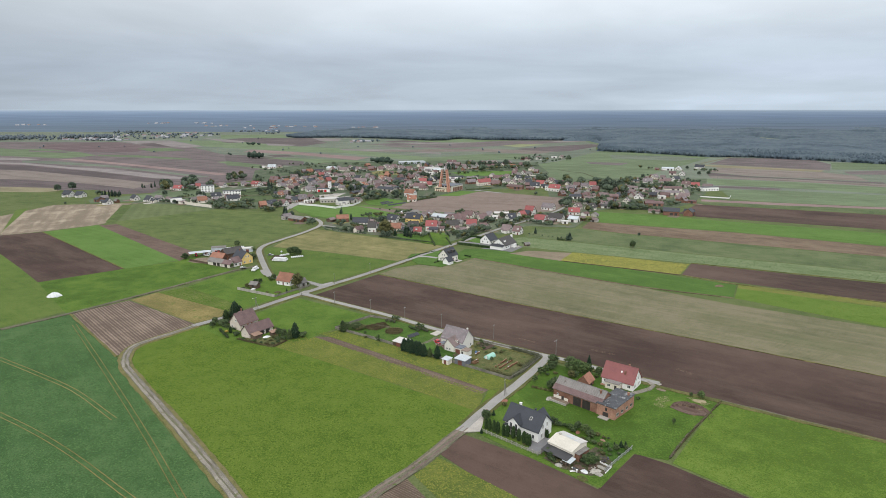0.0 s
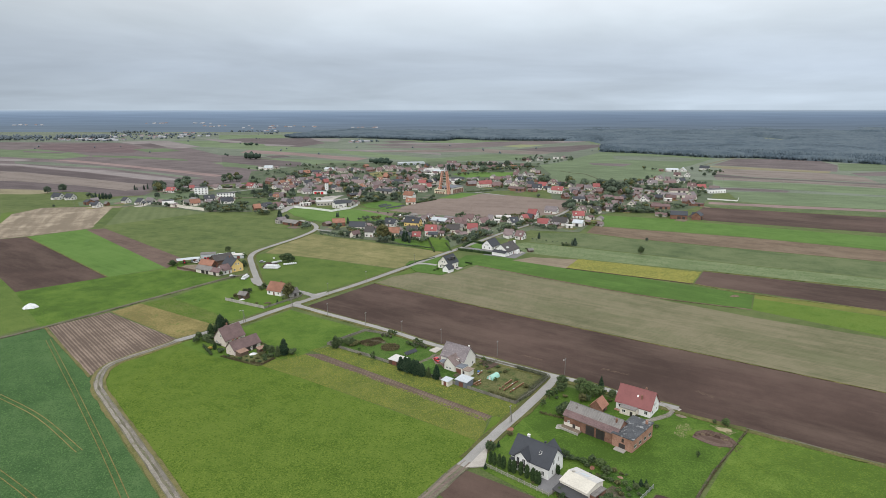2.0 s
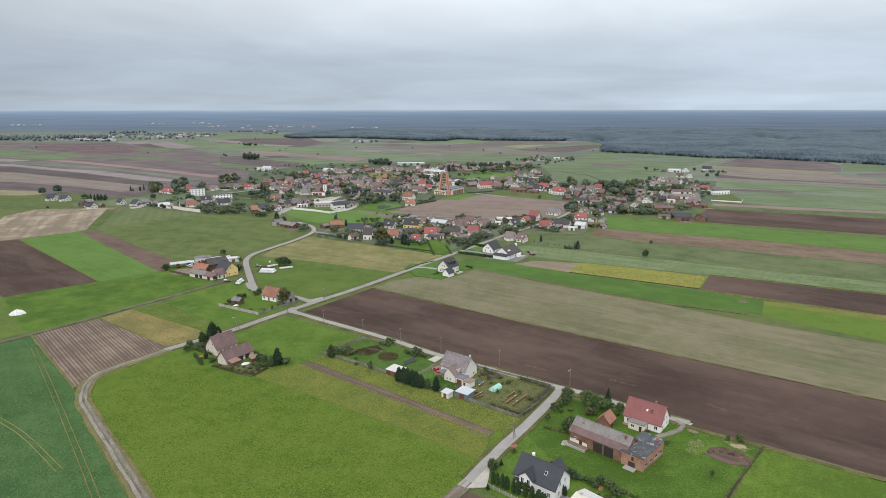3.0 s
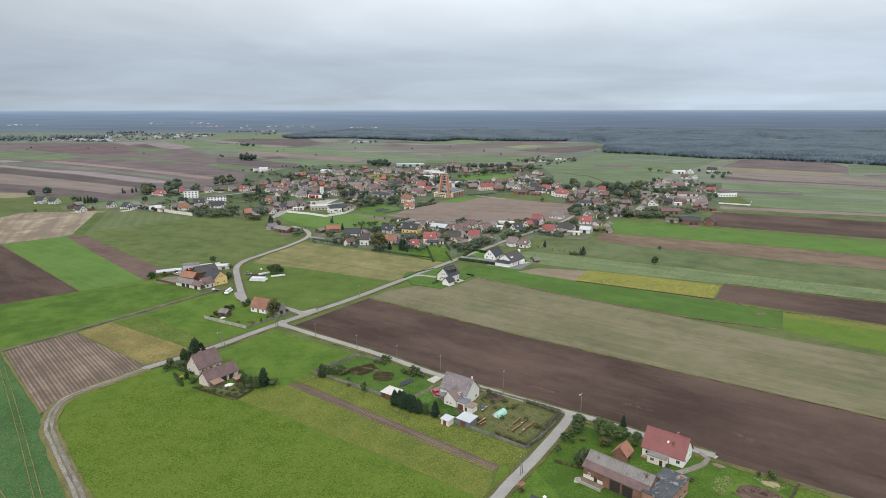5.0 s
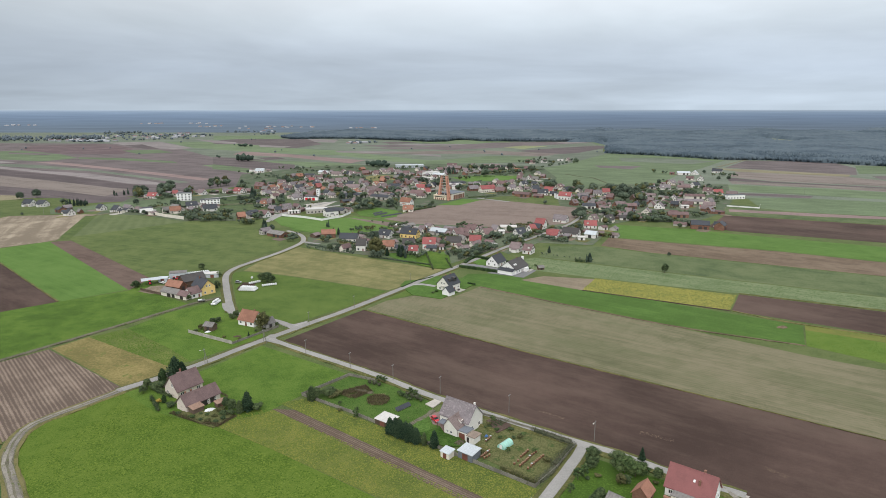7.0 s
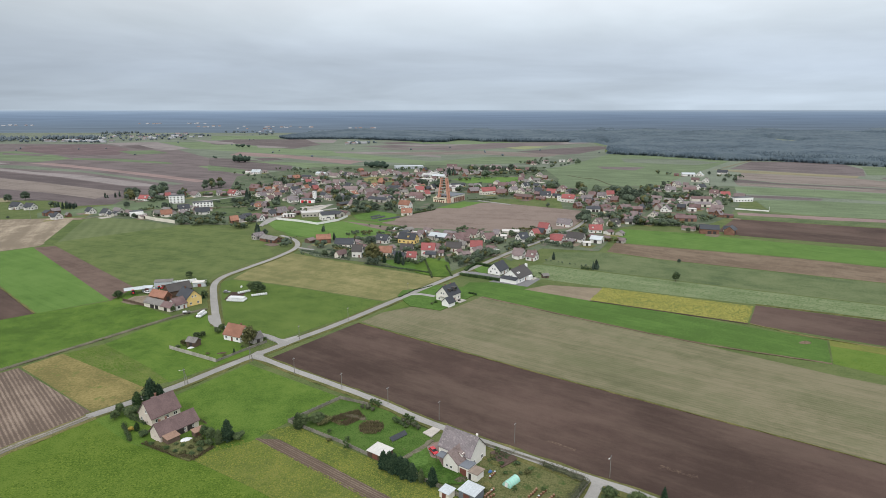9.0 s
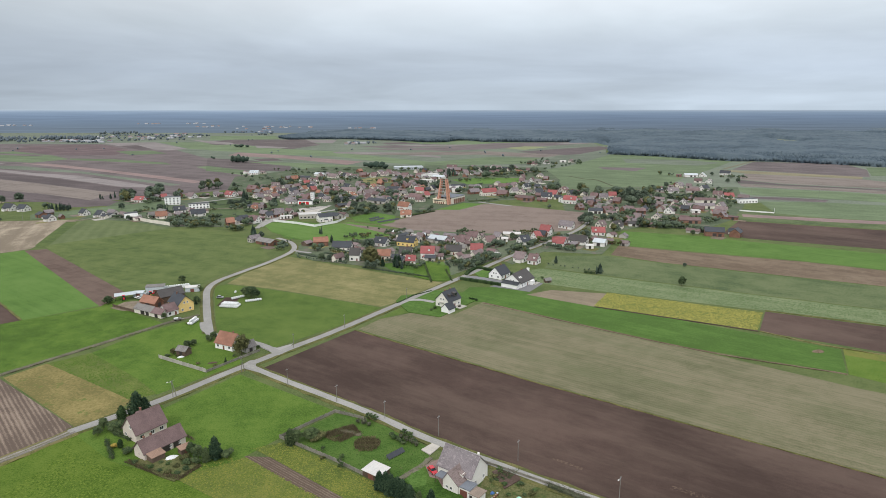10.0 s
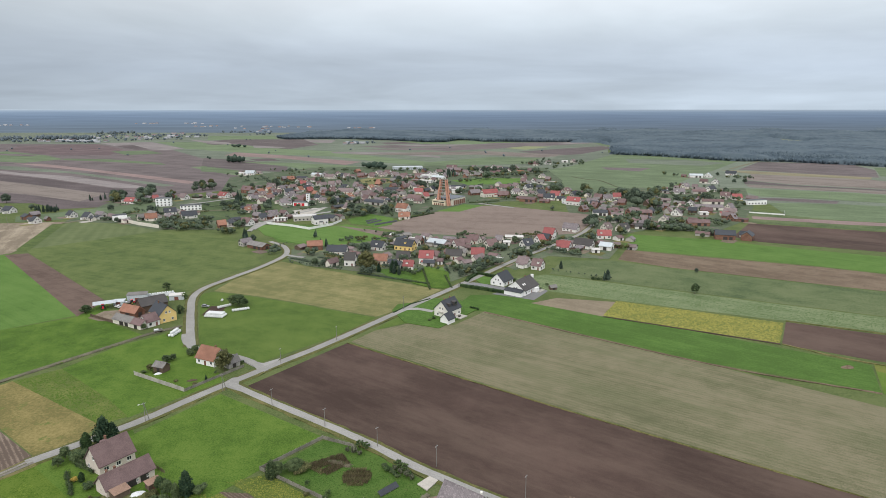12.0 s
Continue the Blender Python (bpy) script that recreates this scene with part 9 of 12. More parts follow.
for k in range(260):   # the crowded middle of the village
    x, y = (rnd.uniform(-250, 10), rnd.uniform(840, 1010)) if k % 3 else (rnd.uniform(-230, 170), rnd.uniform(1010, 1210))
    L, D, barn = rnd.uniform(7, 13), rnd.uniform(6.5, 9), k % 5 < 3
    if y > 1000 + (x + 230) * 0.9 + 120 or x < -318 + (1057 - y) * 0.45 or any(math.hypot(x - p, y - q) < r for p, q, r in free):
        continue
    if all(math.hypot(x - p, y - q) > r * 0.9 + L * 0.5 + 1.5 for p, q, r in BUILT + PAVED):
        house(round(x, 1), round(y, 1), rnd.choice((-36, 54, -30, 60)), L, D, rnd.uniform(2.8, 3.6), rnd.uniform(6.2, 8.0), rnd.choice(("r_maroon", "r_brown", "r_fibre", "r_grey", "r_slate", "r_maroon", "r_orange")), rnd.choice(("grey_wall", "brick", "cream")) if barn else rnd.choice(("white", "cream", "white")), name="barn" if barn else "house", windows=not barn, chim=0 if barn else 1)
for x, y, reach in BUILT[::2]:   # trodden yards and small plots at the houses
    if 560 < y < 1200 and abs(x) < 400 and not (-75 < x < 170 and 650 < y < 840):
        a, L, D = radians(rnd.choice((54, -36))), rnd.uniform(9, 17), rnd.uniform(6, 11)
        u, v = Vector((math.cos(a), math.sin(a))), Vector((-math.sin(a), math.cos(a)))
        c = Vector((x, y)) - Vector((0, reach)) + u * rnd.uniform(-6, 6)
        area("yard", rnd.choice(("rubble", "gravel", "soil_church", "verge", "soil_church", "tan_meadow")), [tuple(c + u * p * L / 2 + v * q * D / 2) for p, q in ((-1, -0.8), (-0.7, -1), (0.9, -1), (1, -0.7), (0.95, 1), (-0.9, 0.95))], "trodden yard beside a village house")

# ---- trees of the village ----
plant("oak", 121.5, 1204.0, 12.5)
plant("dark", 154.0, 1184.5, 8.6)
plant("oak", 144.9, 927.1, 11.7)
plant("oak", 185.3, 938.5, 12.5)
plant("oak", 202.9, 915.9, 10.9)
plant("oak", 222.6, 899.7, 10.9)
plant("dark", 232.0, 874.0, 14.0)
plant("dark", 233.3, 849.9, 13.3)
plant("oak", 246.8, 864.2, 12.5)
plant("dark", 222.2, 864.2, 11.7)
plant("dark", 0.8, 987.6, 12.5)
plant("dark", -6.4, 974.8, 10.9)
plant("spruce", -166.4, 643.5, 10.9, 0.85)
plant("dark", -157.2, 636.0, 6.2)
plant("spruce", -246.3, 874.0, 12.5, 0.85)
plant("spruce", -239.7, 864.2, 10.1, 0.85)
plant("dark", -244.5, 818.5, 7.8)
plant("dark", -236.5, 814.2, 7.8)
plant("dark", -229.9, 818.5, 8.6)
plant("dark", -220.1, 809.9, 7.0)
plant("dark", -197.0, 827.2, 7.8)
plant("oak", -337.1, 1000.8, 10.1)
plant("autumn", -329.4, 1014.3, 9.4)
plant("oak", -340.4, 987.6, 9.4)
plant("dark", -295.7, 987.6, 7.0)
plant("dark", -263.2, 987.6, 7.0)
plant("autumn", -50.8, 545.1, 7.0)
plant("dark", -53.0, 535.0, 5.5)
plant("dark", -48.6, 531.7, 5.5)
plant("autumn", -47.4, 548.6, 6.2)
plant("spruce", -32.1, 535.0, 7.8, 0.85)
plant("spruce", -28.6, 531.7, 7.0, 0.85)
plant("dark", -83.6, 557.6, 4.7)
plant("spruce", -97.7, 619.3, 7.0, 0.85)
plant("spruce", -93.3, 619.3, 7.0, 0.85)
plant("oak", -90.1, 557.6, 5.5)
plant("dark", 23.3, 540.0, 5.5)
plant("dark", 27.7, 545.1, 5.5)
plant("dark", 12.6, 528.4, 4.7)
plant("oak", 60.1, 631.2, 6.2)
plant("dark", 143.4, 721.0, 8.6)
plant("dark", 136.1, 708.2, 7.8)
plant("dark", 149.7, 731.0, 7.8)
plant("dark", 169.7, 899.7, 7.8)
plant("dark", 188.2, 690.0, 9.4)
plant("spruce", 189.8, 690.0, 7.8, 0.85)
plant("spruce", 82.9, 548.6, 6.2, 0.85)
plant("oak", 223.2, 651.2, 4.7)
plant("dark", 444.4, 1042.6, 7.0)
plant("dark", 428.9, 1042.6, 6.2)
plant("oak", 445.8, 1138.6, 6.2)
plant("oak", 474.5, 1165.7, 7.0)
plant("dark", -357.9, 793.5, 7.0)
plant("dark", -394.3, 874.0, 12.5)
plant("dark", -399.6, 899.7, 9.4)
plant("spruce", -424.9, 874.0, 7.0, 0.85)
plant("spruce", -412.1, 874.0, 7.0, 0.85)
plant("oak", -395.9, 899.7, 7.8)
plant("dark", -373.9, 899.7, 12.5)
plant("dark", -370.0, 915.9, 14.0)
plant("spruce", -330.3, 874.0, 10.9, 0.85)
plant("dark", -324.8, 864.2, 9.4)
plant("dark", -509.5, 849.9, 10.9)
plant("dark", -521.5, 836.1, 9.4)
plant("spruce", -430.0, 785.5, 8.6, 0.85)
plant("spruce", -425.5, 785.5, 8.6, 0.85)
plant("spruce", -421.7, 785.5, 8.6, 0.85)
plant("spruce", -418.0, 785.5, 7.8, 0.85)
plant("spruce", -413.5, 785.5, 7.0, 0.85)
plant("dark", -307.5, 777.7, 8.6)
plant("dark", -317.7, 727.6, 4.7)
plant("dark", -443.0, 721.0, 3.1)
plant("oak", -254.5, 690.0, 5.5)
plant("dark", -123.3, 827.2, 9.4)
plant("dark", -114.6, 836.1, 8.6)
plant("dark", -98.6, 793.5, 9.4)
plant("dark", -87.1, 777.7, 8.6)
plant("dark", -79.5, 766.3, 7.8)
plant("dark", -74.5, 777.7, 7.8)
plant("dark", -60.1, 777.7, 9.4)
plant("oak", -129.3, 899.7, 8.6)
plant("dark", -142.5, 899.7, 7.8)
plant("dark", -239.2, 1021.2, 9.4)
plant("dark", -226.7, 987.6, 9.4)
plant("dark", -222.4, 1021.2, 8.6)
plant("dark", -180.0, 1042.6, 9.4)
plant("dark", -171.8, 1021.2, 8.6)
plant("oak", -187.1, 1057.4, 7.8)
plant("dark", -120.4, 1014.3, 8.6)
plant("dark", -63.7, 1042.6, 10.9)
plant("dark", -53.9, 1021.2, 9.4)
plant("dark", -31.7, 987.6, 10.9)
plant("dark", -25.6, 974.8, 10.9)
plant("dark", 57.7, 927.1, 7.8)
plant("oak", 47.8, 1194.2, 10.9)
plant("dark", 70.7, 1194.2, 10.9)
plant("dark", 78.0, 1184.5, 10.9)
plant("dark", 87.8, 1184.5, 11.7)
plant("dark", 97.7, 1184.5, 10.1)
plant("dark", 105.7, 1175.0, 9.4)
plant("spruce", 10.6, 1156.5, 12.5, 0.85)
plant("spruce", 18.3, 1156.5, 11.7, 0.85)
plant("dark", 134.2, 1184.5, 7.8)
plant("oak", 192.7, 793.5, 6.2)
plant("dark", 264.3, 864.2, 8.6)
plant("dark", 278.4, 864.2, 7.8)
plant("dark", 310.0, 864.2, 9.4)
plant("dark", 313.2, 854.6, 8.6)
plant("dark", 296.0, 864.2, 7.8)
plant("dark", 229.2, 777.7, 7.0)
plant("dark", 360.6, 899.7, 7.0)
plant("dark", 369.9, 938.5, 7.0)
plant("dark", 287.2, 956.3, 7.0)
plant("dark", 317.7, 987.6, 7.0)
plant("oak", -12.2, 793.5, 4.7)
plant("dark", -15.0, 777.7, 4.7)
ft("oak", -271.1, 702.4, 3.7)
ft("dark", -266.6, 701.6, 4.6)
ft("oak", -259.2, 699.5, 5.1)
ft("oak", -253.9, 697.1, 3.3)
ft("oak", -252.7, 692.0, 3.4)
ft("dark", -247.0, 691.7, 3.5)
ft("dark", -246.9, 699.7, 4.4)
ft("oak", -245.0, 694.6, 3.7)
ft("oak", -236.4, 694.4, 5.4)
ft("oak", -234.6, 697.8, 5.0)
ft("oak", -231.9, 694.0, 3.6)
ft("oak", -229.5, 692.4, 4.5)
ft("oak", -224.0, 692.8, 5.2)
ft("oak", -220.3, 687.6, 5.1)
ft("oak", -219.1, 691.3, 4.0)
ft("oak", -213.0, 690.2, 5.5)
ft("dark", -263.1, 723.4, 4.5)
ft("dark", -256.8, 718.5, 3.7)
ft("dark", -249.3, 717.0, 4.6)
ft("dark", -244.6, 719.2, 4.8)
ft("dark", -246.1, 720.6, 3.7)
ft("dark", -239.3, 717.9, 3.6)
ft("dark", -237.4, 719.6, 4.1)
ft("dark", -233.1, 718.3, 3.6)
ft("dark", -225.2, 716.2, 4.5)
ft("dark", -221.8, 717.4, 4.2)
ft("dark", 188.9, 688.4, 4.5)
ft("oak", 191.0, 687.4, 3.0)
ft("dark", 195.3, 690.1, 4.1)
ft("oak", 197.4, 686.8, 3.6)
ft("oak", 199.2, 686.7, 4.5)
ft("dark", 201.0, 686.1, 3.0)
ft("dark", 201.9, 687.9, 3.5)
ft("oak", 203.9, 685.5, 3.6)
ft("dark", 207.7, 685.7, 3.3)
ft("dark", 211.1, 687.6, 3.7)
ft("dark", 210.5, 686.5, 4.3)
ft("oak", 212.9, 686.0, 4.7)
ft("dark", 215.8, 684.7, 4.6)
ft("oak", 219.0, 684.0, 3.7)
ft("dark", 220.6, 685.5, 3.2)
ft("oak", 220.0, 682.1, 3.8)
ft("dark", 222.3, 682.7, 4.3)
ft("oak", 225.0, 682.4, 3.7)
ft("dark", 226.3, 680.5, 3.0)
ft("dark", 229.2, 681.6, 3.2)
ft("oak", 231.2, 679.5, 4.8)
ft("oak", 234.7, 678.8, 4.7)
ft("oak", 234.8, 678.0, 3.9)
ft("oak", 238.1, 680.1, 3.4)
ft("oak", 239.0, 677.4, 4.3)
ft("dark", 243.1, 678.5, 3.1)
ft("dark", -109.8, 566.0, 3.1)
ft("dark", -107.2, 563.4, 2.2)
ft("dark", -102.3, 562.8, 2.4)
ft("dark", -100.3, 561.3, 2.9)
ft("dark", -96.1, 558.6, 2.1)
ft("dark", -93.4, 556.9, 2.8)
ft("dark", -90.2, 556.6, 2.6)
ft("dark", -86.1, 553.4, 3.1)
ft("dark", -82.7, 551.8, 2.4)
ft("dark", -79.4, 550.7, 1.6)
ft("dark", -77.6, 549.2, 3.0)
ft("dark", -73.0, 547.6, 2.2)
ft("dark", -70.3, 546.3, 2.7)
ft("dark", 76.8, 543.8, 2.1)
ft("dark", 79.9, 541.8, 1.7)
ft("dark", 84.8, 539.6, 1.4)
ft("dark", 87.1, 536.6, 2.2)
ft("dark", 92.4, 534.0, 1.6)
ft("dark", 95.8, 532.4, 1.5)
ft("dark", 99.5, 528.7, 1.7)
ft("dark", 102.6, 527.8, 2.3)
ft("dark", 107.5, 524.6, 1.6)
ft("spruce", 105.4, 518.7, 6.3)
ft("spruce", 107.6, 519.6, 4.5)
ft("spruce", 108.7, 519.2, 5.5)
ft("oak", -350.2, 1144.6, 5.6)
ft("dark", -330.9, 1130.9, 7.9)
ft("dark", -315.1, 1103.2, 7.2)
ft("dark", -301.2, 1093.2, 7.8)
ft("oak", -286.4, 1080.4, 5.7)
ft("dark", -281.7, 1079.2, 5.4)
ft("dark", -269.8, 1070.4, 7.7)
ft("oak", -255.9, 1041.2, 6.9)
ft("dark", -249.6, 1051.4, 5.8)
ft("dark", -232.1, 1039.2, 5.0)
ft("oak", -215.4, 1020.5, 7.3)
ft("dark", -211.2, 1017.9, 5.7)
ft("dark", -203.3, 1008.9, 6.0)
ft("dark", -182.6, 990.2, 4.8)
ft("oak", -182.5, 994.7, 5.6)
ft("oak", -172.7, 969.7, 5.1)
ft("oak", -162.7, 977.4, 6.5)
ft("oak", -156.9, 973.8, 6.3)
ft("oak", -155.1, 969.6, 7.5)
ft("dark", -153.0, 961.6, 5.8)
ft("oak", -137.6, 948.7, 5.7)
ft("dark", -143.7, 966.6, 6.1)
ft("dark", -129.3, 960.8, 5.3)
ft("oak", -132.1, 949.8, 6.5)
ft("oak", -119.6, 953.1, 5.8)
ft("oak", -115.9, 946.1, 6.4)
ft("oak", -112.8, 939.7, 7.0)
ft("oak", -101.4, 926.5, 7.6)
ft("oak", -96.5, 932.6, 5.7)
ft("oak", -99.3, 923.9, 7.1)
ft("oak", -92.7, 921.5, 6.2)
ft("dark", -84.6, 915.6, 8.0)
ft("dark", -79.0, 913.8, 5.0)
ft("oak", -74.4, 901.4, 5.0)
ft("dark", -65.2, 907.7, 6.0)
ft("dark", -67.5, 900.5, 6.2)
ft("oak", -300.9, 1223.1, 4.8)
ft("oak", -293.5, 1220.1, 6.0)
ft("oak", -273.2, 1196.2, 5.3)
ft("dark", -266.4, 1197.3, 5.2)
ft("oak", -254.1, 1187.4, 5.4)
ft("oak", -238.8, 1166.9, 6.5)
ft("dark", -218.3, 1154.3, 6.2)
ft("oak", -209.0, 1160.0, 5.5)
ft("dark", -200.5, 1145.4, 5.2)
ft("oak", -185.3, 1122.9, 4.9)
ft("dark", -174.4, 1131.9, 6.3)
ft("oak", -163.5, 1117.9, 6.7)
ft("oak", -143.8, 1106.4, 5.1)
ft("dark", -130.8, 1089.1, 5.0)
ft("oak", -76.4, 1224.7, 5.1)
ft("oak", -73.9, 1224.7, 7.3)
ft("oak", -61.0, 1213.3, 8.3)
ft("oak", -48.5, 1215.1, 8.6)
ft("dark", -38.6, 1203.5, 7.1)
ft("oak", -27.2, 1204.0, 8.1)
ft("oak", -7.6, 1193.4, 8.7)
ft("dark", 0.9, 1183.8, 7.1)
ft("oak", 8.7, 1176.1, 7.3)
ft("dark", 19.5, 1165.6, 6.6)
ft("dark", 33.6, 1157.5, 6.8)
ft("dark", 46.0, 1166.8, 8.6)
ft("oak", 48.6, 1144.2, 8.2)
ft("oak", 60.9, 1141.8, 6.8)
ft("dark", 71.6, 1133.9, 5.7)
ft("oak", 82.5, 1141.8, 5.8)
ft("oak", 90.7, 1125.7, 7.7)
ft("dark", 100.8, 1128.4, 7.1)
ft("dark", 155.3, 812.9, 6.6)
ft("oak", 160.4, 812.7, 5.9)
ft("oak", 163.9, 807.4, 5.4)
ft("oak", 162.2, 794.0, 5.6)
ft("oak", 170.5, 794.5, 6.2)
ft("oak", 169.0, 782.3, 5.1)
ft("dark", 178.5, 780.7, 4.4)
ft("dark", 175.7, 770.8, 5.9)
ft("oak", 176.9, 769.2, 5.5)
ft("oak", 181.7, 760.2, 5.2)
ft("dark", 182.1, 760.6, 6.0)
ft("oak", 187.6, 748.7, 5.9)
ft("oak", 191.9, 750.9, 7.2)
ft("oak", 194.1, 741.1, 7.0)
ft("oak", 263.2, 897.7, 5.4)
ft("oak", 270.2, 901.7, 6.2)
ft("dark", 276.2, 896.4, 5.0)
ft("oak", 275.3, 886.1, 4.6)
ft("oak", 286.6, 895.3, 5.8)
ft("oak", 288.8, 885.1, 6.2)
ft("dark", 292.7, 884.0, 4.3)
ft("oak", 299.7, 878.1, 5.3)
ft("oak", 304.6, 886.0, 4.7)
ft("dark", 311.9, 885.0, 5.5)
ft("dark", 318.3, 882.2, 4.8)
ft("dark", 322.4, 870.0, 4.8)
ft("oak", 326.7, 877.0, 6.9)
ft("dark", 328.3, 869.8, 4.7)
ft("oak", 334.7, 863.9, 6.7)
ft("oak", 343.0, 875.8, 4.9)
ft("oak", 349.1, 868.9, 6.4)
ft("oak", 352.1, 862.4, 7.1)
ft("dark", -47.2, 621.3, 3.8)
ft("dark", -40.0, 624.5, 3.4)
ft("dark", -34.0, 621.8, 3.6)
ft("oak", -21.8, 623.1, 3.9)
ft("oak", -17.6, 626.1, 4.2)
ft("dark", -6.6, 630.4, 2.9)
ft("dark", 1.3, 632.9, 4.2)
ft("oak", 5.1, 631.8, 4.4)
ft("dark", 15.9, 635.2, 3.9)
ft("dark", 24.7, 637.7, 4.1)
ft("oak", 31.3, 637.2, 3.5)
ft("dark", 41.1, 638.4, 2.8)
ft("oak", 48.6, 643.5, 4.1)
ft("oak", 53.4, 645.6, 4.1)
ft("dark", -55.3, 569.9, 3.5)
ft("dark", -50.9, 565.6, 3.8)
ft("dark", -44.1, 563.7, 2.7)
ft("dark", -38.2, 562.2, 2.0)
ft("oak", -34.0, 559.5, 1.9)
ft("dark", -27.6, 557.5, 1.7)
ft("dark", -24.2, 554.7, 2.7)
ft("oak", -17.1, 551.1, 2.5)
ft("oak", -10.4, 550.2, 2.6)
ft("dark", -7.1, 548.3, 2.8)
ft("oak", -2.5, 542.9, 3.9)
ft("dark", 2.9, 542.0, 4.0)
ft("dark", 8.1, 540.1, 1.9)
ft("dark", 14.4, 537.4, 3.4)
ft("dark", 20.4, 536.7, 2.7)
ft("dark", 22.8, 532.1, 3.8)
ft("dark", -5.9, 850.1, 2.9)
ft("dark", 7.1, 852.3, 2.1)
ft("dark", 18.8, 858.0, 1.8)
ft("dark", 30.8, 862.2, 2.8)
ft("dark", 41.5, 861.4, 2.6)
ft("dark", 51.3, 865.1, 2.4)
ft("dark", 64.3, 869.4, 2.3)
ft("dark", 77.5, 872.0, 2.3)
ft("oak", 185.0, 1234.2, 5.8)
ft("oak", 200.6, 1258.4, 7.2)
ft("oak", 209.3, 1274.8, 7.2)
ft("dark", 224.8, 1282.5, 7.1)
ft("dark", 234.1, 1293.6, 6.8)
ft("dark", 245.8, 1316.7, 6.9)
ft("oak", 262.0, 1326.9, 7.6)
ft("oak", 273.2, 1344.4, 7.4)
ft("oak", 155.1, 1341.8, 7.1)
ft("dark", 164.1, 1348.8, 6.2)
ft("dark", 169.1, 1336.5, 8.2)
ft("oak", 175.0, 1345.7, 7.5)
ft("oak", 176.8, 1335.2, 8.1)
ft("dark", 183.8, 1340.3, 9.3)
ft("dark", 184.8, 1322.0, 9.5)
ft("dark", 189.9, 1321.0, 6.1)
ft("oak", -340.8, 893.4, 5.8)
ft("dark", -336.3, 895.6, 4.5)
ft("oak", -322.6, 890.2, 5.0)
ft("oak", -313.5, 883.9, 5.8)
ft("oak", -305.6, 886.7, 4.7)
ft("dark", -299.5, 885.0, 6.8)
ft("oak", -289.5, 881.5, 4.7)
ft("oak", -276.1, 877.3, 6.5)
ft("dark", -138.1, 610.7, 1.6)
ft("dark", -136.5, 610.7, 3.1)
ft("dark", -134.4, 613.6, 2.9)
ft("dark", -134.8, 618.8, 3.1)
ft("dark", -130.2, 618.8, 2.3)
ft("dark", -131.5, 623.5, 2.0)
ft("dark", -129.1, 624.5, 2.3)
ft("dark", -128.3, 630.4, 1.8)
ft("oak", -105.4, 825.8, 5.9)
ft("dark", -102.4, 822.7, 5.5)
ft("oak", -102.9, 818.5, 4.8)
ft("dark", -98.4, 812.0, 5.9)
ft("oak", -92.0, 810.0, 5.3)
ft("oak", -91.5, 801.4, 6.4)
ft("dark", -87.3, 801.4, 4.9)
ft("dark", -78.8, 793.9, 6.0)
ft("oak", -78.1, 788.6, 5.8)
ft("oak", -70.9, 784.5, 5.3)
ft("oak", -73.4, 782.6, 4.4)
ft("dark", -63.7, 777.8, 4.4)
ft("dark", -61.2, 772.1, 4.9)
ft("oak", -62.7, 768.3, 6.1)
ft("oak", -53.4, 765.6, 4.4)
ft("oak", -51.8, 757.4, 5.8)
ft("dark", 324.8, 1012.2, 5.3)
ft("dark", 336.0, 1020.5, 4.8)
ft("dark", 342.0, 1015.9, 4.8)
ft("dark", 348.6, 1010.1, 3.3)
ft("dark", 356.3, 996.2, 4.0)
ft("dark", 363.8, 991.5, 5.0)
ft("dark", 378.7, 1000.2, 4.9)
ft("dark", 386.4, 996.0, 3.5)
ft("oak", -70.3, 681.5, 2.7)
ft("oak", -58.9, 674.6, 3.0)
ft("dark", -45.4, 671.1, 2.5)
ft("dark", -32.0, 663.2, 2.4)
ft("oak", -18.2, 659.8, 2.2)
plant("dark", 152.6, 489.2, 6.5, 0.9, where="standing alone in a field")
plant("dark", 173.2, 538.6, 3, 0.9, where="standing alone in a field")
plant("spruce", 108.4, 521.9, 7, 1.2, where="on the field edge")
hedge(98.1, 521.9, 104.5, 519.6, 3, 2, "clipped dark hedge on the field edge", "leaf_dark")

# ---- smaller trees and sheds between the houses ----
def grove(x, y, rx, ry, count, height, kind=""):
    """Trees and shrubs standing close together round one spot."""
    rnd = random.Random(int(abs(x) * 3 + y))
    for _ in range(count):
        a, d = rnd.uniform(0, 6.283), math.sqrt(rnd.random())
        ft(kind or rnd.choice(("dark", "dark", "dark", "oak", "autumn")), x + rx * d * math.cos(a), y + ry * d * math.sin(a), height * rnd.uniform(0.65, 1.12))


grove(-256, 1217, 16, 21, 9, 6)
grove(-249, 1041, 7, 9, 5, 8)
grove(-244, 967, 8, 12, 7, 7)
grove(-189, 802, 6, 8, 7, 8)
grove(-176, 849, 5, 12, 7, 7)
grove(-178, 1041, 4, 9, 4, 11)
grove(-126, 842, 5, 9, 6, 10)
grove(-122, 872, 9, 10, 9, 9)
grove(-89, 760, 9, 14, 18, 9)
grove(-80, 783, 5, 10, 7, 9)
grove(-59, 783, 5, 6, 6, 8)
grove(-61, 1008, 7, 10, 7, 10)
grove(-146, 1076, 14, 20, 9, 7)
grove(-199, 772, 16, 9, 11, 5)
grove(-189, 695, 2, 6, 4, 10)
grove(-189, 673, 5, 7, 6, 6)
grove(-130, 599, 5, 10, 11, 5)
grove(-228, 790, 10, 8, 9, 5)
grove(-159, 888, 7, 10, 6, 6)
grove(-110, 772, 8, 7, 8, 6)
grove(-92, 1052, 13, 15, 8, 6)
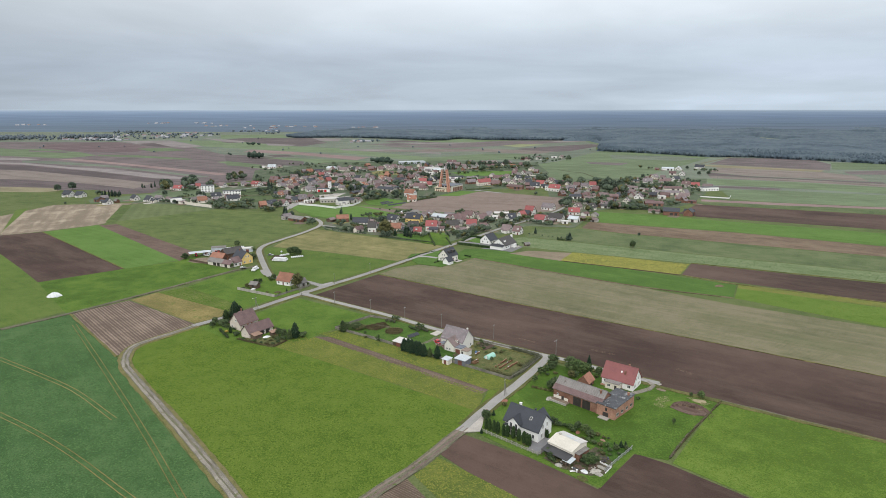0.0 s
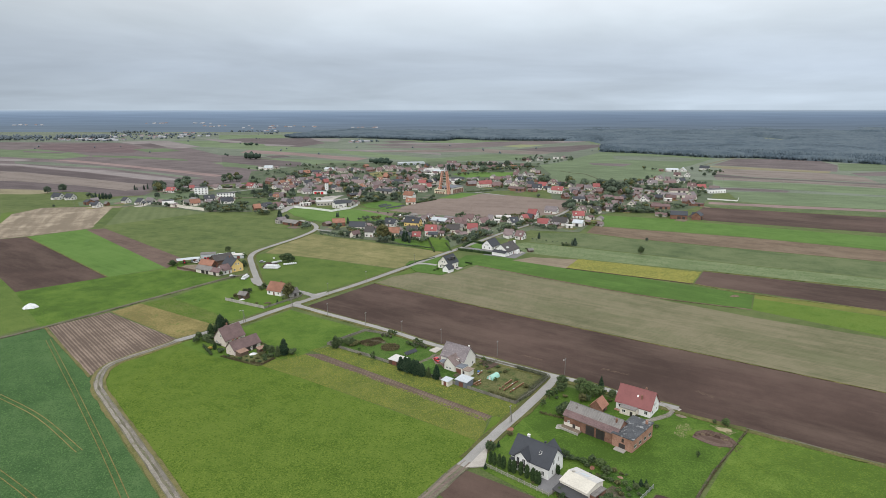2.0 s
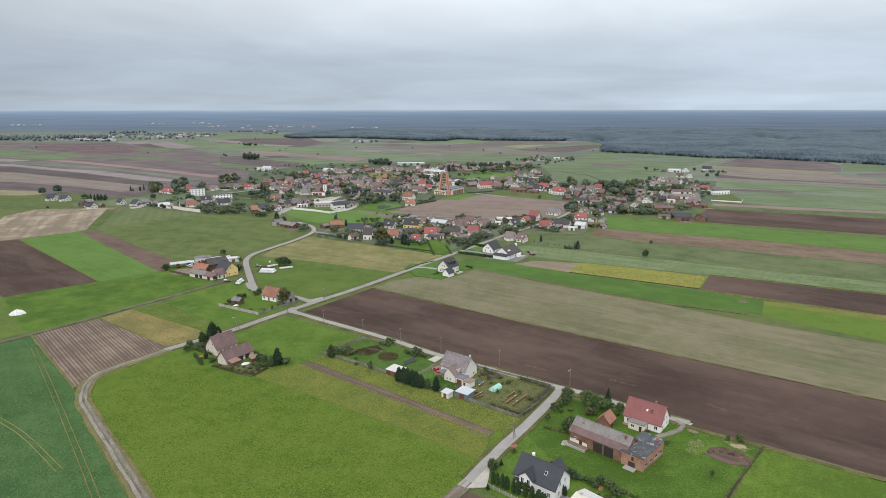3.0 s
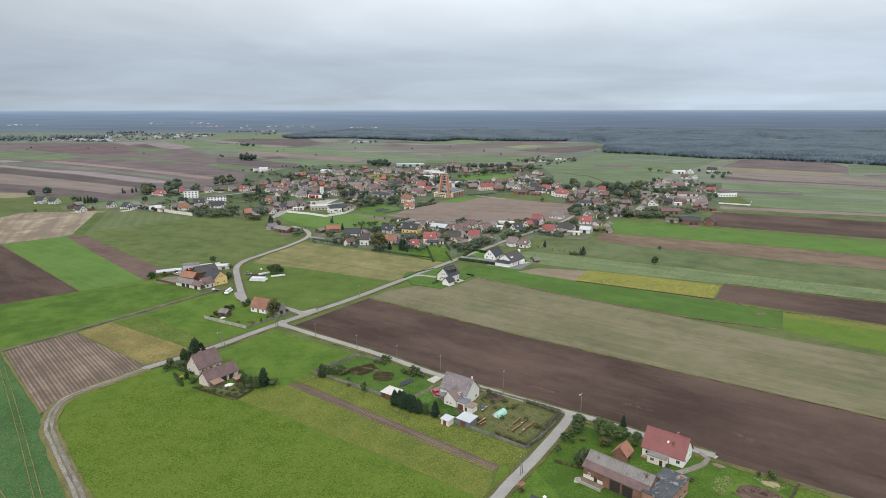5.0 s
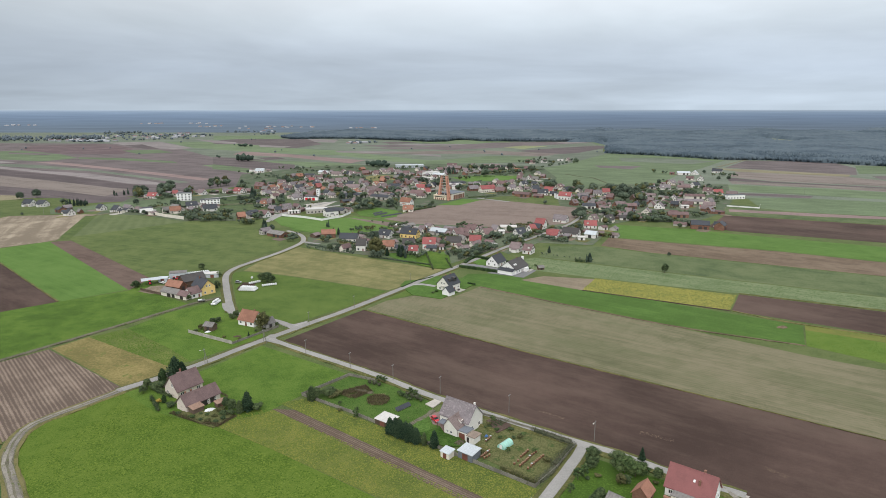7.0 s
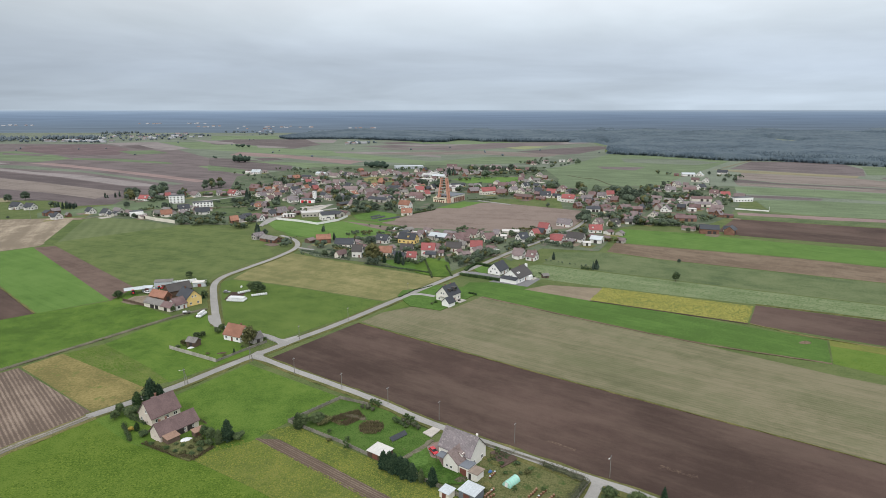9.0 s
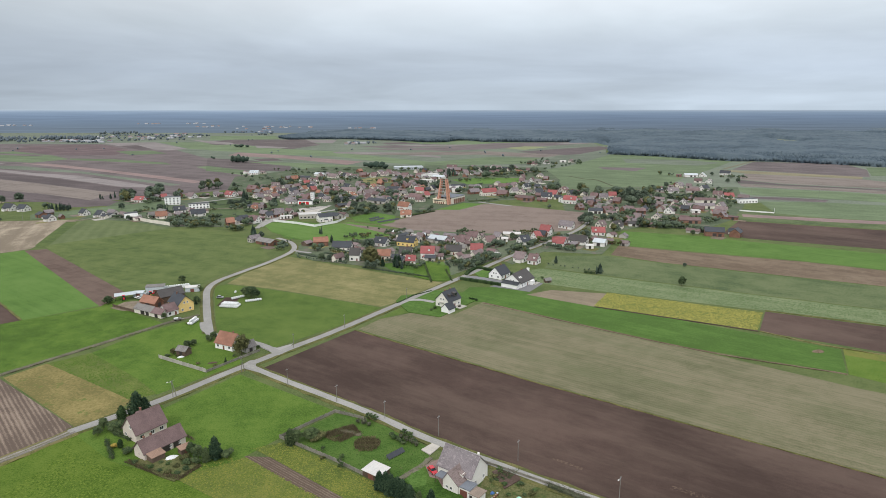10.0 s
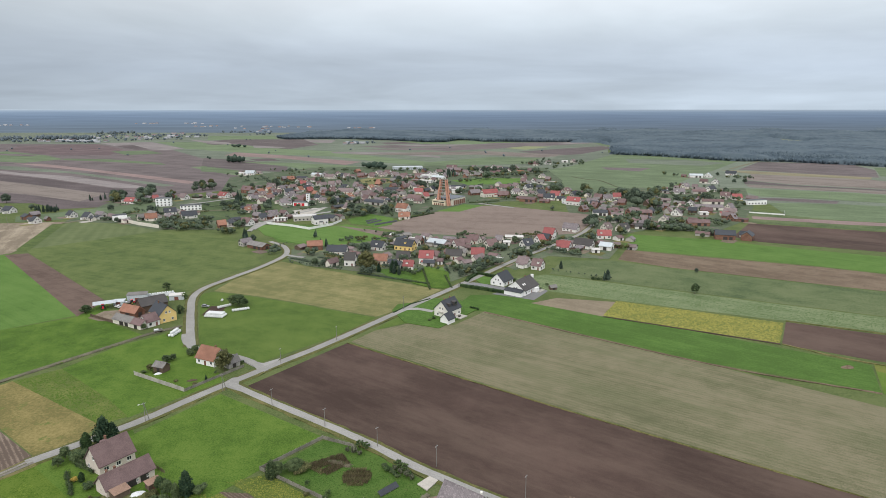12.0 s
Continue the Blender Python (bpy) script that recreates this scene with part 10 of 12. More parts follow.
grove(-165, 967, 12, 12, 8, 6)
grove(-196, 888, 7, 8, 6, 6)
grove(-234, 835, 3, 4, 4, 11, "spruce")
grove(-163, 637, 2, 2, 2, 13, "spruce")
grove(-194, 819, 2, 4, 2, 10, "spruce")
grove(-153, 772, 9, 5, 8, 4)
grove(-109, 656, 2, 2, 3, 7, "spruce")
grove(-68, 641, 15, 4, 12, 4)
grove(-60, 1029, 9, 11, 7, 10)
grove(-34, 1008, 11, 14, 9, 8)
grove(12, 1128, 10, 11, 6, 12, "spruce")
grove(-10, 967, 6, 12, 6, 10)
grove(51, 1186, 6, 12, 5, 13)
grove(69, 1089, 4, 8, 4, 15)
grove(95, 1142, 15, 18, 13, 9)
grove(126, 1142, 15, 18, 11, 9)
grove(155, 1171, 5, 7, 4, 11)
grove(-53, 857, 9, 7, 7, 8)
grove(-58, 790, 5, 10, 6, 9)
grove(-21, 772, 9, 5, 12, 4)
grove(151, 948, 6, 12, 7, 13)
grove(76, 880, 5, 6, 5, 6)
grove(88, 888, 3, 5, 4, 8)
grove(117, 796, 3, 3, 3, 6)
grove(34, 1064, 14, 12, 8, 6)
grove(0, 888, 6, 8, 5, 6)
grove(-69, 912, 11, 11, 8, 7)
grove(51, 842, 7, 3, 6, 3)
grove(128, 987, 13, 10, 8, 6)
grove(110, 930, 12, 7, 6, 5)
grove(72, 977, 10, 10, 6, 6)
grove(-38, 822, 7, 6, 6, 6)
grove(149, 939, 6, 6, 5, 15)
grove(181, 904, 4, 5, 5, 14)
grove(201, 904, 4, 5, 4, 12)
grove(224, 896, 5, 7, 5, 13)
grove(239, 880, 8, 10, 11, 14)
grove(268, 912, 8, 11, 7, 12)
grove(218, 822, 4, 6, 5, 13)
grove(236, 808, 4, 10, 6, 14)
grove(292, 948, 12, 12, 9, 8)
grove(294, 864, 18, 12, 24, 7)
grove(371, 930, 14, 7, 13, 6)
grove(469, 1102, 24, 17, 16, 6)
grove(341, 835, 7, 7, 7, 6)
grove(167, 723, 9, 5, 9, 8)
grove(140, 699, 4, 7, 7, 9)
grove(191, 690, 3, 4, 5, 10)
grove(199, 699, 8, 9, 11, 7)
grove(215, 686, 19, 7, 30, 7)
grove(234, 664, 7, 5, 9, 7)
grove(226, 718, 6, 6, 7, 7)
grove(161, 822, 3, 5, 4, 8)
grove(377, 1142, 6, 11, 5, 5)
grove(365, 1156, 4, 7, 4, 8)
grove(272, 1364, 9, 20, 6, 9)
grove(203, 1398, 18, 25, 10, 8)
grove(215, 1339, 12, 19, 7, 8)
grove(178, 739, 9, 5, 8, 5)
grove(271, 718, 7, 6, 7, 5)
grove(236, 835, 9, 7, 8, 7)
grove(183, 822, 8, 6, 6, 6)
grove(264, 808, 10, 6, 8, 6)
grove(261, 739, 9, 4, 6, 4)
grove(372, 849, 4, 5, 4, 5)
grove(190, 728, 6, 4, 6, 6)
grove(-421, 869, 3, 2, 4, 6, "spruce")
grove(-411, 880, 2, 3, 2, 9, "spruce")
grove(-386, 857, 5, 7, 6, 13)
grove(-378, 864, 5, 7, 6, 9)
grove(-363, 872, 4, 7, 4, 13)
grove(-362, 896, 4, 8, 5, 14)
grove(-344, 849, 4, 5, 4, 8)
grove(-337, 896, 4, 7, 5, 9)
grove(-326, 957, 7, 9, 7, 11)
grove(-314, 967, 6, 9, 7, 12)
grove(-281, 939, 6, 9, 6, 8)
grove(-299, 772, 2, 4, 3, 9, "spruce")
grove(-238, 699, 22, 16, 60, 6)
grove(-262, 709, 9, 8, 12, 6)
grove(-234, 739, 9, 8, 12, 6)
grove(-230, 806, 10, 8, 12, 6)
grove(-235, 835, 2, 4, 2, 11, "spruce")
grove(-194, 677, 7, 5, 12, 5)
grove(-190, 709, 3, 4, 5, 7)
grove(-333, 739, 6, 5, 10, 4)
grove(-428, 794, 14, 3, 12, 7, "spruce")
grove(-446, 802, 5, 3, 5, 7)
grove(-264, 739, 9, 7, 8, 5)
grove(-309, 755, 5, 5, 5, 4)
plant("autumn", -52.2, 546.0, 12.5, 0.95)
plant("oak", -55.0, 548.0, 9.0, 1.0)
plant("dark", -58.8, 597.0, 8.0, 1.1)
plant("dark", -61.6, 600.0, 7.0, 1.1)
plant("pine", -42.9, 539.6, 7.0, 0.8)
plant("pine", -33.4, 538.6, 9.5, 0.8)
plant("pine", -31.4, 541.0, 8.5, 0.8)
for x, y, h in ((15, 540, 6), (17, 535, 5), (20, 543, 7), (23, 538, 6), (12, 544, 5), (27, 549, 8), (31, 553, 7), (36, 563, 7), (40, 560, 6), (9, 549, 5), (-47, 541, 5), (-60, 556, 5), (-70, 560, 5), (-76, 570, 4), (52, 578, 5)):
    grove(x, y, 3, 3, 4, h)
for x, y, h in ((-100, 588, 6), (-84, 600, 5), (-46, 622, 5), (-14, 600, 6), (10, 590, 6), (28, 604, 5), (46, 606, 6), (74, 604, 6), (84, 618, 5), (104, 634, 6), (126, 640, 7), (-70, 612, 5), (58, 590, 6), (66, 584, 5), (-28, 570, 6), (-20, 582, 5), (2, 574, 5), (158, 668, 7), (172, 700, 8),
                (-150, 830, 7), (-140, 900, 7), (-100, 850, 7), (-75, 880, 6), (-40, 900, 7), (-20, 860, 6), (-30, 940, 8), (20, 930, 7), (48, 950, 7), (90, 950, 7), (-120, 940, 7), (-200, 940, 7), (-220, 1000, 8), (-110, 990, 7), (180, 780, 7), (200, 760, 6), (250, 780, 7), (280, 790, 6), (310, 880, 7), (330, 900, 6)):
    grove(x, y, 4, 4, 7, h * 1.1)
undergrowth([(-318, 1057), (-235, 1256), (-4, 1256), (171, 1234), (174, 1073), (122, 900), (41, 900), (-14, 900), (-55, 806), (-118, 794), (-178, 731), (-213, 731)], 230, 77)
undergrowth([(152, 864), (217, 956), (397, 956), (338, 818), (254, 699), (195, 708), (140, 690)], 90, 78)
undergrowth([(-102, 587), (-91, 631), (-34, 670), (62, 670), (149, 678), (136, 608), (53, 567), (6, 524), (-34, 535)], 130, 79)
undergrowth([(-342, 731), (-380, 874), (-277, 874), (-219, 715)], 45, 80)
far_trees()

# ---- the farm and the villa at the lane ----
white_villa(29.6, 199.4, -40)
white_workshop(40.8, 185.9, -46)
red_barn(53.7, 221.8, -43)
brick_annex(64.6, 214.7, -44)
red_roof_house(73.4, 238.1, -38)
house(58.6, 237.2, 52, 5.0, 4.6, 2.3, 4.7, "r_orange", "brick", False, "shed", False, "behind the barn", 0)
tin_shed(39.8, 177.7, -46, 2.6, 2.6, 2.0, "small lean-to with a pale tin roof beside the workshop", posts=True)
panel_wall([(13.3, 199.1), (30.8, 183.6)], 1.3, "low concrete post fence beside the villa drive", name="garden_fence", rail=True)
panel_wall([(30.8, 183.6), (33.9, 186.6)], 1.3, "low concrete fence beside the paved drive", name="garden_fence", rail=True)
panel_wall([(62.8, 187.3), (50.1, 173.8)], 1.4, "grey mesh fence at the end of the garden", "metal", name="garden_fence", rail=True)
plant("thuja", 15.0, 201.1, 4.3, 0.8, where="in a row")
plant("thuja", 16.2, 199.9, 4.5, 0.8, where="in a row")
plant("thuja", 17.6, 199.1, 4.6, 0.8, where="in a row")
plant("thuja", 18.8, 197.9, 4.6, 0.8, where="in a row")
plant("thuja", 20.7, 196.3, 4.5, 0.8, where="in a row")
plant("thuja", 21.9, 195.5, 4.6, 0.8, where="in a row")
plant("thuja", 23.9, 194.4, 4.8, 0.8, where="in a row")
plant("thuja", 25.6, 192.9, 4.6, 0.8, where="in a row")
plant("thuja", 27.2, 191.2, 4.6, 0.8, where="in a row")
plant("thuja", 28.1, 190.1, 4.5, 0.8, where="in a row")
plant("thuja", 28.8, 189.5, 4.5, 0.8, where="in a row")
plant("thuja", 33.0, 197.2, 3.7, 0.8, where="in a row")
plant("thuja", 33.7, 196.5, 3.7, 0.8, where="in a row")
plant("thuja", 34.3, 196.0, 3.7, 0.8, where="in a row")
plant("thuja", 35.1, 195.5, 3.4, 0.8, where="in a row")
plant("thuja", 35.7, 194.8, 3.2, 0.8, where="in a row")
plant("spruce", 18.4, 211.0, 2.4, 1.0, where="beside the villa")
plant("spruce", 13.1, 197.9, 2.2, 1, where="beside the villa")
plant("dark", 15.5, 208.1, 3.5, 1.1, where="beside the villa")
plant("oak", 39.7, 203.6, 2.8, 1.3, where="beside the villa")
plant("bush", 41.5, 203.0, 1.6, 1.4, where="beside the villa")
plant("bush", 43.4, 202.4, 1.5, 1.3, where="beside the villa")
plant("oak", 44.9, 200.5, 2.1, 1.3, where="beside the villa")
plant("dark", 45.5, 198.7, 1.6, 1.4, where="beside the villa")
plant("oak", 49.6, 198.3, 3.1, 1.1, where="beside the villa")
plant("bush", 51.0, 196.3, 1.2, 1.3, where="beside the villa")
plant("bush", 53.5, 196.3, 1.5, 1.2, where="beside the villa")
plant("bush", 55.3, 194.6, 1.0, 1.3, where="beside the villa")
plant("bush", 56.7, 194.0, 0.9, 1.2, where="beside the villa")
plant("spruce", 57.9, 190.6, 1.0, 1.2, where="beside the villa")
plant("spruce", 59.5, 188.4, 1.2, 1.2, where="beside the villa")
plant("dark", 61.0, 187.3, 1.6, 1.1, where="beside the villa")
plant("spruce", 61.6, 186.6, 1.4, 1.3, where="beside the villa")
plant("bush", 57.6, 184.2, 0.9, 1.4, where="beside the villa")
plant("bush", 52.4, 186.8, 1.2, 1.2, where="beside the villa")
plant("oak", 46.6, 178.1, 3.4, 1.1, where="beside the villa")
plant("oak", 34.6, 181.6, 2.5, 1.2, where="beside the villa")
plant("bush", 33.7, 183.6, 1.2, 1.2, where="beside the villa")
plant("bush", 35.7, 179.6, 1.0, 1.3, where="beside the villa")
plant("bush", 54.5, 183.6, 1.0, 1.2, where="beside the villa")
plant("bush", 45.6, 194.6, 1.0, 1.2, where="beside the villa")
plant("thin", 39.7, 207.5, 1.5, 1.4, where="beside the villa")
plant("bush", 27.1, 190.1, 0.7, 1.4, where="beside the villa")
plant("bush", 23.7, 191.7, 0.7, 1.3, where="beside the villa")
plant("autumn", 23.2, 218.4, 1.5, 1.5, where="beside the villa")
mound(36.5, 177.6, -40, 1.3, 0.8, 0.7, "concrete", "heap of pale sacks beside the workshop")
mound(44.1, 174.5, -40, 0.8, 0.5, 0.5, "foil_white", "white tarpaulin bundle on the grass")
mound(47.2, 174.5, -40, 1.8, 0.9, 0.7, "concrete", "heap of broken pale stone")
mound(48.2, 172.8, -40, 1.4, 1, 0.6, "concrete", "heap of concrete scraps")
mound(49.7, 176.6, -40, 1.5, 0.8, 0.5, "concrete", "pale heap of loose rubble")
mound(42.6, 170.5, -40, 2, 1.4, 0.25, "verge", "flat heap of garden waste")
mound(42.6, 176.6, -40, 1.8, 1.2, 0.7, "wood", "heap of old boards")
scrap_heap(38.4, 178.6, 20, "heap of old boards and drums beside the workshop", ("wood", "concrete", "black_roof"), 1)
scrap_heap(41.0, 174.6, -30, "pale scrap boards lying in the churned yard", ("frame_white", "wood", "r_felt"), 2)
scrap_heap(46.4, 175.6, 10, "heap of scrap and pale slabs", ("concrete", "wood", "old_concrete"), 3)
scrap_heap(51.6, 180.6, 50, "dark timber and drums behind the workshop", ("wood", "black_roof", "r_felt"), 4)
scrap_heap(47.0, 189.6, -46, "rusty sheets and drums stacked by the garden", ("deck", "wood", "hive_wood"), 5)
scrap_heap(15.4, 212.8, 30, "stack of reddish timber beside the lane", ("hive_wood", "wood", "brick"), 6, 1.0)
panel_wall([(50.2, 179.1), (53.0, 176.4)], 0.6, "low white block wall of the rubble yard", "frame_white")
panel_wall([(53.0, 176.4), (50.2, 173.0)], 0.6, "low white block wall of the rubble yard", "frame_white")
plant("oak", 47.8, 254.7, 6.0, 1.0, where="beside the barn")
plant("dark", 46.9, 252.3, 3.2, 1.2, where="beside the barn")
plant("oak", 54.9, 251.5, 6.4, 1.0, where="beside the barn")
plant("oak", 56.8, 249.9, 5.6, 1.1, where="beside the barn")
plant("oak", 59.5, 247.5, 5.2, 1.0, where="beside the barn")
plant("oak", 61.9, 248.3, 4.3, 1.0, where="beside the barn")
plant("dark", 66.2, 246.7, 3.5, 1.1, where="beside the barn")
plant("spruce", 64.3, 256.4, 5.2, 1.1, where="beside the barn")
plant("thin", 41.4, 246.0, 4.0, 1.2, where="beside the barn")
plant("thin", 43.5, 247.5, 4.0, 1.2, where="beside the barn")
plant("thin", 37.8, 239.2, 3.2, 1.2, where="beside the barn")
plant("dark", 45.4, 235.0, 4.0, 1.1, where="beside the barn")
plant("dark", 43.6, 232.9, 3.5, 1.2, where="beside the barn")
plant("autumn", 53.9, 243.7, 3.2, 1.1, where="beside the barn")
plant("bush", 47.9, 247.5, 1.4, 1.4, where="beside the barn")
plant("bush", 44.3, 246.0, 1.3, 1.2, where="beside the barn")
plant("dark", 55.7, 243.7, 2.9, 1.2, where="beside the barn")
plant("bush", 64.6, 243.7, 1.4, 1.2, where="beside the barn")
plant("bush", 76.0, 223.6, 1.4, 1.1, where="beside the barn")
plant("bush", 71.3, 231.5, 1.3, 1.6, where="beside the barn")
hedge(36.3, 234.3, 44.1, 230.1, 1.2, 0.7, "thin rough hedge between the lane and farm", "leaf_autumn")
plant("oak", 101.1, 224.5, 3.0, 0.95, where="in the farmyard")
plant("oak", 97.8, 226.3, 1.8, 0.9, where="in the farmyard")
plant("thin", 82.8, 203.9, 2.6, 0.9, where="in the farmyard")
area("yard", "soil_mid", [(86.2, 217.2), (89.0, 219.4), (92.4, 219.9), (96.0, 217.6), (98.4, 215.2), (99.6, 212.6), (97.2, 210.2), (94.4, 210.6), (91.2, 211.4), (88.4, 214.2)], "dug patch of bare reddish earth", z=0.24)
# A low mound of darker soil in place of the hole's inner shade.
mound(92.6, 215.0, -36, 4.6, 1.5, 0.18, "soil", "low dark earth mound painting the shade inside the hole")
earth_cut([(86.4, 217.4), (88.6, 219.6), (92.2, 220.2), (95.8, 218.4), (98.4, 215.8), (99.8, 212.8)], "cut edge of a freshly dug hole in the grass")
heaps = random.Random(8)
for k in range(13):   # the broken rim of the hole
    t = k / 12
    mound(round(87.6 + 11.0 * t + heaps.uniform(-.3, .3), 1), round(217.6 + 1.4 * math.sin(3.1 * t) - 5.2 * t * t + heaps.uniform(-.4, .4), 1), heaps.uniform(-60, 20), heaps.uniform(0.6, 1.2), heaps.uniform(0.4, 0.7), heaps.uniform(0.4, 0.8), heaps.choice(("soil_red", "soil_mid", "soil")), "clod of dug up brown earth")
mound(99.6, 222.0, -30, 2.6, 1.7, 0.12, "dry_litter", "low round patch of pale dry litter")
tufts([(36.7, 290.8), (44.9, 284.9), (44.1, 283.9), (35.9, 289.8)], 150, 0.14, "pale_clod", "thin streak of pale dry clods on the ploughed soil", 41)
tufts([(69.9, 275.6), (80.0, 269.5), (78.8, 267.7), (68.7, 273.8)], 170, 0.14, "pale_clod", "thin streak of pale dry clods on the ploughed soil", 42)
tufts([(102.8, 253.4), (107.3, 247.9), (105.9, 246.7), (101.4, 252.2)], 110, 0.14, "pale_clod", "thin streak of pale dry clods on the ploughed soil", 43)
tufts([(84.1, 225.3), (88.4, 226.9), (88.3, 220.5), (82.4, 215.9), (80.5, 219)], 330, 0.2, "dry_litter", "scattered pale straw on the grass", 31)
tufts([(95.7, 225.5), (101.5, 225.3), (104.2, 220.3), (98.6, 218.2)], 260, 0.2, "dry_litter", "scattered pale straw on the grass", 32)
tufts([(94.5, 212.5), (99.4, 214.5), (101.5, 210.6), (97.0, 207.4)], 160, 0.22, "weed_brown", "churned dead weeds beside the hole", 33)
ribbon("bank", "rubble_yard", [(108.4, 222.6), (97.1, 210.0), (90.9, 203.1), (84.9, 196.5), (73.4, 181.6)], 0.5, "rough bank of dark earth along the ditch", top=0.36, ragged=0.28)
reeds(108.0, 222.0, 92.4, 204.6, 0.55, 0.7, "dead weeds along the earth bank", "weed_brown")
reeds(92.4, 204.6, 74.0, 182.4, 0.5, 0.6, "dead weeds along the earth bank", "weed_brown")

# ---- the slate roofed house and its gardens ----
slate_house(6.5, 280.4, -37)
tin_shed(-20.4, 281.0, -36, 6.6, 5.2, 2.1, "low dark shed with a white sheet metal roof", "wood", "r_white")
tin_shed(1.4, 259.0, -38, 3.4, 3.0, 2.2, "small cream shed with a pale tin roof", "cream")
tin_shed(8.5, 258.8, -38, 5.6, 4.8, 2.6, "grey metal garage with a pale tin roof", "r_felt_plain")
car(-2.9, 282.3, -62, "red_paint", "small red car parked on the reddish yard")
polytunnel(21.0, 265.6, 48)
beehive(25.4, 258.3, 40)
beehive(26.1, 259.2, 55)
beehive(26.8, 260.0, 50)
beehive(27.4, 260.9, 50)
beehive(28.1, 261.9, -35)
beehive(28.3, 258.3, 40)
beehive(29.1, 259.3, 55)
beehive(29.9, 260.2, 50)
beehive(30.7, 261.2, 40)
beehive(24.5, 253.1, 55)
beehive(25.1, 253.9, -35)
beehive(25.7, 254.7, 55)
beehive(26.4, 255.5, 40)
beehive(27.0, 256.3, 50)
beehive(27.6, 257.1, 40)
beehive(28.3, 253.7, 40)
beehive(29.0, 254.5, -35)
beehive(29.8, 255.4, 55)
beehive(30.5, 256.2, 50)
beehive(31.3, 257.1, 50)
beehive(32.0, 258.0, 40)
beehive(32.8, 258.9, 55)
beehive(12.5, 258.3, 50)
beehive(13.0, 259.0, -35)
beehive(13.6, 259.7, 50)
beehive(14.2, 260.4, 55)
beehive(14.7, 261.1, 55)
beehive(15.3, 261.9, 50)
beehive(13.4, 257.5, 50)
beehive(14.3, 258.3, 50)
beehive(15.2, 259.1, 55)
beehive(14.7, 268.1, 50)
beehive(15.3, 269.0, 40)
beehive(15.9, 269.8, 50)
beehive(16.4, 270.7, 40)
beehive(22.8, 254.2, 50)
beehive(24.2, 255.9, 50)
beehive(26.8, 251.5, -35)
beehive(27.9, 252.8, 50)
beehive(29.0, 254.2, 55)
for k in range(-3, 4):   # the round bed of dry reeds on the lawn
    w = 4.4 * math.sqrt(1 - (k / 3.6) ** 2)
    reeds(-25.4 - w, 299.2 + k * 1.25, -25.4 + w, 299.2 + k * 1.25, 0.8 + 0.25 * (3 - abs(k)) / 3, 1.6, "round bed of dry brown reeds", "reed" if k % 2 else "weed_brown")
reeds(-40.5, 304.6, -30.8, 310.6, 0.9, 4.2, "band of dead brown weeds across the garden", "weed_brown")
reeds(-35.9, 301.2, -29.6, 307.8, 1.0, 3.4, "band of dead brown weeds across the garden", "weed_brown")
reeds(-40.5, 304.6, -35.9, 301.2, 0.7, 2.0, "band of dead brown weeds across the garden", "reed")
for x, y, h, wide in ((-28.2, 313.0, 2.4, 0.95), (-30.4, 313.6, 2.0, 0.9), (-26.2, 311.6, 1.8, 0.9), (-10.2, 299.6, 2.4, 0.95), (-12.2, 301.2, 2.2, 0.95), (-14.2, 303.0, 2.0, 0.9), (-8.6, 298.0, 1.9, 0.9), (-42.6, 303.4, 1.9, 1.1)):
    plant("willow", x, y, h, wide, where="in the walled garden")
plant("bush", -17.7, 305.1, 1.3, 1.3, 1, where="in the walled garden")
plant("bush", -16.8, 303.9, 1.3, 1.3, 1, where="in the walled garden")
plant("bush", -15.8, 302.7, 1.3, 1.3, 1, where="in the walled garden")
plant("bush", -14.9, 301.6, 1.3, 1.3, 1, where="in the walled garden")
plant("bush", -13.9, 300.4, 1.3, 1.3, 1, where="in the walled garden")
plant("bush", -13.0, 299.2, 1.3, 1.3, 1, where="in the walled garden")
plant("dark", -45.1, 303.0, 3.4, 1.5, where="in the walled garden")
plant("thin", -32.5, 289.9, 2.0, 1.2, where="in the walled garden")
plant("thin", -39.6, 294.8, 2.0, 1.2, where="in the walled garden")
solar_frame(-15.2, 292.2, 45.6, 7.1)
ribbon("track", "track", [(-12.8, 278.9), (-6.9, 283.9), (-4.5, 289.9)], 1.3, "trodden earth path across the lawn", top=0.36, ragged=0.25)
area("yard", "soil_mid", [(15.8, 282.6), (21.2, 286.2), (24.5, 278.6), (18.8, 273.6)], "dark bed of a vegetable garden")
hedge(15.4, 277.5, 19.0, 282.6, 0.7, 0.9, "low row of garden vegetables", "leaf_dark")
hedge(17.2, 278.0, 20.6, 282.8, 0.7, 0.9, "low row of garden vegetables", "leaf_dark")
hedge(19.0, 278.6, 22.3, 283.1, 0.7, 0.9, "low row of garden vegetables", "leaf_dark")
hedge(20.8, 279.2, 24.0, 283.3, 0.7, 0.9, "low row of garden vegetables", "leaf_dark")
plant("bush", 19.7, 270.5, 1.0, 1.6, 0, where="in the garden")
plant("bush", 23.9, 275.8, 1.3, 1.6, 1, where="in the garden")
plant("bush", 27.7, 272.6, 1.1, 1.6, 0, where="in the garden")
plant("bush", 24.4, 270.5, 0.9, 1.6, 1, where="in the garden")
mound(5.6, 266.9, 20, 2.0, 1.4, 1.2, "rubble_yard", "grey heap of scrap and firewood beside the sheds")
mound(15.0, 271.5, 20, 0.7, 0.5, 0.7, "blue_paint", "small blue plastic barrel heap")
panel_wall([(-56.1, 303.2), (-34.6, 288.8), (-16.5, 274.9), (4.1, 259.6), (16.2, 250.5), (27.6, 241.9)], 1.25, "long mossy grey concrete panel wall round the garden", "old_concrete")
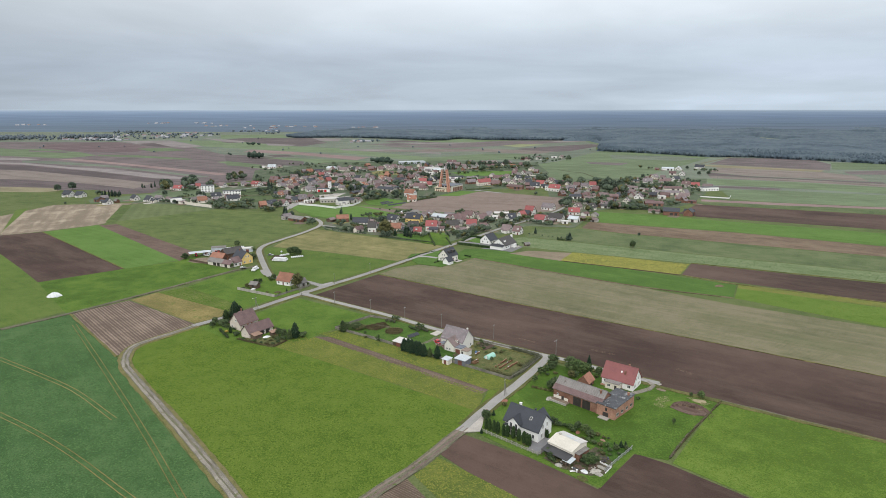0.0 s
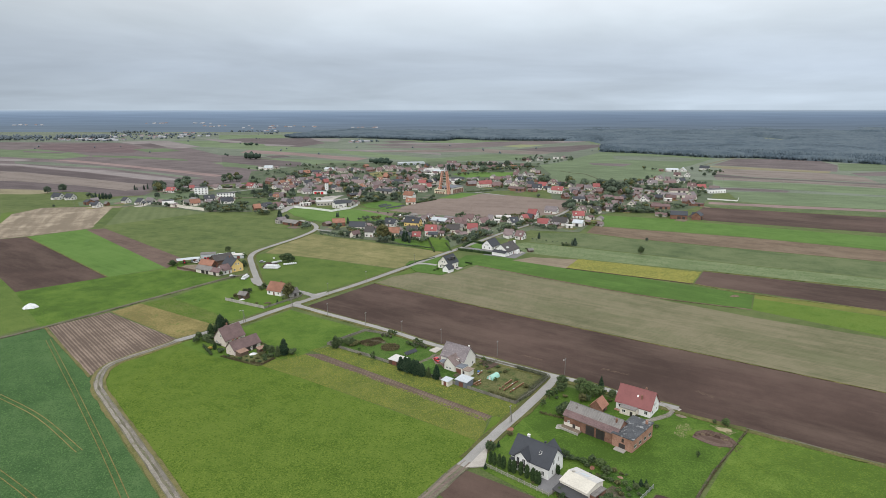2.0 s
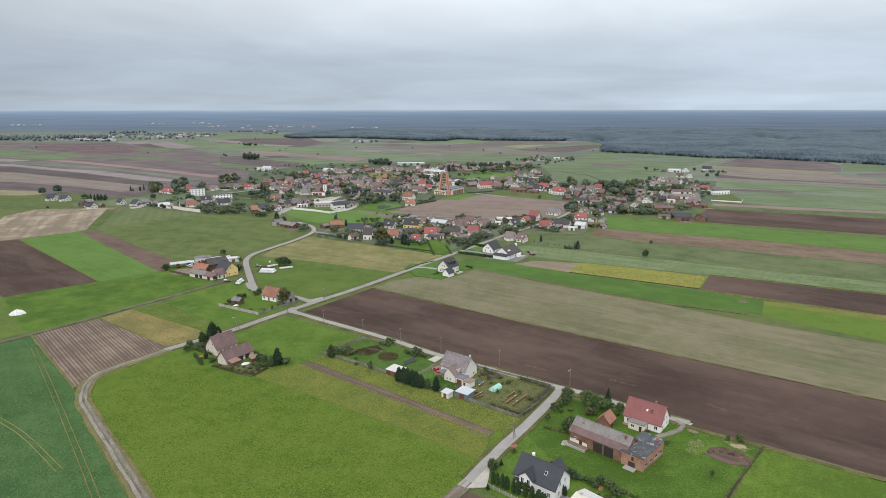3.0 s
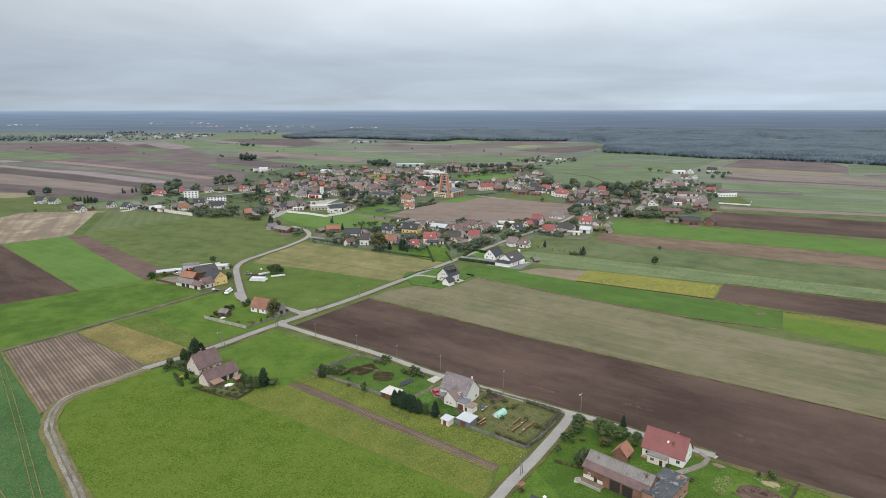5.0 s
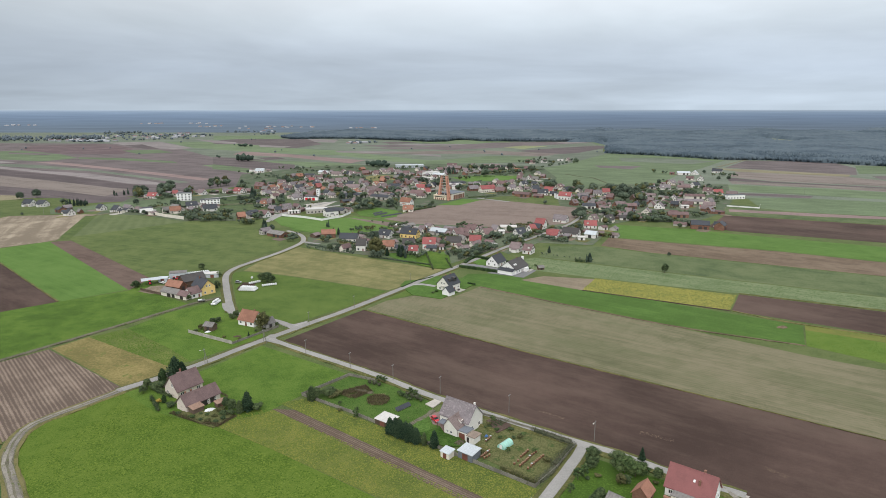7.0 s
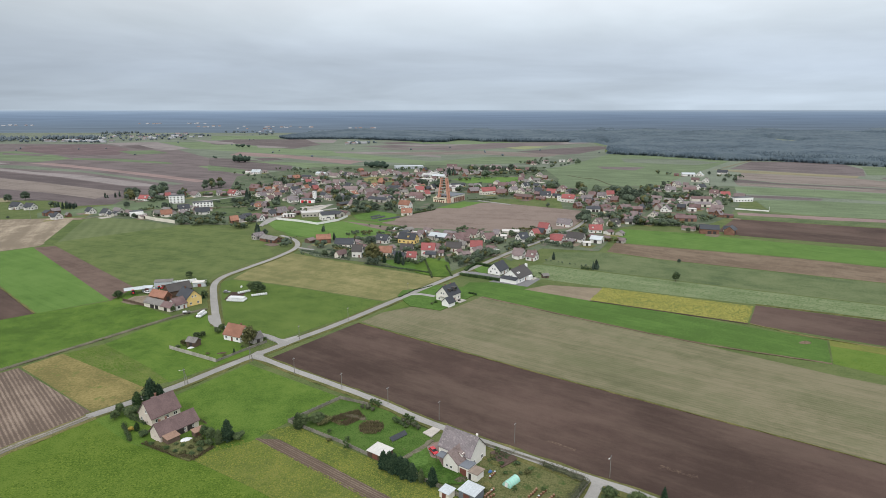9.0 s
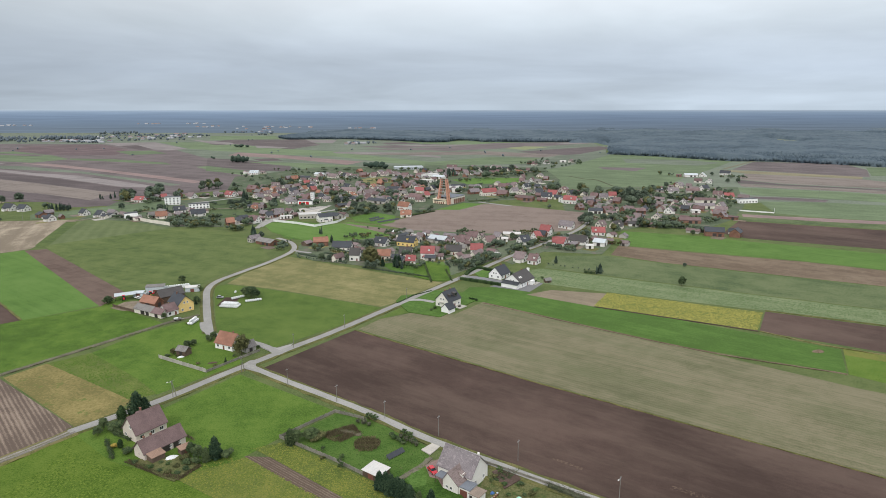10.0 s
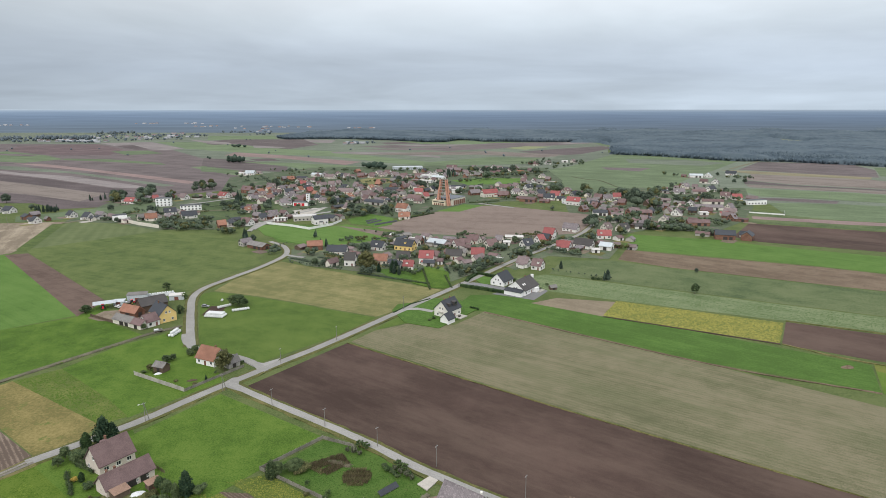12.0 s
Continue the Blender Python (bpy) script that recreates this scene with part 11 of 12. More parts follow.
panel_wall([(27.6, 241.9), (34.5, 249.9), (41.7, 260.9), (45.1, 266.1)], 1.25, "mossy grey concrete panel wall along the lane", "old_concrete")
panel_wall([(-56.1, 303.2), (-40.1, 321.8), (-28.5, 316.3)], 1.2, "old mossy concrete wall of the green garden", "old_concrete")
panel_wall([(13.5, 287.6), (32.0, 275.8), (43.8, 267.6)], 1.2, "mossy grey concrete panel wall along the field road", "old_concrete")
hedge(32.3, 274.9, 43.1, 266.7, 2.2, 2.4, "rough grey green scrub along the garden wall", "willow_leaf")
hedge(43.3, 264.8, 35.7, 253.5, 2.6, 2.4, "rough grey green scrub along the garden wall", "willow_leaf")
hedge(35.5, 252.3, 29.0, 244.1, 2.0, 2.4, "rough grey green scrub along the garden wall", "willow_leaf")
hedge(18.7, 251.7, 27.8, 244.1, 1.6, 1.6, "tall dry brown hedge round the garden", "leaf_autumn")
for x, y, h, w in ((-18.6, 273.6, 6.6, 0.95), (-16.6, 272.6, 7.0, 1.0), (-15.0, 271.2, 7.2, 1.0), (-12.9, 270.2, 6.8, 1.05), (-11.4, 268.6, 7.0, 0.95), (-9.3, 267.3, 6.2, 1.05), (-6.4, 266.0, 5.0, 0.8), (-3.0, 264.3, 6.8, 0.85)):
    plant("pine", x, y, h, w, where="in a row along the garden wall")
plant("pine", -51.3, 298.9, 6.4, 1.15, 2, where="in the garden")
plant("dark", -49.6, 299.6, 5.0, 0.9, where="in the garden")
plant("dark", -45.4, 302.6, 3.8, 1.5, where="in the garden")
plant("bush", -42.6, 303.0, 3.0, 1.5, where="in the garden")
plant("bush", -43.9, 301.6, 2.2, 1.5, where="in the garden")
plant("thin", -31.9, 284.3, 2.6, 1, where="in the garden")
plant("thin", 18.0, 281.3, 3, 1, where="in the garden")
plant("bush", 26.6, 270.8, 1.6, 1.2, where="in the garden")
plant("bush", 33.5, 255.9, 2.2, 1.1, where="in the garden")
plant("thin", 21.4, 260.9, 2.4, 1, where="in the garden")
plant("thin", 30.0, 260.9, 2.2, 1, where="in the garden")
plant("bush", 16.5, 279.9, 1.4, 1.3, where="in the garden")
plant("bush", 19.0, 275.6, 1.3, 1.4, where="in the garden")
plant("bush", 13.0, 260.9, 1.3, 1.2, where="in the garden")
mound(13.0, 279.9, -36, 2.2, 1.2, 0.6, "verge", "low overgrown heap of garden waste")
mound(17.2, 276.3, -36, 2.6, 1.2, 0.5, "verge", "low overgrown heap of garden waste")
mound(13.9, 264.8, -36, 1.6, 1, 0.5, "verge", "low overgrown heap of garden waste")
mound(6.4, 272.8, -36, 1.6, 1.2, 0.9, "verge", "low overgrown heap of garden waste")

# ---- the brown roofed houses ----
brown_house(-104.2, 306.8, 56)
brown_stable(-94.2, 296.3, 54)
plant("pine", -112.6, 318.8, 10.5, 0.95, 1, where="beside the brown roofed house")
plant("pine", -110.4, 320.2, 7.5, 1.0, 0, where="beside the brown roofed house")
plant("thuja", -116.0, 314.2, 6.6, 1.1, where="beside the brown roofed house")
plant("bush", -116.4, 309.2, 3.2, 1.5, 1, where="beside the brown roofed house")
plant("bush", -114.6, 310.6, 2.8, 1.5, 1, where="beside the brown roofed house")
plant("dark", -120.0, 305.0, 3.4, 1.2, where="beside the brown roofed house")
plant("yellow_bush", -110.2, 297.0, 1.8, 1.1, where="beside the brown roofed house")
plant("thuja", -108.0, 297.0, 3.2, 1.2, where="beside the brown roofed house")
plant("bush", -103.9, 293.6, 2.2, 1.5, where="beside the brown roofed house")
plant("pine", -73.7, 290.4, 8.4, 0.95, 0, where="beside the brown roofed house")
plant("pine", -76.0, 288.4, 5.6, 0.95, 2, where="beside the brown roofed house")
plant("dark", -79.4, 290.6, 4.6, 0.95, where="beside the brown roofed house")
plant("bush", -70.2, 291.0, 3.2, 1.3, 1, where="beside the brown roofed house")
hedge(-115.3, 306.4, -107.1, 301.8, 1.5, 1.4, "clipped dark hedge in front of the house", "leaf_dark")
area("yard", "garden_rough", [(-100.4, 288.6), (-91.1, 291.9), (-82.4, 291.3), (-77.8, 286.4), (-81.8, 277.4), (-86.7, 279.7), (-94.0, 284.6)], "overgrown garden corner with dry weeds")
reeds(-102.0, 288.8, -86.7, 280.6, 0.6, 1.8, "rough dead weeds at the field edge", "weed_brown")
reeds(-86.7, 280.8, -80.2, 279.0, 0.8, 2.2, "rough dead weeds at the field edge", "weed_brown")
reeds(-80.6, 279.4, -77.0, 286.4, 0.7, 1.6, "rough dead weeds at the field edge", "weed_brown")
for k, (x, y, h, w) in enumerate(((-98.6, 287.6, 1.3, 1.3), (-95.4, 286.0, 1.0, 1.4), (-92.2, 284.6, 1.5, 1.2), (-88.6, 283.0, 1.1, 1.5), (-85.6, 282.0, 1.6, 1.3), (-82.4, 281.4, 1.2, 1.5), (-80.6, 283.6, 1.7, 1.3), (-84.4, 285.4, 1.3, 1.6), (-87.6, 286.6, 1.0, 1.5), (-81.6, 287.0, 2.2, 1.2), (-83.4, 289.6, 2.6, 1.2), (-79.0, 287.4, 2.4, 1.2), (-90.2, 287.6, 0.9, 1.6))):
    plant("bush", x, y, h, w, (1, 2, 0, 1, 2, 1)[k % 6], where="in the overgrown garden corner")
plant("dark", -82.6, 292.8, 4.2, 0.9, where="beside the brown roofed house")
plant("dark", -120.4, 309.6, 4.0, 1.0, where="beside the brown roofed house")
hedge(-117.6, 310.8, -111.4, 304.6, 1.7, 1.5, "dark rough hedge between the house and road", "leaf_dark")
hedge(-114.7, 300.7, -107.2, 290.3, 1.6, 1.2, "rough garden hedge at the field", "leaf_dark")
mound(-88.1, 290.4, 30, 2.4, 1.4, .9, "foil_white", "white tarpaulin over a heap")
tin_shed(-85.2, 294.4, 50, 3.8, 2.4, 1.9, "low wood store with a rusty sheet roof", "wood", "deck")
mound(-104.7, 302.8, 30, 1.0, .7, .7, "blue_paint", "small blue tarpaulin bundle")
panel_wall([(-91.1, 305.9), (-84.6, 301.0)], 1.2, "old wooden fence beside the stable", "wood", name="garden_fence", rail=True)

# ---- the orange roofed house at the fork ----
house(-101.3, 387.0, -25.8, 10.6, 8.0, 3.0, 7.2, "r_orange", "white", True, "house", True, "at the road fork", 1)
house(-91.2, 382.7, 50, 5.4, 4.4, 2.4, 4.6, "r_fibre", "grey_wall", False, "shed", False, "beside the orange roofed house", 0)
house(-119.5, 377.8, -20, 5.2, 4.0, 2.6, 4.0, "r_fibre", "wood", False, "shed", False, "in the walled garden", 0)
panel_wall([(-129.2, 373.4), (-101.7, 357.6)], 1.7, "pale concrete panel wall of the garden")
panel_wall([(-101.7, 357.6), (-92.1, 372.1), (-85.5, 381.7)], 1.2, "grey weathered fence along the road", "old_concrete")
plant("autumn", -92.6, 377.4, 9.0, 0.85, where="beside the orange roofed house")
plant("dark", -112.8, 397.4, 3.7, 1.1, where="beside the orange roofed house")
plant("dark", -113.8, 394.1, 2.7, 1.2, where="beside the orange roofed house")
plant("bush", -116.0, 398.5, 1.9, 1.2, where="beside the orange roofed house")
plant("spruce", -97.2, 368.8, 2.4, 1.1, where="beside the orange roofed house")
plant("dark", -121.4, 386.7, 3.2, 1.2, where="beside the orange roofed house")
plant("dark", -119.3, 388.8, 2.9, 1.1, where="beside the orange roofed house")
plant("autumn", -124.4, 377.8, 2.7, 1.2, where="beside the orange roofed house")
plant("bush", -125.9, 374.9, 1.6, 1.4, where="beside the orange roofed house")
plant("bush", -100.1, 364.0, 1.3, 1.4, where="beside the orange roofed house")
plant("bush", -108.9, 366.7, 1.1, 1.5, where="beside the orange roofed house")
plant("bush", -87.6, 385.7, 1.4, 1.3, where="beside the orange roofed house")
plant("bush", -121.1, 374.9, 1.4, 1.3, where="beside the orange roofed house")
plant("bush", -95.5, 374.9, 1.3, 1, where="beside the orange roofed house")
mound(-119.5, 374.0, 30, 1.6, .8, .6, "foil_white", "white tarpaulin strip on the grass")
mound(-102.6, 367.6, 20, 2.2, .7, .5, "wood", "stack of old boards")

# ---- the yellow farm ----
house(-147.7, 443.6, 138.6, 12.0, 8.9, 4.6, 9.0, "r_slate", "yellow", True, "house", True, "at the yellow farm", 1)
house(-151.1, 434.9, 55.8, 6.8, 8.0, 3.0, 6, "r_maroon", "white", False, "house", True, "at the yellow farm", 0)
house(-164.1, 436.9, -27.9, 13.7, 5.5, 2.6, 4.6, "r_fibre", "cream", False, "shed", False, "at the yellow farm", 0)
house(-154.2, 431.5, -28.2, 8.1, 5.5, 2.5, 4.4, "r_maroon", "cream", False, "shed", False, "at the yellow farm", 0)
house(-167.4, 450.4, -25.5, 11.9, 6.0, 2.8, 5.6, "r_orange", "brick", False, "barn", False, "at the yellow farm", 0)
house(-161.5, 460.9, 44.7, 13.8, 9.5, 4.0, 7.2, "r_black", "wood", False, "barn", False, "at the yellow farm", 0)
tin_shed(-177.1, 476.8, 14, 10.5, 5.0, 4.0, "long grey metal shed at the yellow farm", "r_tin", "r_fibre")
tin_shed(-155.2, 479.0, 14, 8, 4.0, 2.8, "pale metal shed at the yellow farm", "r_tin","r_white")
tin_shed(-189.1, 463.0, 28, 11, 5, 2.8, "open machine shelter with a pale roof at the yellow farm", "wood", "r_tin", .4, True)
tin_shed(-183.6, 468.4, 10, 5.5, 4, 2.4, "small bluish metal shed at the yellow farm", "r_tin")
tractor(-176.1, 469.1, 40, "red tractor parked beside the metal shed")
tractor(-188.4, 459.8, -60, "red tractor parked under the open shelter")
trailer(-141.7, 424.0, 30, "small flat trailer with a white load on the grass")
bales(-132.1, 420.9, 84, 6, 2, "white foil wrapped round bale on the grass", upper=True)
bales(-121.6, 448.1, -8, 8, 4, "white foil wrapped round bale in a heap", upper=True)
bales(-122.2, 463.7, 44, 6, 1, "white foil wrapped round bale in a row")
bales(-111.2, 458.1, 26, 7, 1, "white foil wrapped round bale in a row")
bales(-167.9, 484.1, 26, 13, 2, "white foil wrapped round bale behind the barn", upper=True)
bales(-127.3, 474.7, 0, 1, 1, "white foil wrapped round bale lying alone")
car(-132.7, 463.4, -10, "grey_paint", "silver grey car parked on bare earth")
car(-181.4, 462.4, 150, "frame_white", "white car parked beside the shelter")
trailer(-179.6, 469.1, 10, "flat farm trailer beside the metal shed")
plant("oak", -169.7, 498.0, 4.7, 1.2, where="at the yellow farm")
plant("dark", -114.6, 465.7, 6.8, 1.25, where="at the yellow farm")
plant("dark", -118.4, 467.4, 6.0, 1.2, where="at the yellow farm")
plant("dark", -111.7, 465.0, 5.1, 1.2, where="at the yellow farm")
plant("dark", -150.6, 428.0, 3.1, 1.0, where="at the yellow farm")
plant("dark", -143.1, 454.3, 4.2, 1.0, where="at the yellow farm")
plant("dark", -194.2, 452.7, 4.7, 1.1, where="at the yellow farm")
plant("dark", -194.7, 455.9, 3.4, 1.2, where="at the yellow farm")
plant("oak", -151.3, 479.7, 3.4, 1.1, where="at the yellow farm")
plant("bush", -154.6, 433.5, 1.5, 1, where="at the yellow farm")
plant("bush", -134.2, 418.8, 1.5, 1.3, where="at the yellow farm")
plant("bush", -146.2, 437.7, 1.4, 1, where="at the yellow farm")
plant("spruce", -143.0, 452.7, 3.4, 1.2, where="at the yellow farm")
panel_wall([(-188.9, 448.1), (-171.4, 437.7)], 1.5, "grey farmyard fence at the yellow farm", "wood")
mound(-235.2, 359.0, 30, 4.0, 3.0, 2.6, "foil_white", "white tarpaulin over a field heap", "tarpaulin")
mound(176.0, 380.8, 10, 3.0, 1.6, 0.9, "soil_red", "small heap of reddish earth in a strip")

# ---- houses along the road to the village ----
road_house(3.4, 450.9, 52)
house(3.3, 438.9, 52, 5.8, 5.2, 2.6, 5.2, "r_slate", "white", True, "house", False, "in front of the larger one", 0)
area("field", "lawn_far", [(-27.4, 457.5), (-25.0, 468.4), (-12.2, 472.6), (-4.7, 479.7), (10.8, 476.1), (20.0, 464.0), (19.7, 459.1), (4.7, 437.7), (-1.2, 429.4), (-18.9, 437.7)], "green lawn round the cream house")
area("field", "lawn_far", [(20.3, 525.3), (23.7, 531.4), (33.3, 524.4), (31.6, 510.4), (26.0, 507.8)], "small hedged lawn")
ribbon("track", "asphalt", [(-20.2, 459.8), (-12.8, 459.8), (-4.6, 455.3)], 3.2, "paved drive to the cream house", top=0.45, ragged=0.12)
hedge(-26.0, 453.4, -17.5, 468.4, 1.0, 0.7, "low dark hedge along the road", "thuja")
hedge(-17.5, 468.4, -6.9, 477.9, 1.0, 0.7, "low dark hedge along the road", "thuja")
hedge(16.5, 461.7, 20.3, 459.1, 1.6, 0.8, "short dark hedge at the field", "thuja")
house(68.6, 498.8, 20, 4, 3, 1.8, 2.8, "r_fibre", "wood", False, "shed", False, "on the grass", 0)
house(38.4, 512.1, 54, 11.8, 9.6, 3.0, 7.6, "r_slate", "white", True, "house", True, "behind a dark hedge", 1)
bungalow(49.5, 495.6, 54)
hedge(11.9, 505.3, 25.4, 498.0, 2.1, 2.6, "clipped dark hedge round the white bungalow", "thuja")
hedge(25.4, 498.0, 38.4, 490.2, 2.1, 2.6, "clipped dark hedge round the white bungalow", "thuja")
hedge(17.6, 520.8, 23.9, 534.7, 2.1, 2.6, "clipped dark hedge round the white bungalow", "thuja")
hedge(23.9, 534.7, 36.5, 525.3, 2.1, 2.6, "clipped dark hedge round the white bungalow", "thuja")
hedge(36.5, 525.3, 47.4, 517.7, 2.1, 2.6, "clipped dark hedge round the white bungalow", "thuja")
hedge(17.6, 520.8, 16.1, 514.7, 2.1, 2.6, "clipped dark hedge round the white bungalow", "thuja")
area("pavement", "pavers", [(11.8, 510.4), (20.3, 513.4), (31.9, 507.0), (40.8, 500.8), (38.6, 492.5), (25.5, 500.4)], "grey paved drive")
plant("bush", -4.2, 443.6, 1.8, 1.2, where="beside the white house")
plant("bush", -6.2, 440.6, 1.6, 1.2, where="beside the white house")
plant("bush", 60.5, 498.8, 1.8, 1.2, where="beside the white house")
plant("bush", 66.6, 507.8, 1.5, 1.4, where="beside the white house")

# ---- church, fire station and flat roofed buildings ----
church(2.8, 838.8, -33)
fire_station(-160.2, 833.2, -8)
flat_block(-316.1, 829.8, 15.8, 16.1, 10, 9, "white", "tall white flat roofed house in the village", storeys=3, cap="r_felt")
flat_block(-274.6, 801.7, 21.9, 21.7, 9, 5.6, "white", "long white flat roofed building in the village", storeys=2, cap="r_felt")
flat_block(-322.1, 741.6, 32.3, 12.9, 9, 5, "white", "white flat roofed house in the village", storeys=1, cap="r_felt")
flat_block(-136.6, 740.1, 17.3, 22.5, 12, 4.4, "grey_wall", "long grey flat roofed building behind the white wall", storeys=1, cap="r_white")
flat_block(361.7, 842.8, 10.9, 24.3, 9, 5, "white", "white open fronted farm building on the pasture", storeys=1, cap="r_felt")
flat_block(148.0, 847.7, 18.3, 14.6, 10, 6, "white", "white flat roofed village house", storeys=2, cap="r_felt")
flat_block(-22.4, 1118.1, 31.4, 32.1, 12, 5, "white", "long white hall behind the church", storeys=1, cap="r_white")
flat_block(-62.8, 1248.6, 11.6, 52.3, 18, 5, "r_tin", "long pale greenhouse hall behind the village", storeys=1, cap="r_tin")
flat_block(17.2, 957.5, 20.8, 16.9, 9, 5, "white", "white hall beside the church", storeys=1, cap="r_white")
house(-118.0, 720.4, 30, 15, 11, 5.6, 9.0, "r_slate", "white", False, "house", True, "in the village", 1)
panel_wall([(-168.5, 717.8), (-142.7, 705.1), (-121.8, 690.0), (-104.4, 711.4), (-98.8, 734.3)], 2.2, "long white wall round the village yard", "frame_white", post_every=5)
panel_wall([(-314.7, 731.0), (-288.9, 711.4), (-262.5, 696.0)], 3.4, "long whitish yard wall in the village", "cream", post_every=6)
panel_wall([(325.6, 781.6), (355.6, 766.3), (370.1, 793.5)], 1.4, "pale concrete wall round the pad", "frame_white", post_every=5)
hedge(31.8, 849.9, 67.5, 864.2, 2.0, 1.4, "dark clipped hedge near the church", "leaf_dark")
hedge(-41.0, 741.2, -8.8, 777.7, 2.0, 1.4, "dark clipped hedge near the church", "leaf_dark")
hedge(-86.6, 574.6, -64.0, 572.7, 1.6, 1.2, "clipped hedge in front of the house", "leaf_dark")
hedge(-13.5, 548.6, -7.2, 498.3, 1.6, 1.0, "dark hedge between two gardens", "leaf_dark")
hedge(-25.4, 518.9, -9.3, 509.9, 1.4, 1.2, "garden hedge at the pasture", "leaf_dark")
hedge(2.4, 528.4, 6.1, 501.1, 1.4, 1.0, "dark hedge between two gardens", "leaf_dark")
area("field", "lawn", [(-20.0, 531.7), (-12.4, 552.2), (4.6, 540.0), (6.1, 501.1), (-6.1, 501.1), (-19.2, 512.8)], "bright green garden lawn")

solar_frame(-66.0, 726.0, 54.1, 20.5)
solar_frame(-54.1, 720.8, 46.1, 28.9)
solar_frame(-70.0, 734.4, 55.3, 15.1)

# ---- poles along the roads ----
utility_pole(-105.8, 333.4, 50, lamp=True, twin=True)
utility_pole(-86.5, 357.9, 50, lamp=False, twin=True)
utility_pole(-70.3, 384.6, 60, lamp=False, twin=False)
utility_pole(-63.4, 344.7, 60, lamp=False, twin=False)
utility_pole(-40.7, 329.4, 55, lamp=False, twin=False)
utility_pole(-20.9, 316.3, 50, lamp=False, twin=False)
utility_pole(-1.2, 304.9, 55, lamp=False, twin=False)
utility_pole(24.6, 288.8, 55, lamp=False, twin=False)
utility_pole(51.8, 268.7, 55, lamp=True, twin=False)
utility_pole(23.9, 226.2, 55, lamp=False, twin=True)
utility_pole(-50.5, 412.5, 60, lamp=False, twin=False)
utility_pole(-21.1, 460.2, 60, lamp=False, twin=False)
utility_pole(-415.8, 714.6, 20, 11)
utility_pole(409.0, 927.1, 20, 11)
utility_pole(472.8, 884.1, 20, 11)

# ---- leafy tufts on the nearer fields ----
tufts([(-134.0, 251.7), (-124.2, 296.6), (-105.7, 284.3), (-81.3, 275.6), (-19.5, 235.4), (11.0, 212.3), (1.2, 194.8), (-23.9, 161.3), (-34.2, 146.3), (-57.0, 160.8)], 26000, 0.28, "tuft", "grass tufts of the wide green meadow", 1, None)
tufts([(-83.0, 279.9), (-74.1, 290.3), (-64.1, 291.1), (16.4, 230.2), (12.3, 214.1), (-19.6, 237.5), (-57.5, 263.5)], 11000, 0.27, "tuft_yellow", "yellow flowering weeds on a strip", 2, None)
tufts([(-64.1, 296.6), (-53.3, 300.7), (-16.5, 274.2), (28.6, 240.8), (21.9, 231.3), (17.9, 232.3), (-55.7, 291.1)], 9000, 0.27, "tuft_yellow", "yellow flowering weeds along the wall", 3, None)
tufts([(-224.9, 260.9), (-205.7, 318.1), (-147.3, 260.9), (-109.1, 211.0), (-83.2, 180.7), (-56.4, 148.7), (-142.7, 156.0)], 20000, 0.28, "tuft_crop", "leafy plants of the dark green crop", 4, None)
tufts([(75.4, 180.7), (107.1, 220.0), (149.7, 189.3), (167.7, 169.8), (106.6, 141.9), (94.0, 161.3)], 12000, 0.2, "tuft", "grass tufts of the bright field", 5, None)
tufts([(-9.9, 173.4), (-3.0, 183.7), (22.5, 160.2), (33.0, 146.3), (9.8, 141.9)], 5000, 0.27, "tuft_yellow", "weeds on the strip at the track", 6, None)
tufts([(101.8, 475.3), (178.4, 437.6), (161.8, 409.5), (87.3, 449.5)], 9000, 0.5, "tuft_mustard", "flowering mustard plants", 7, None)
tufts([(184.7, 374.5), (251.9, 336.4), (302.0, 309.2), (271.7, 275.6), (230.1, 304.9), (174.8, 356.7)], 7000, 0.3, "tuft_lawn", "leafy plants of a yellow green strip", 8, None)
tufts([(39.0, 517.3), (69.7, 531.4), (183.5, 471.4), (303.8, 411.0), (290.1, 391.3), (182.0, 442.6), (101.2, 479.2), (61.1, 499.7)], 9000, 0.5, "tuft_pale", "pale leafy crop plants", 9, (STRIP, 3.2))
tufts([(-105.8, 320.8), (-86.1, 353.4), (-41.3, 321.8), (-56.2, 304.0), (-66.2, 290.3), (-80.9, 284.3)], 5000, 0.18, "tuft_lawn", "grass tufts in the road fork", 10, None)
tufts([(-176.4, 367.2), (-163.3, 379.5), (-128.4, 351.2), (-114.1, 337.4), (-121.1, 331.4)], 4000, 0.26, "tuft_lawn", "pale weeds on a strip", 11, None)
tufts([(28.7, 231.3), (43.8, 254.7), (65.6, 241.9), (88.9, 227.2), (104.4, 221.4), (73.4, 183.1), (59.8, 187.6), (47.0, 198.7), (38.7, 208.9)], 3500, 0.17, "tuft_lawn", "grass tufts of the farmyard", 12, None)
tufts([(9.9, 267.4), (16.0, 284.3), (31.0, 274.9), (42.0, 266.1), (40.5, 257.8), (29.1, 245.3), (14.6, 257.8)], 2600, 0.3, "tuft_garden", "rough garden grass and vegetable plants", 13, None)
tufts([(-53.4, 301.5), (-39.5, 319.0), (-25.4, 314.5), (-4.6, 295.0), (-5.0, 287.3), (-11.8, 275.6)], 3000, 0.2, "tuft_green", "grass tufts of the walled garden", 14, None)
mound(87.9, 232.0, -36, 2.0, 1.0, 0.12, "rubble", "trodden bare earth beside the drive")
plant("bush", 47.7, 192.9, 1.6, 1.2, where="behind the workshop")
plant("bush", 49.1, 192.1, 1.8, 1.1, where="behind the workshop")
plant("bush", 51.0, 191.0, 1.5, 1.3, where="behind the workshop")
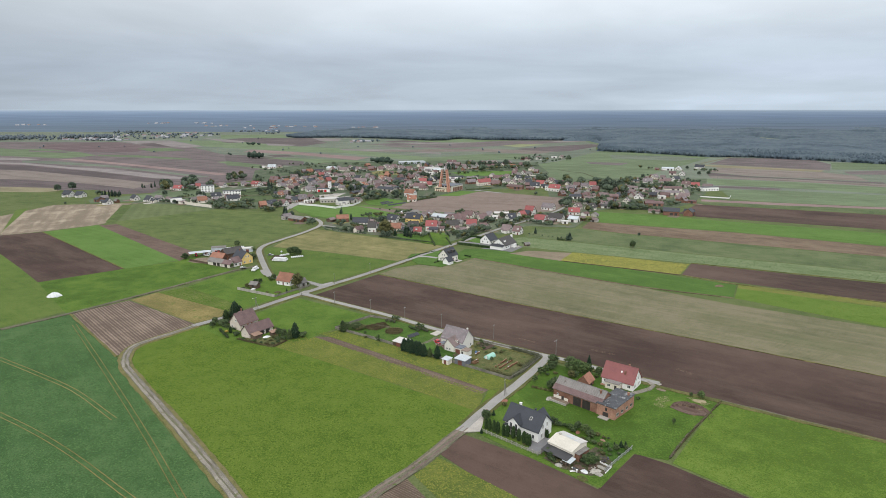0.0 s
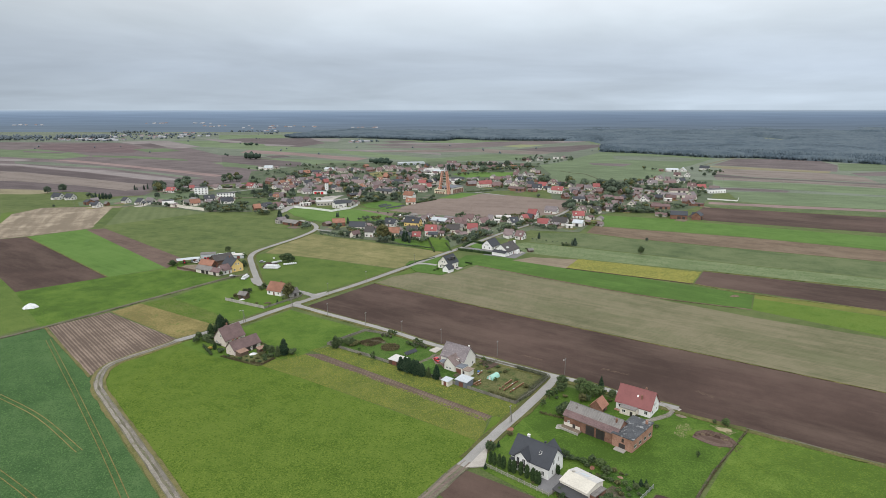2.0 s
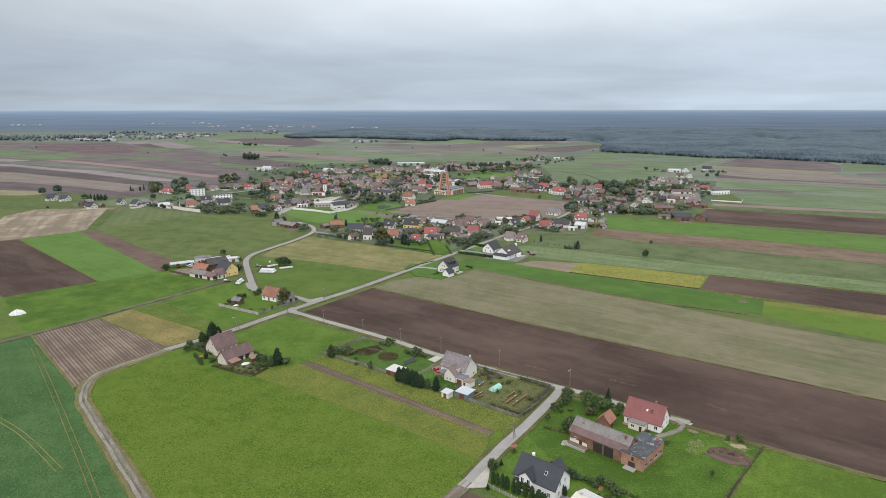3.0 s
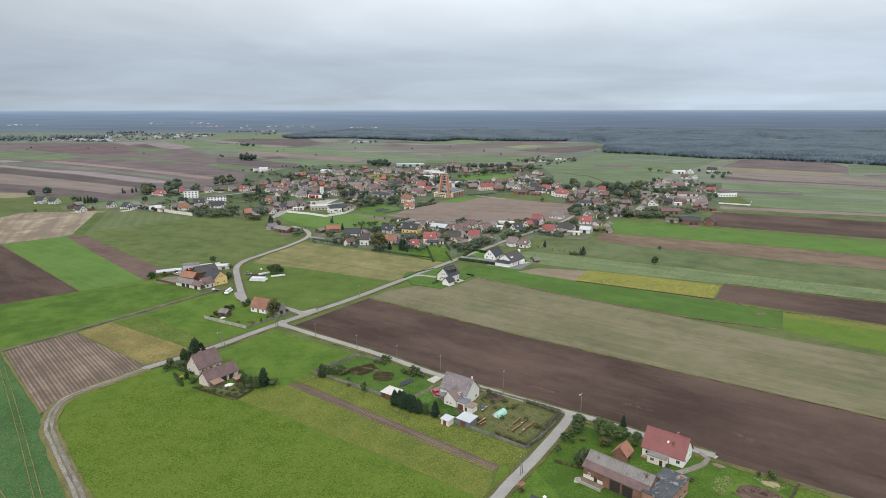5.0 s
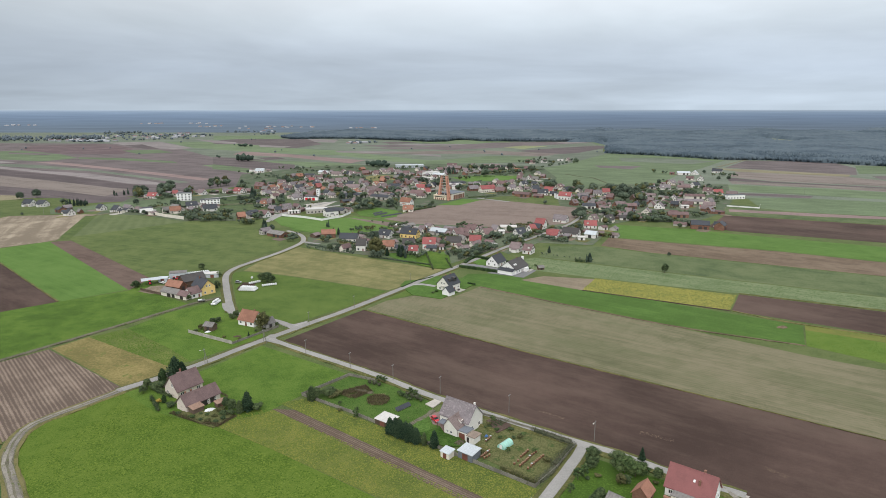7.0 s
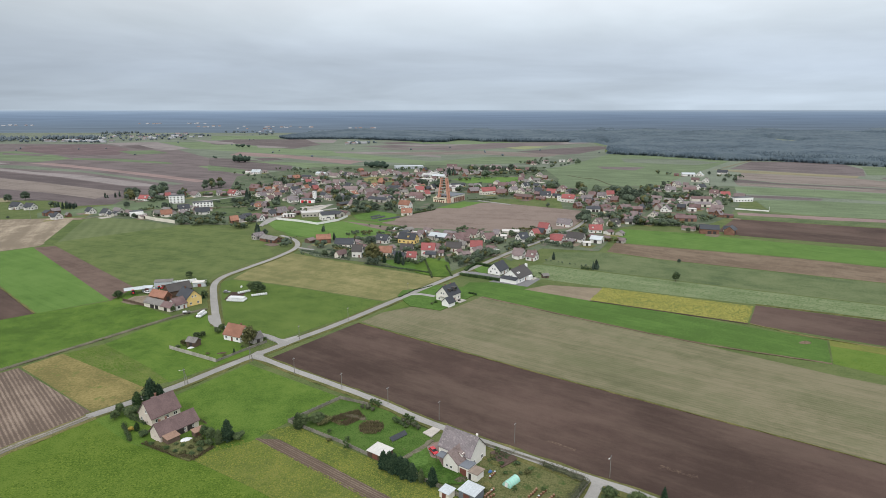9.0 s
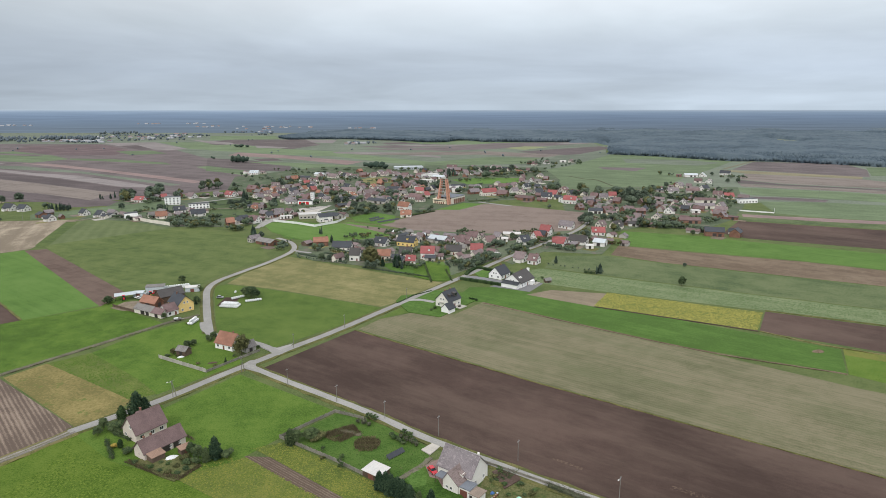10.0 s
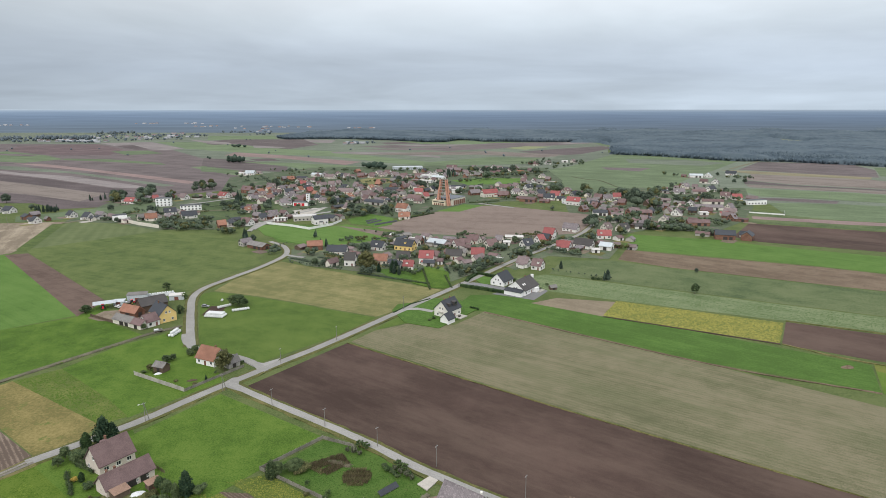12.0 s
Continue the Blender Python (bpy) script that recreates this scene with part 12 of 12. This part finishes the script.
plant("bush", 52.8, 189.8, 1.4, 1.3, where="behind the workshop")
plant("bush", 54.7, 189.0, 1.6, 1.2, where="behind the workshop")
plant("oak", 50.6, 194.6, 3, 1.2, where="behind the workshop")
plant("dark", 45.6, 178.6, 3.2, 1.2, where="behind the workshop")
plant("oak", 47.3, 179.6, 3.4, 1.2, where="behind the workshop")
plant("bush", 44.7, 179.6, 1.6, 1.3, where="behind the workshop")
plant("bush", 43.3, 181.1, 1.4, 1.3, where="behind the workshop")
plant("bush", 49.7, 181.1, 1.3, 1.3, where="behind the workshop")
plant("bush", 52.3, 184.2, 1.4, 1.2, where="behind the workshop")
plant("spruce", 59.6, 189.0, 2.4, 1.2, where="behind the workshop")
plant("spruce", 61.0, 188.4, 2.6, 1.2, where="behind the workshop")
plant("dark", 57.5, 187.0, 2.0, 1.1, where="behind the workshop")
plant("bush", 35.0, 180.6, 1.8, 1.4, where="behind the workshop")
plant("dark", 34.4, 184.2, 2.6, 1.2, where="behind the workshop")
plant("bush", 36.5, 179.6, 1.3, 1.4, where="behind the workshop")
plant("bush", 43.2, 195.2, 1.8, 1.2, where="behind the workshop")
plant("dark", 47.5, 200.5, 3, 1.2, where="behind the workshop")
plant("bush", 52.1, 185.7, 1.2, 1.4, where="behind the workshop")
plant("bush", 55.2, 186.3, 1.3, 1.3, where="behind the workshop")
mound(37.5, 178.6, 20, 0.9, 0.6, 0.5, "concrete", "small heap of concrete scraps", rough=.6)
mound(39.9, 178.8, 60, 1.0, 0.7, 0.5, "wood", "heap of old boards on bare earth", rough=.6)
mound(42.4, 177.1, 60, 0.8, 0.5, 0.4, "foil_white", "pale plastic sacks on bare earth", rough=.6)
mound(44.0, 174.2, -40, 1.3, 0.8, 0.5, "foil_white", "pale plastic sheet over a heap", rough=.6)
mound(47.4, 174.2, 20, 2.0, 0.9, 0.7, "concrete", "heap of broken concrete slabs", rough=.6)
mound(48.8, 177.6, 60, 1.2, 0.8, 0.4, "wood", "heap of rotten timber", rough=.6)
mound(50.6, 175.7, -40, 0.9, 0.6, 0.5, "concrete", "small heap of rubble stones", rough=.6)
mound(47.0, 198.1, 60, 1.2, 0.8, 0.6, "r_orange", "stack of orange roof tiles", rough=.6)
mound(54.5, 192.9, -40, 1.0, 0.6, 0.4, "deck", "heap of rusty sheets", rough=.6)
mound(36.2, 181.1, 20, 0.9, 0.6, 0.4, "concrete", "grey heap of rubble", rough=.6)
mound(23.5, 222.0, 20, 1.4, 0.9, 0.9, "r_orange", "heap of orange bricks beside the pole", rough=.6)
mound(41.3, 224.2, 60, 1.8, 1.2, 0.6, "concrete", "heap of pale rubble at the barn", rough=.6)
area("field", "garden_grass", [(-11.5, 277.8), (-4.2, 287.1), (3.3, 276.1), (8.2, 265.0), (0.4, 265.0), (-5.2, 268.1)], "uneven grass round the slate roofed house")
area("field", "lawn_far", [(-10.9, 279.0), (-6.9, 284.9), (-4.3, 280.6), (-4.8, 275.5), (-8.7, 273.8)], "small green lawn beside the slate roofed house")
area("pavement", "red_pavers", [(-5.3, 286.0), (-1.1, 289.4), (1.9, 283.1), (4.1, 274.8), (0.4, 273.8), (-1.2, 278.5), (-3.7, 279.6)], "faded red paved yard")
ribbon("track", "track", [(-3.5, 290.6), (-5.7, 287.1), (-9.6, 282.6), (-12.8, 279.0)], 1.6, "trodden path from the gate through the garden", top=0.31, ragged=0.12)
mound(-32.4, 307.0, -20, 5.5, 1.6, .5, "rubble_yard", "low bank of brown weeds in the garden")
plant("thin", -26.7, 315.9, 3, 1.3, where="in the walled garden")
plant("thin", -24.5, 314.7, 3, 1.3, where="in the walled garden")
plant("thin", -13.0, 303.7, 3.2, 1.3, where="in the walled garden")
plant("thin", -11.0, 302.2, 3, 1.3, where="in the walled garden")
plant("bush", -9.8, 300.1, 2, 1.3, where="in the walled garden")
plant("bush", -16.6, 302.8, 1.6, 1.4, where="in the walled garden")
plant("bush", -38.9, 290.0, 1.6, 1.0, where="in the walled garden")
plant("bush", -33.1, 288.1, 1.8, 1.0, where="in the walled garden")
hedge(-112.0, 578.5, -90.5, 563.8, 2.0, 2.2, "dark rough hedge at the village gardens", "leaf_far")
hedge(-90.5, 563.8, -70.3, 549.8, 2.0, 2.2, "dark rough hedge at the village gardens", "leaf_far")
hedge(-92.0, 579.9, -73.4, 575.9, 1.6, 1.2, "dark rough hedge at the village gardens", "leaf_far")
hedge(-56.6, 536.1, -42.2, 529.0, 1.5, 1.5, "dark rough hedge at the village gardens", "leaf_far")
hedge(-42.2, 529.0, -8.0, 509.9, 1.3, 1.2, "dark rough hedge at the village gardens", "leaf_far")
hedge(50.3, 590.1, 63.0, 600.7, 1.8, 1.4, "dark rough hedge at the village gardens", "leaf_far")
hedge(-1.8, 586.6, 5.2, 536.1, 1.3, 0.9, "dark rough hedge at the village gardens", "leaf_far")
mound(-42.5, 665.4, -14, 9, 1.8, 1.8, "foil_white", "low white plastic tunnel in a garden", "plastic_tunnel", "tunnel")
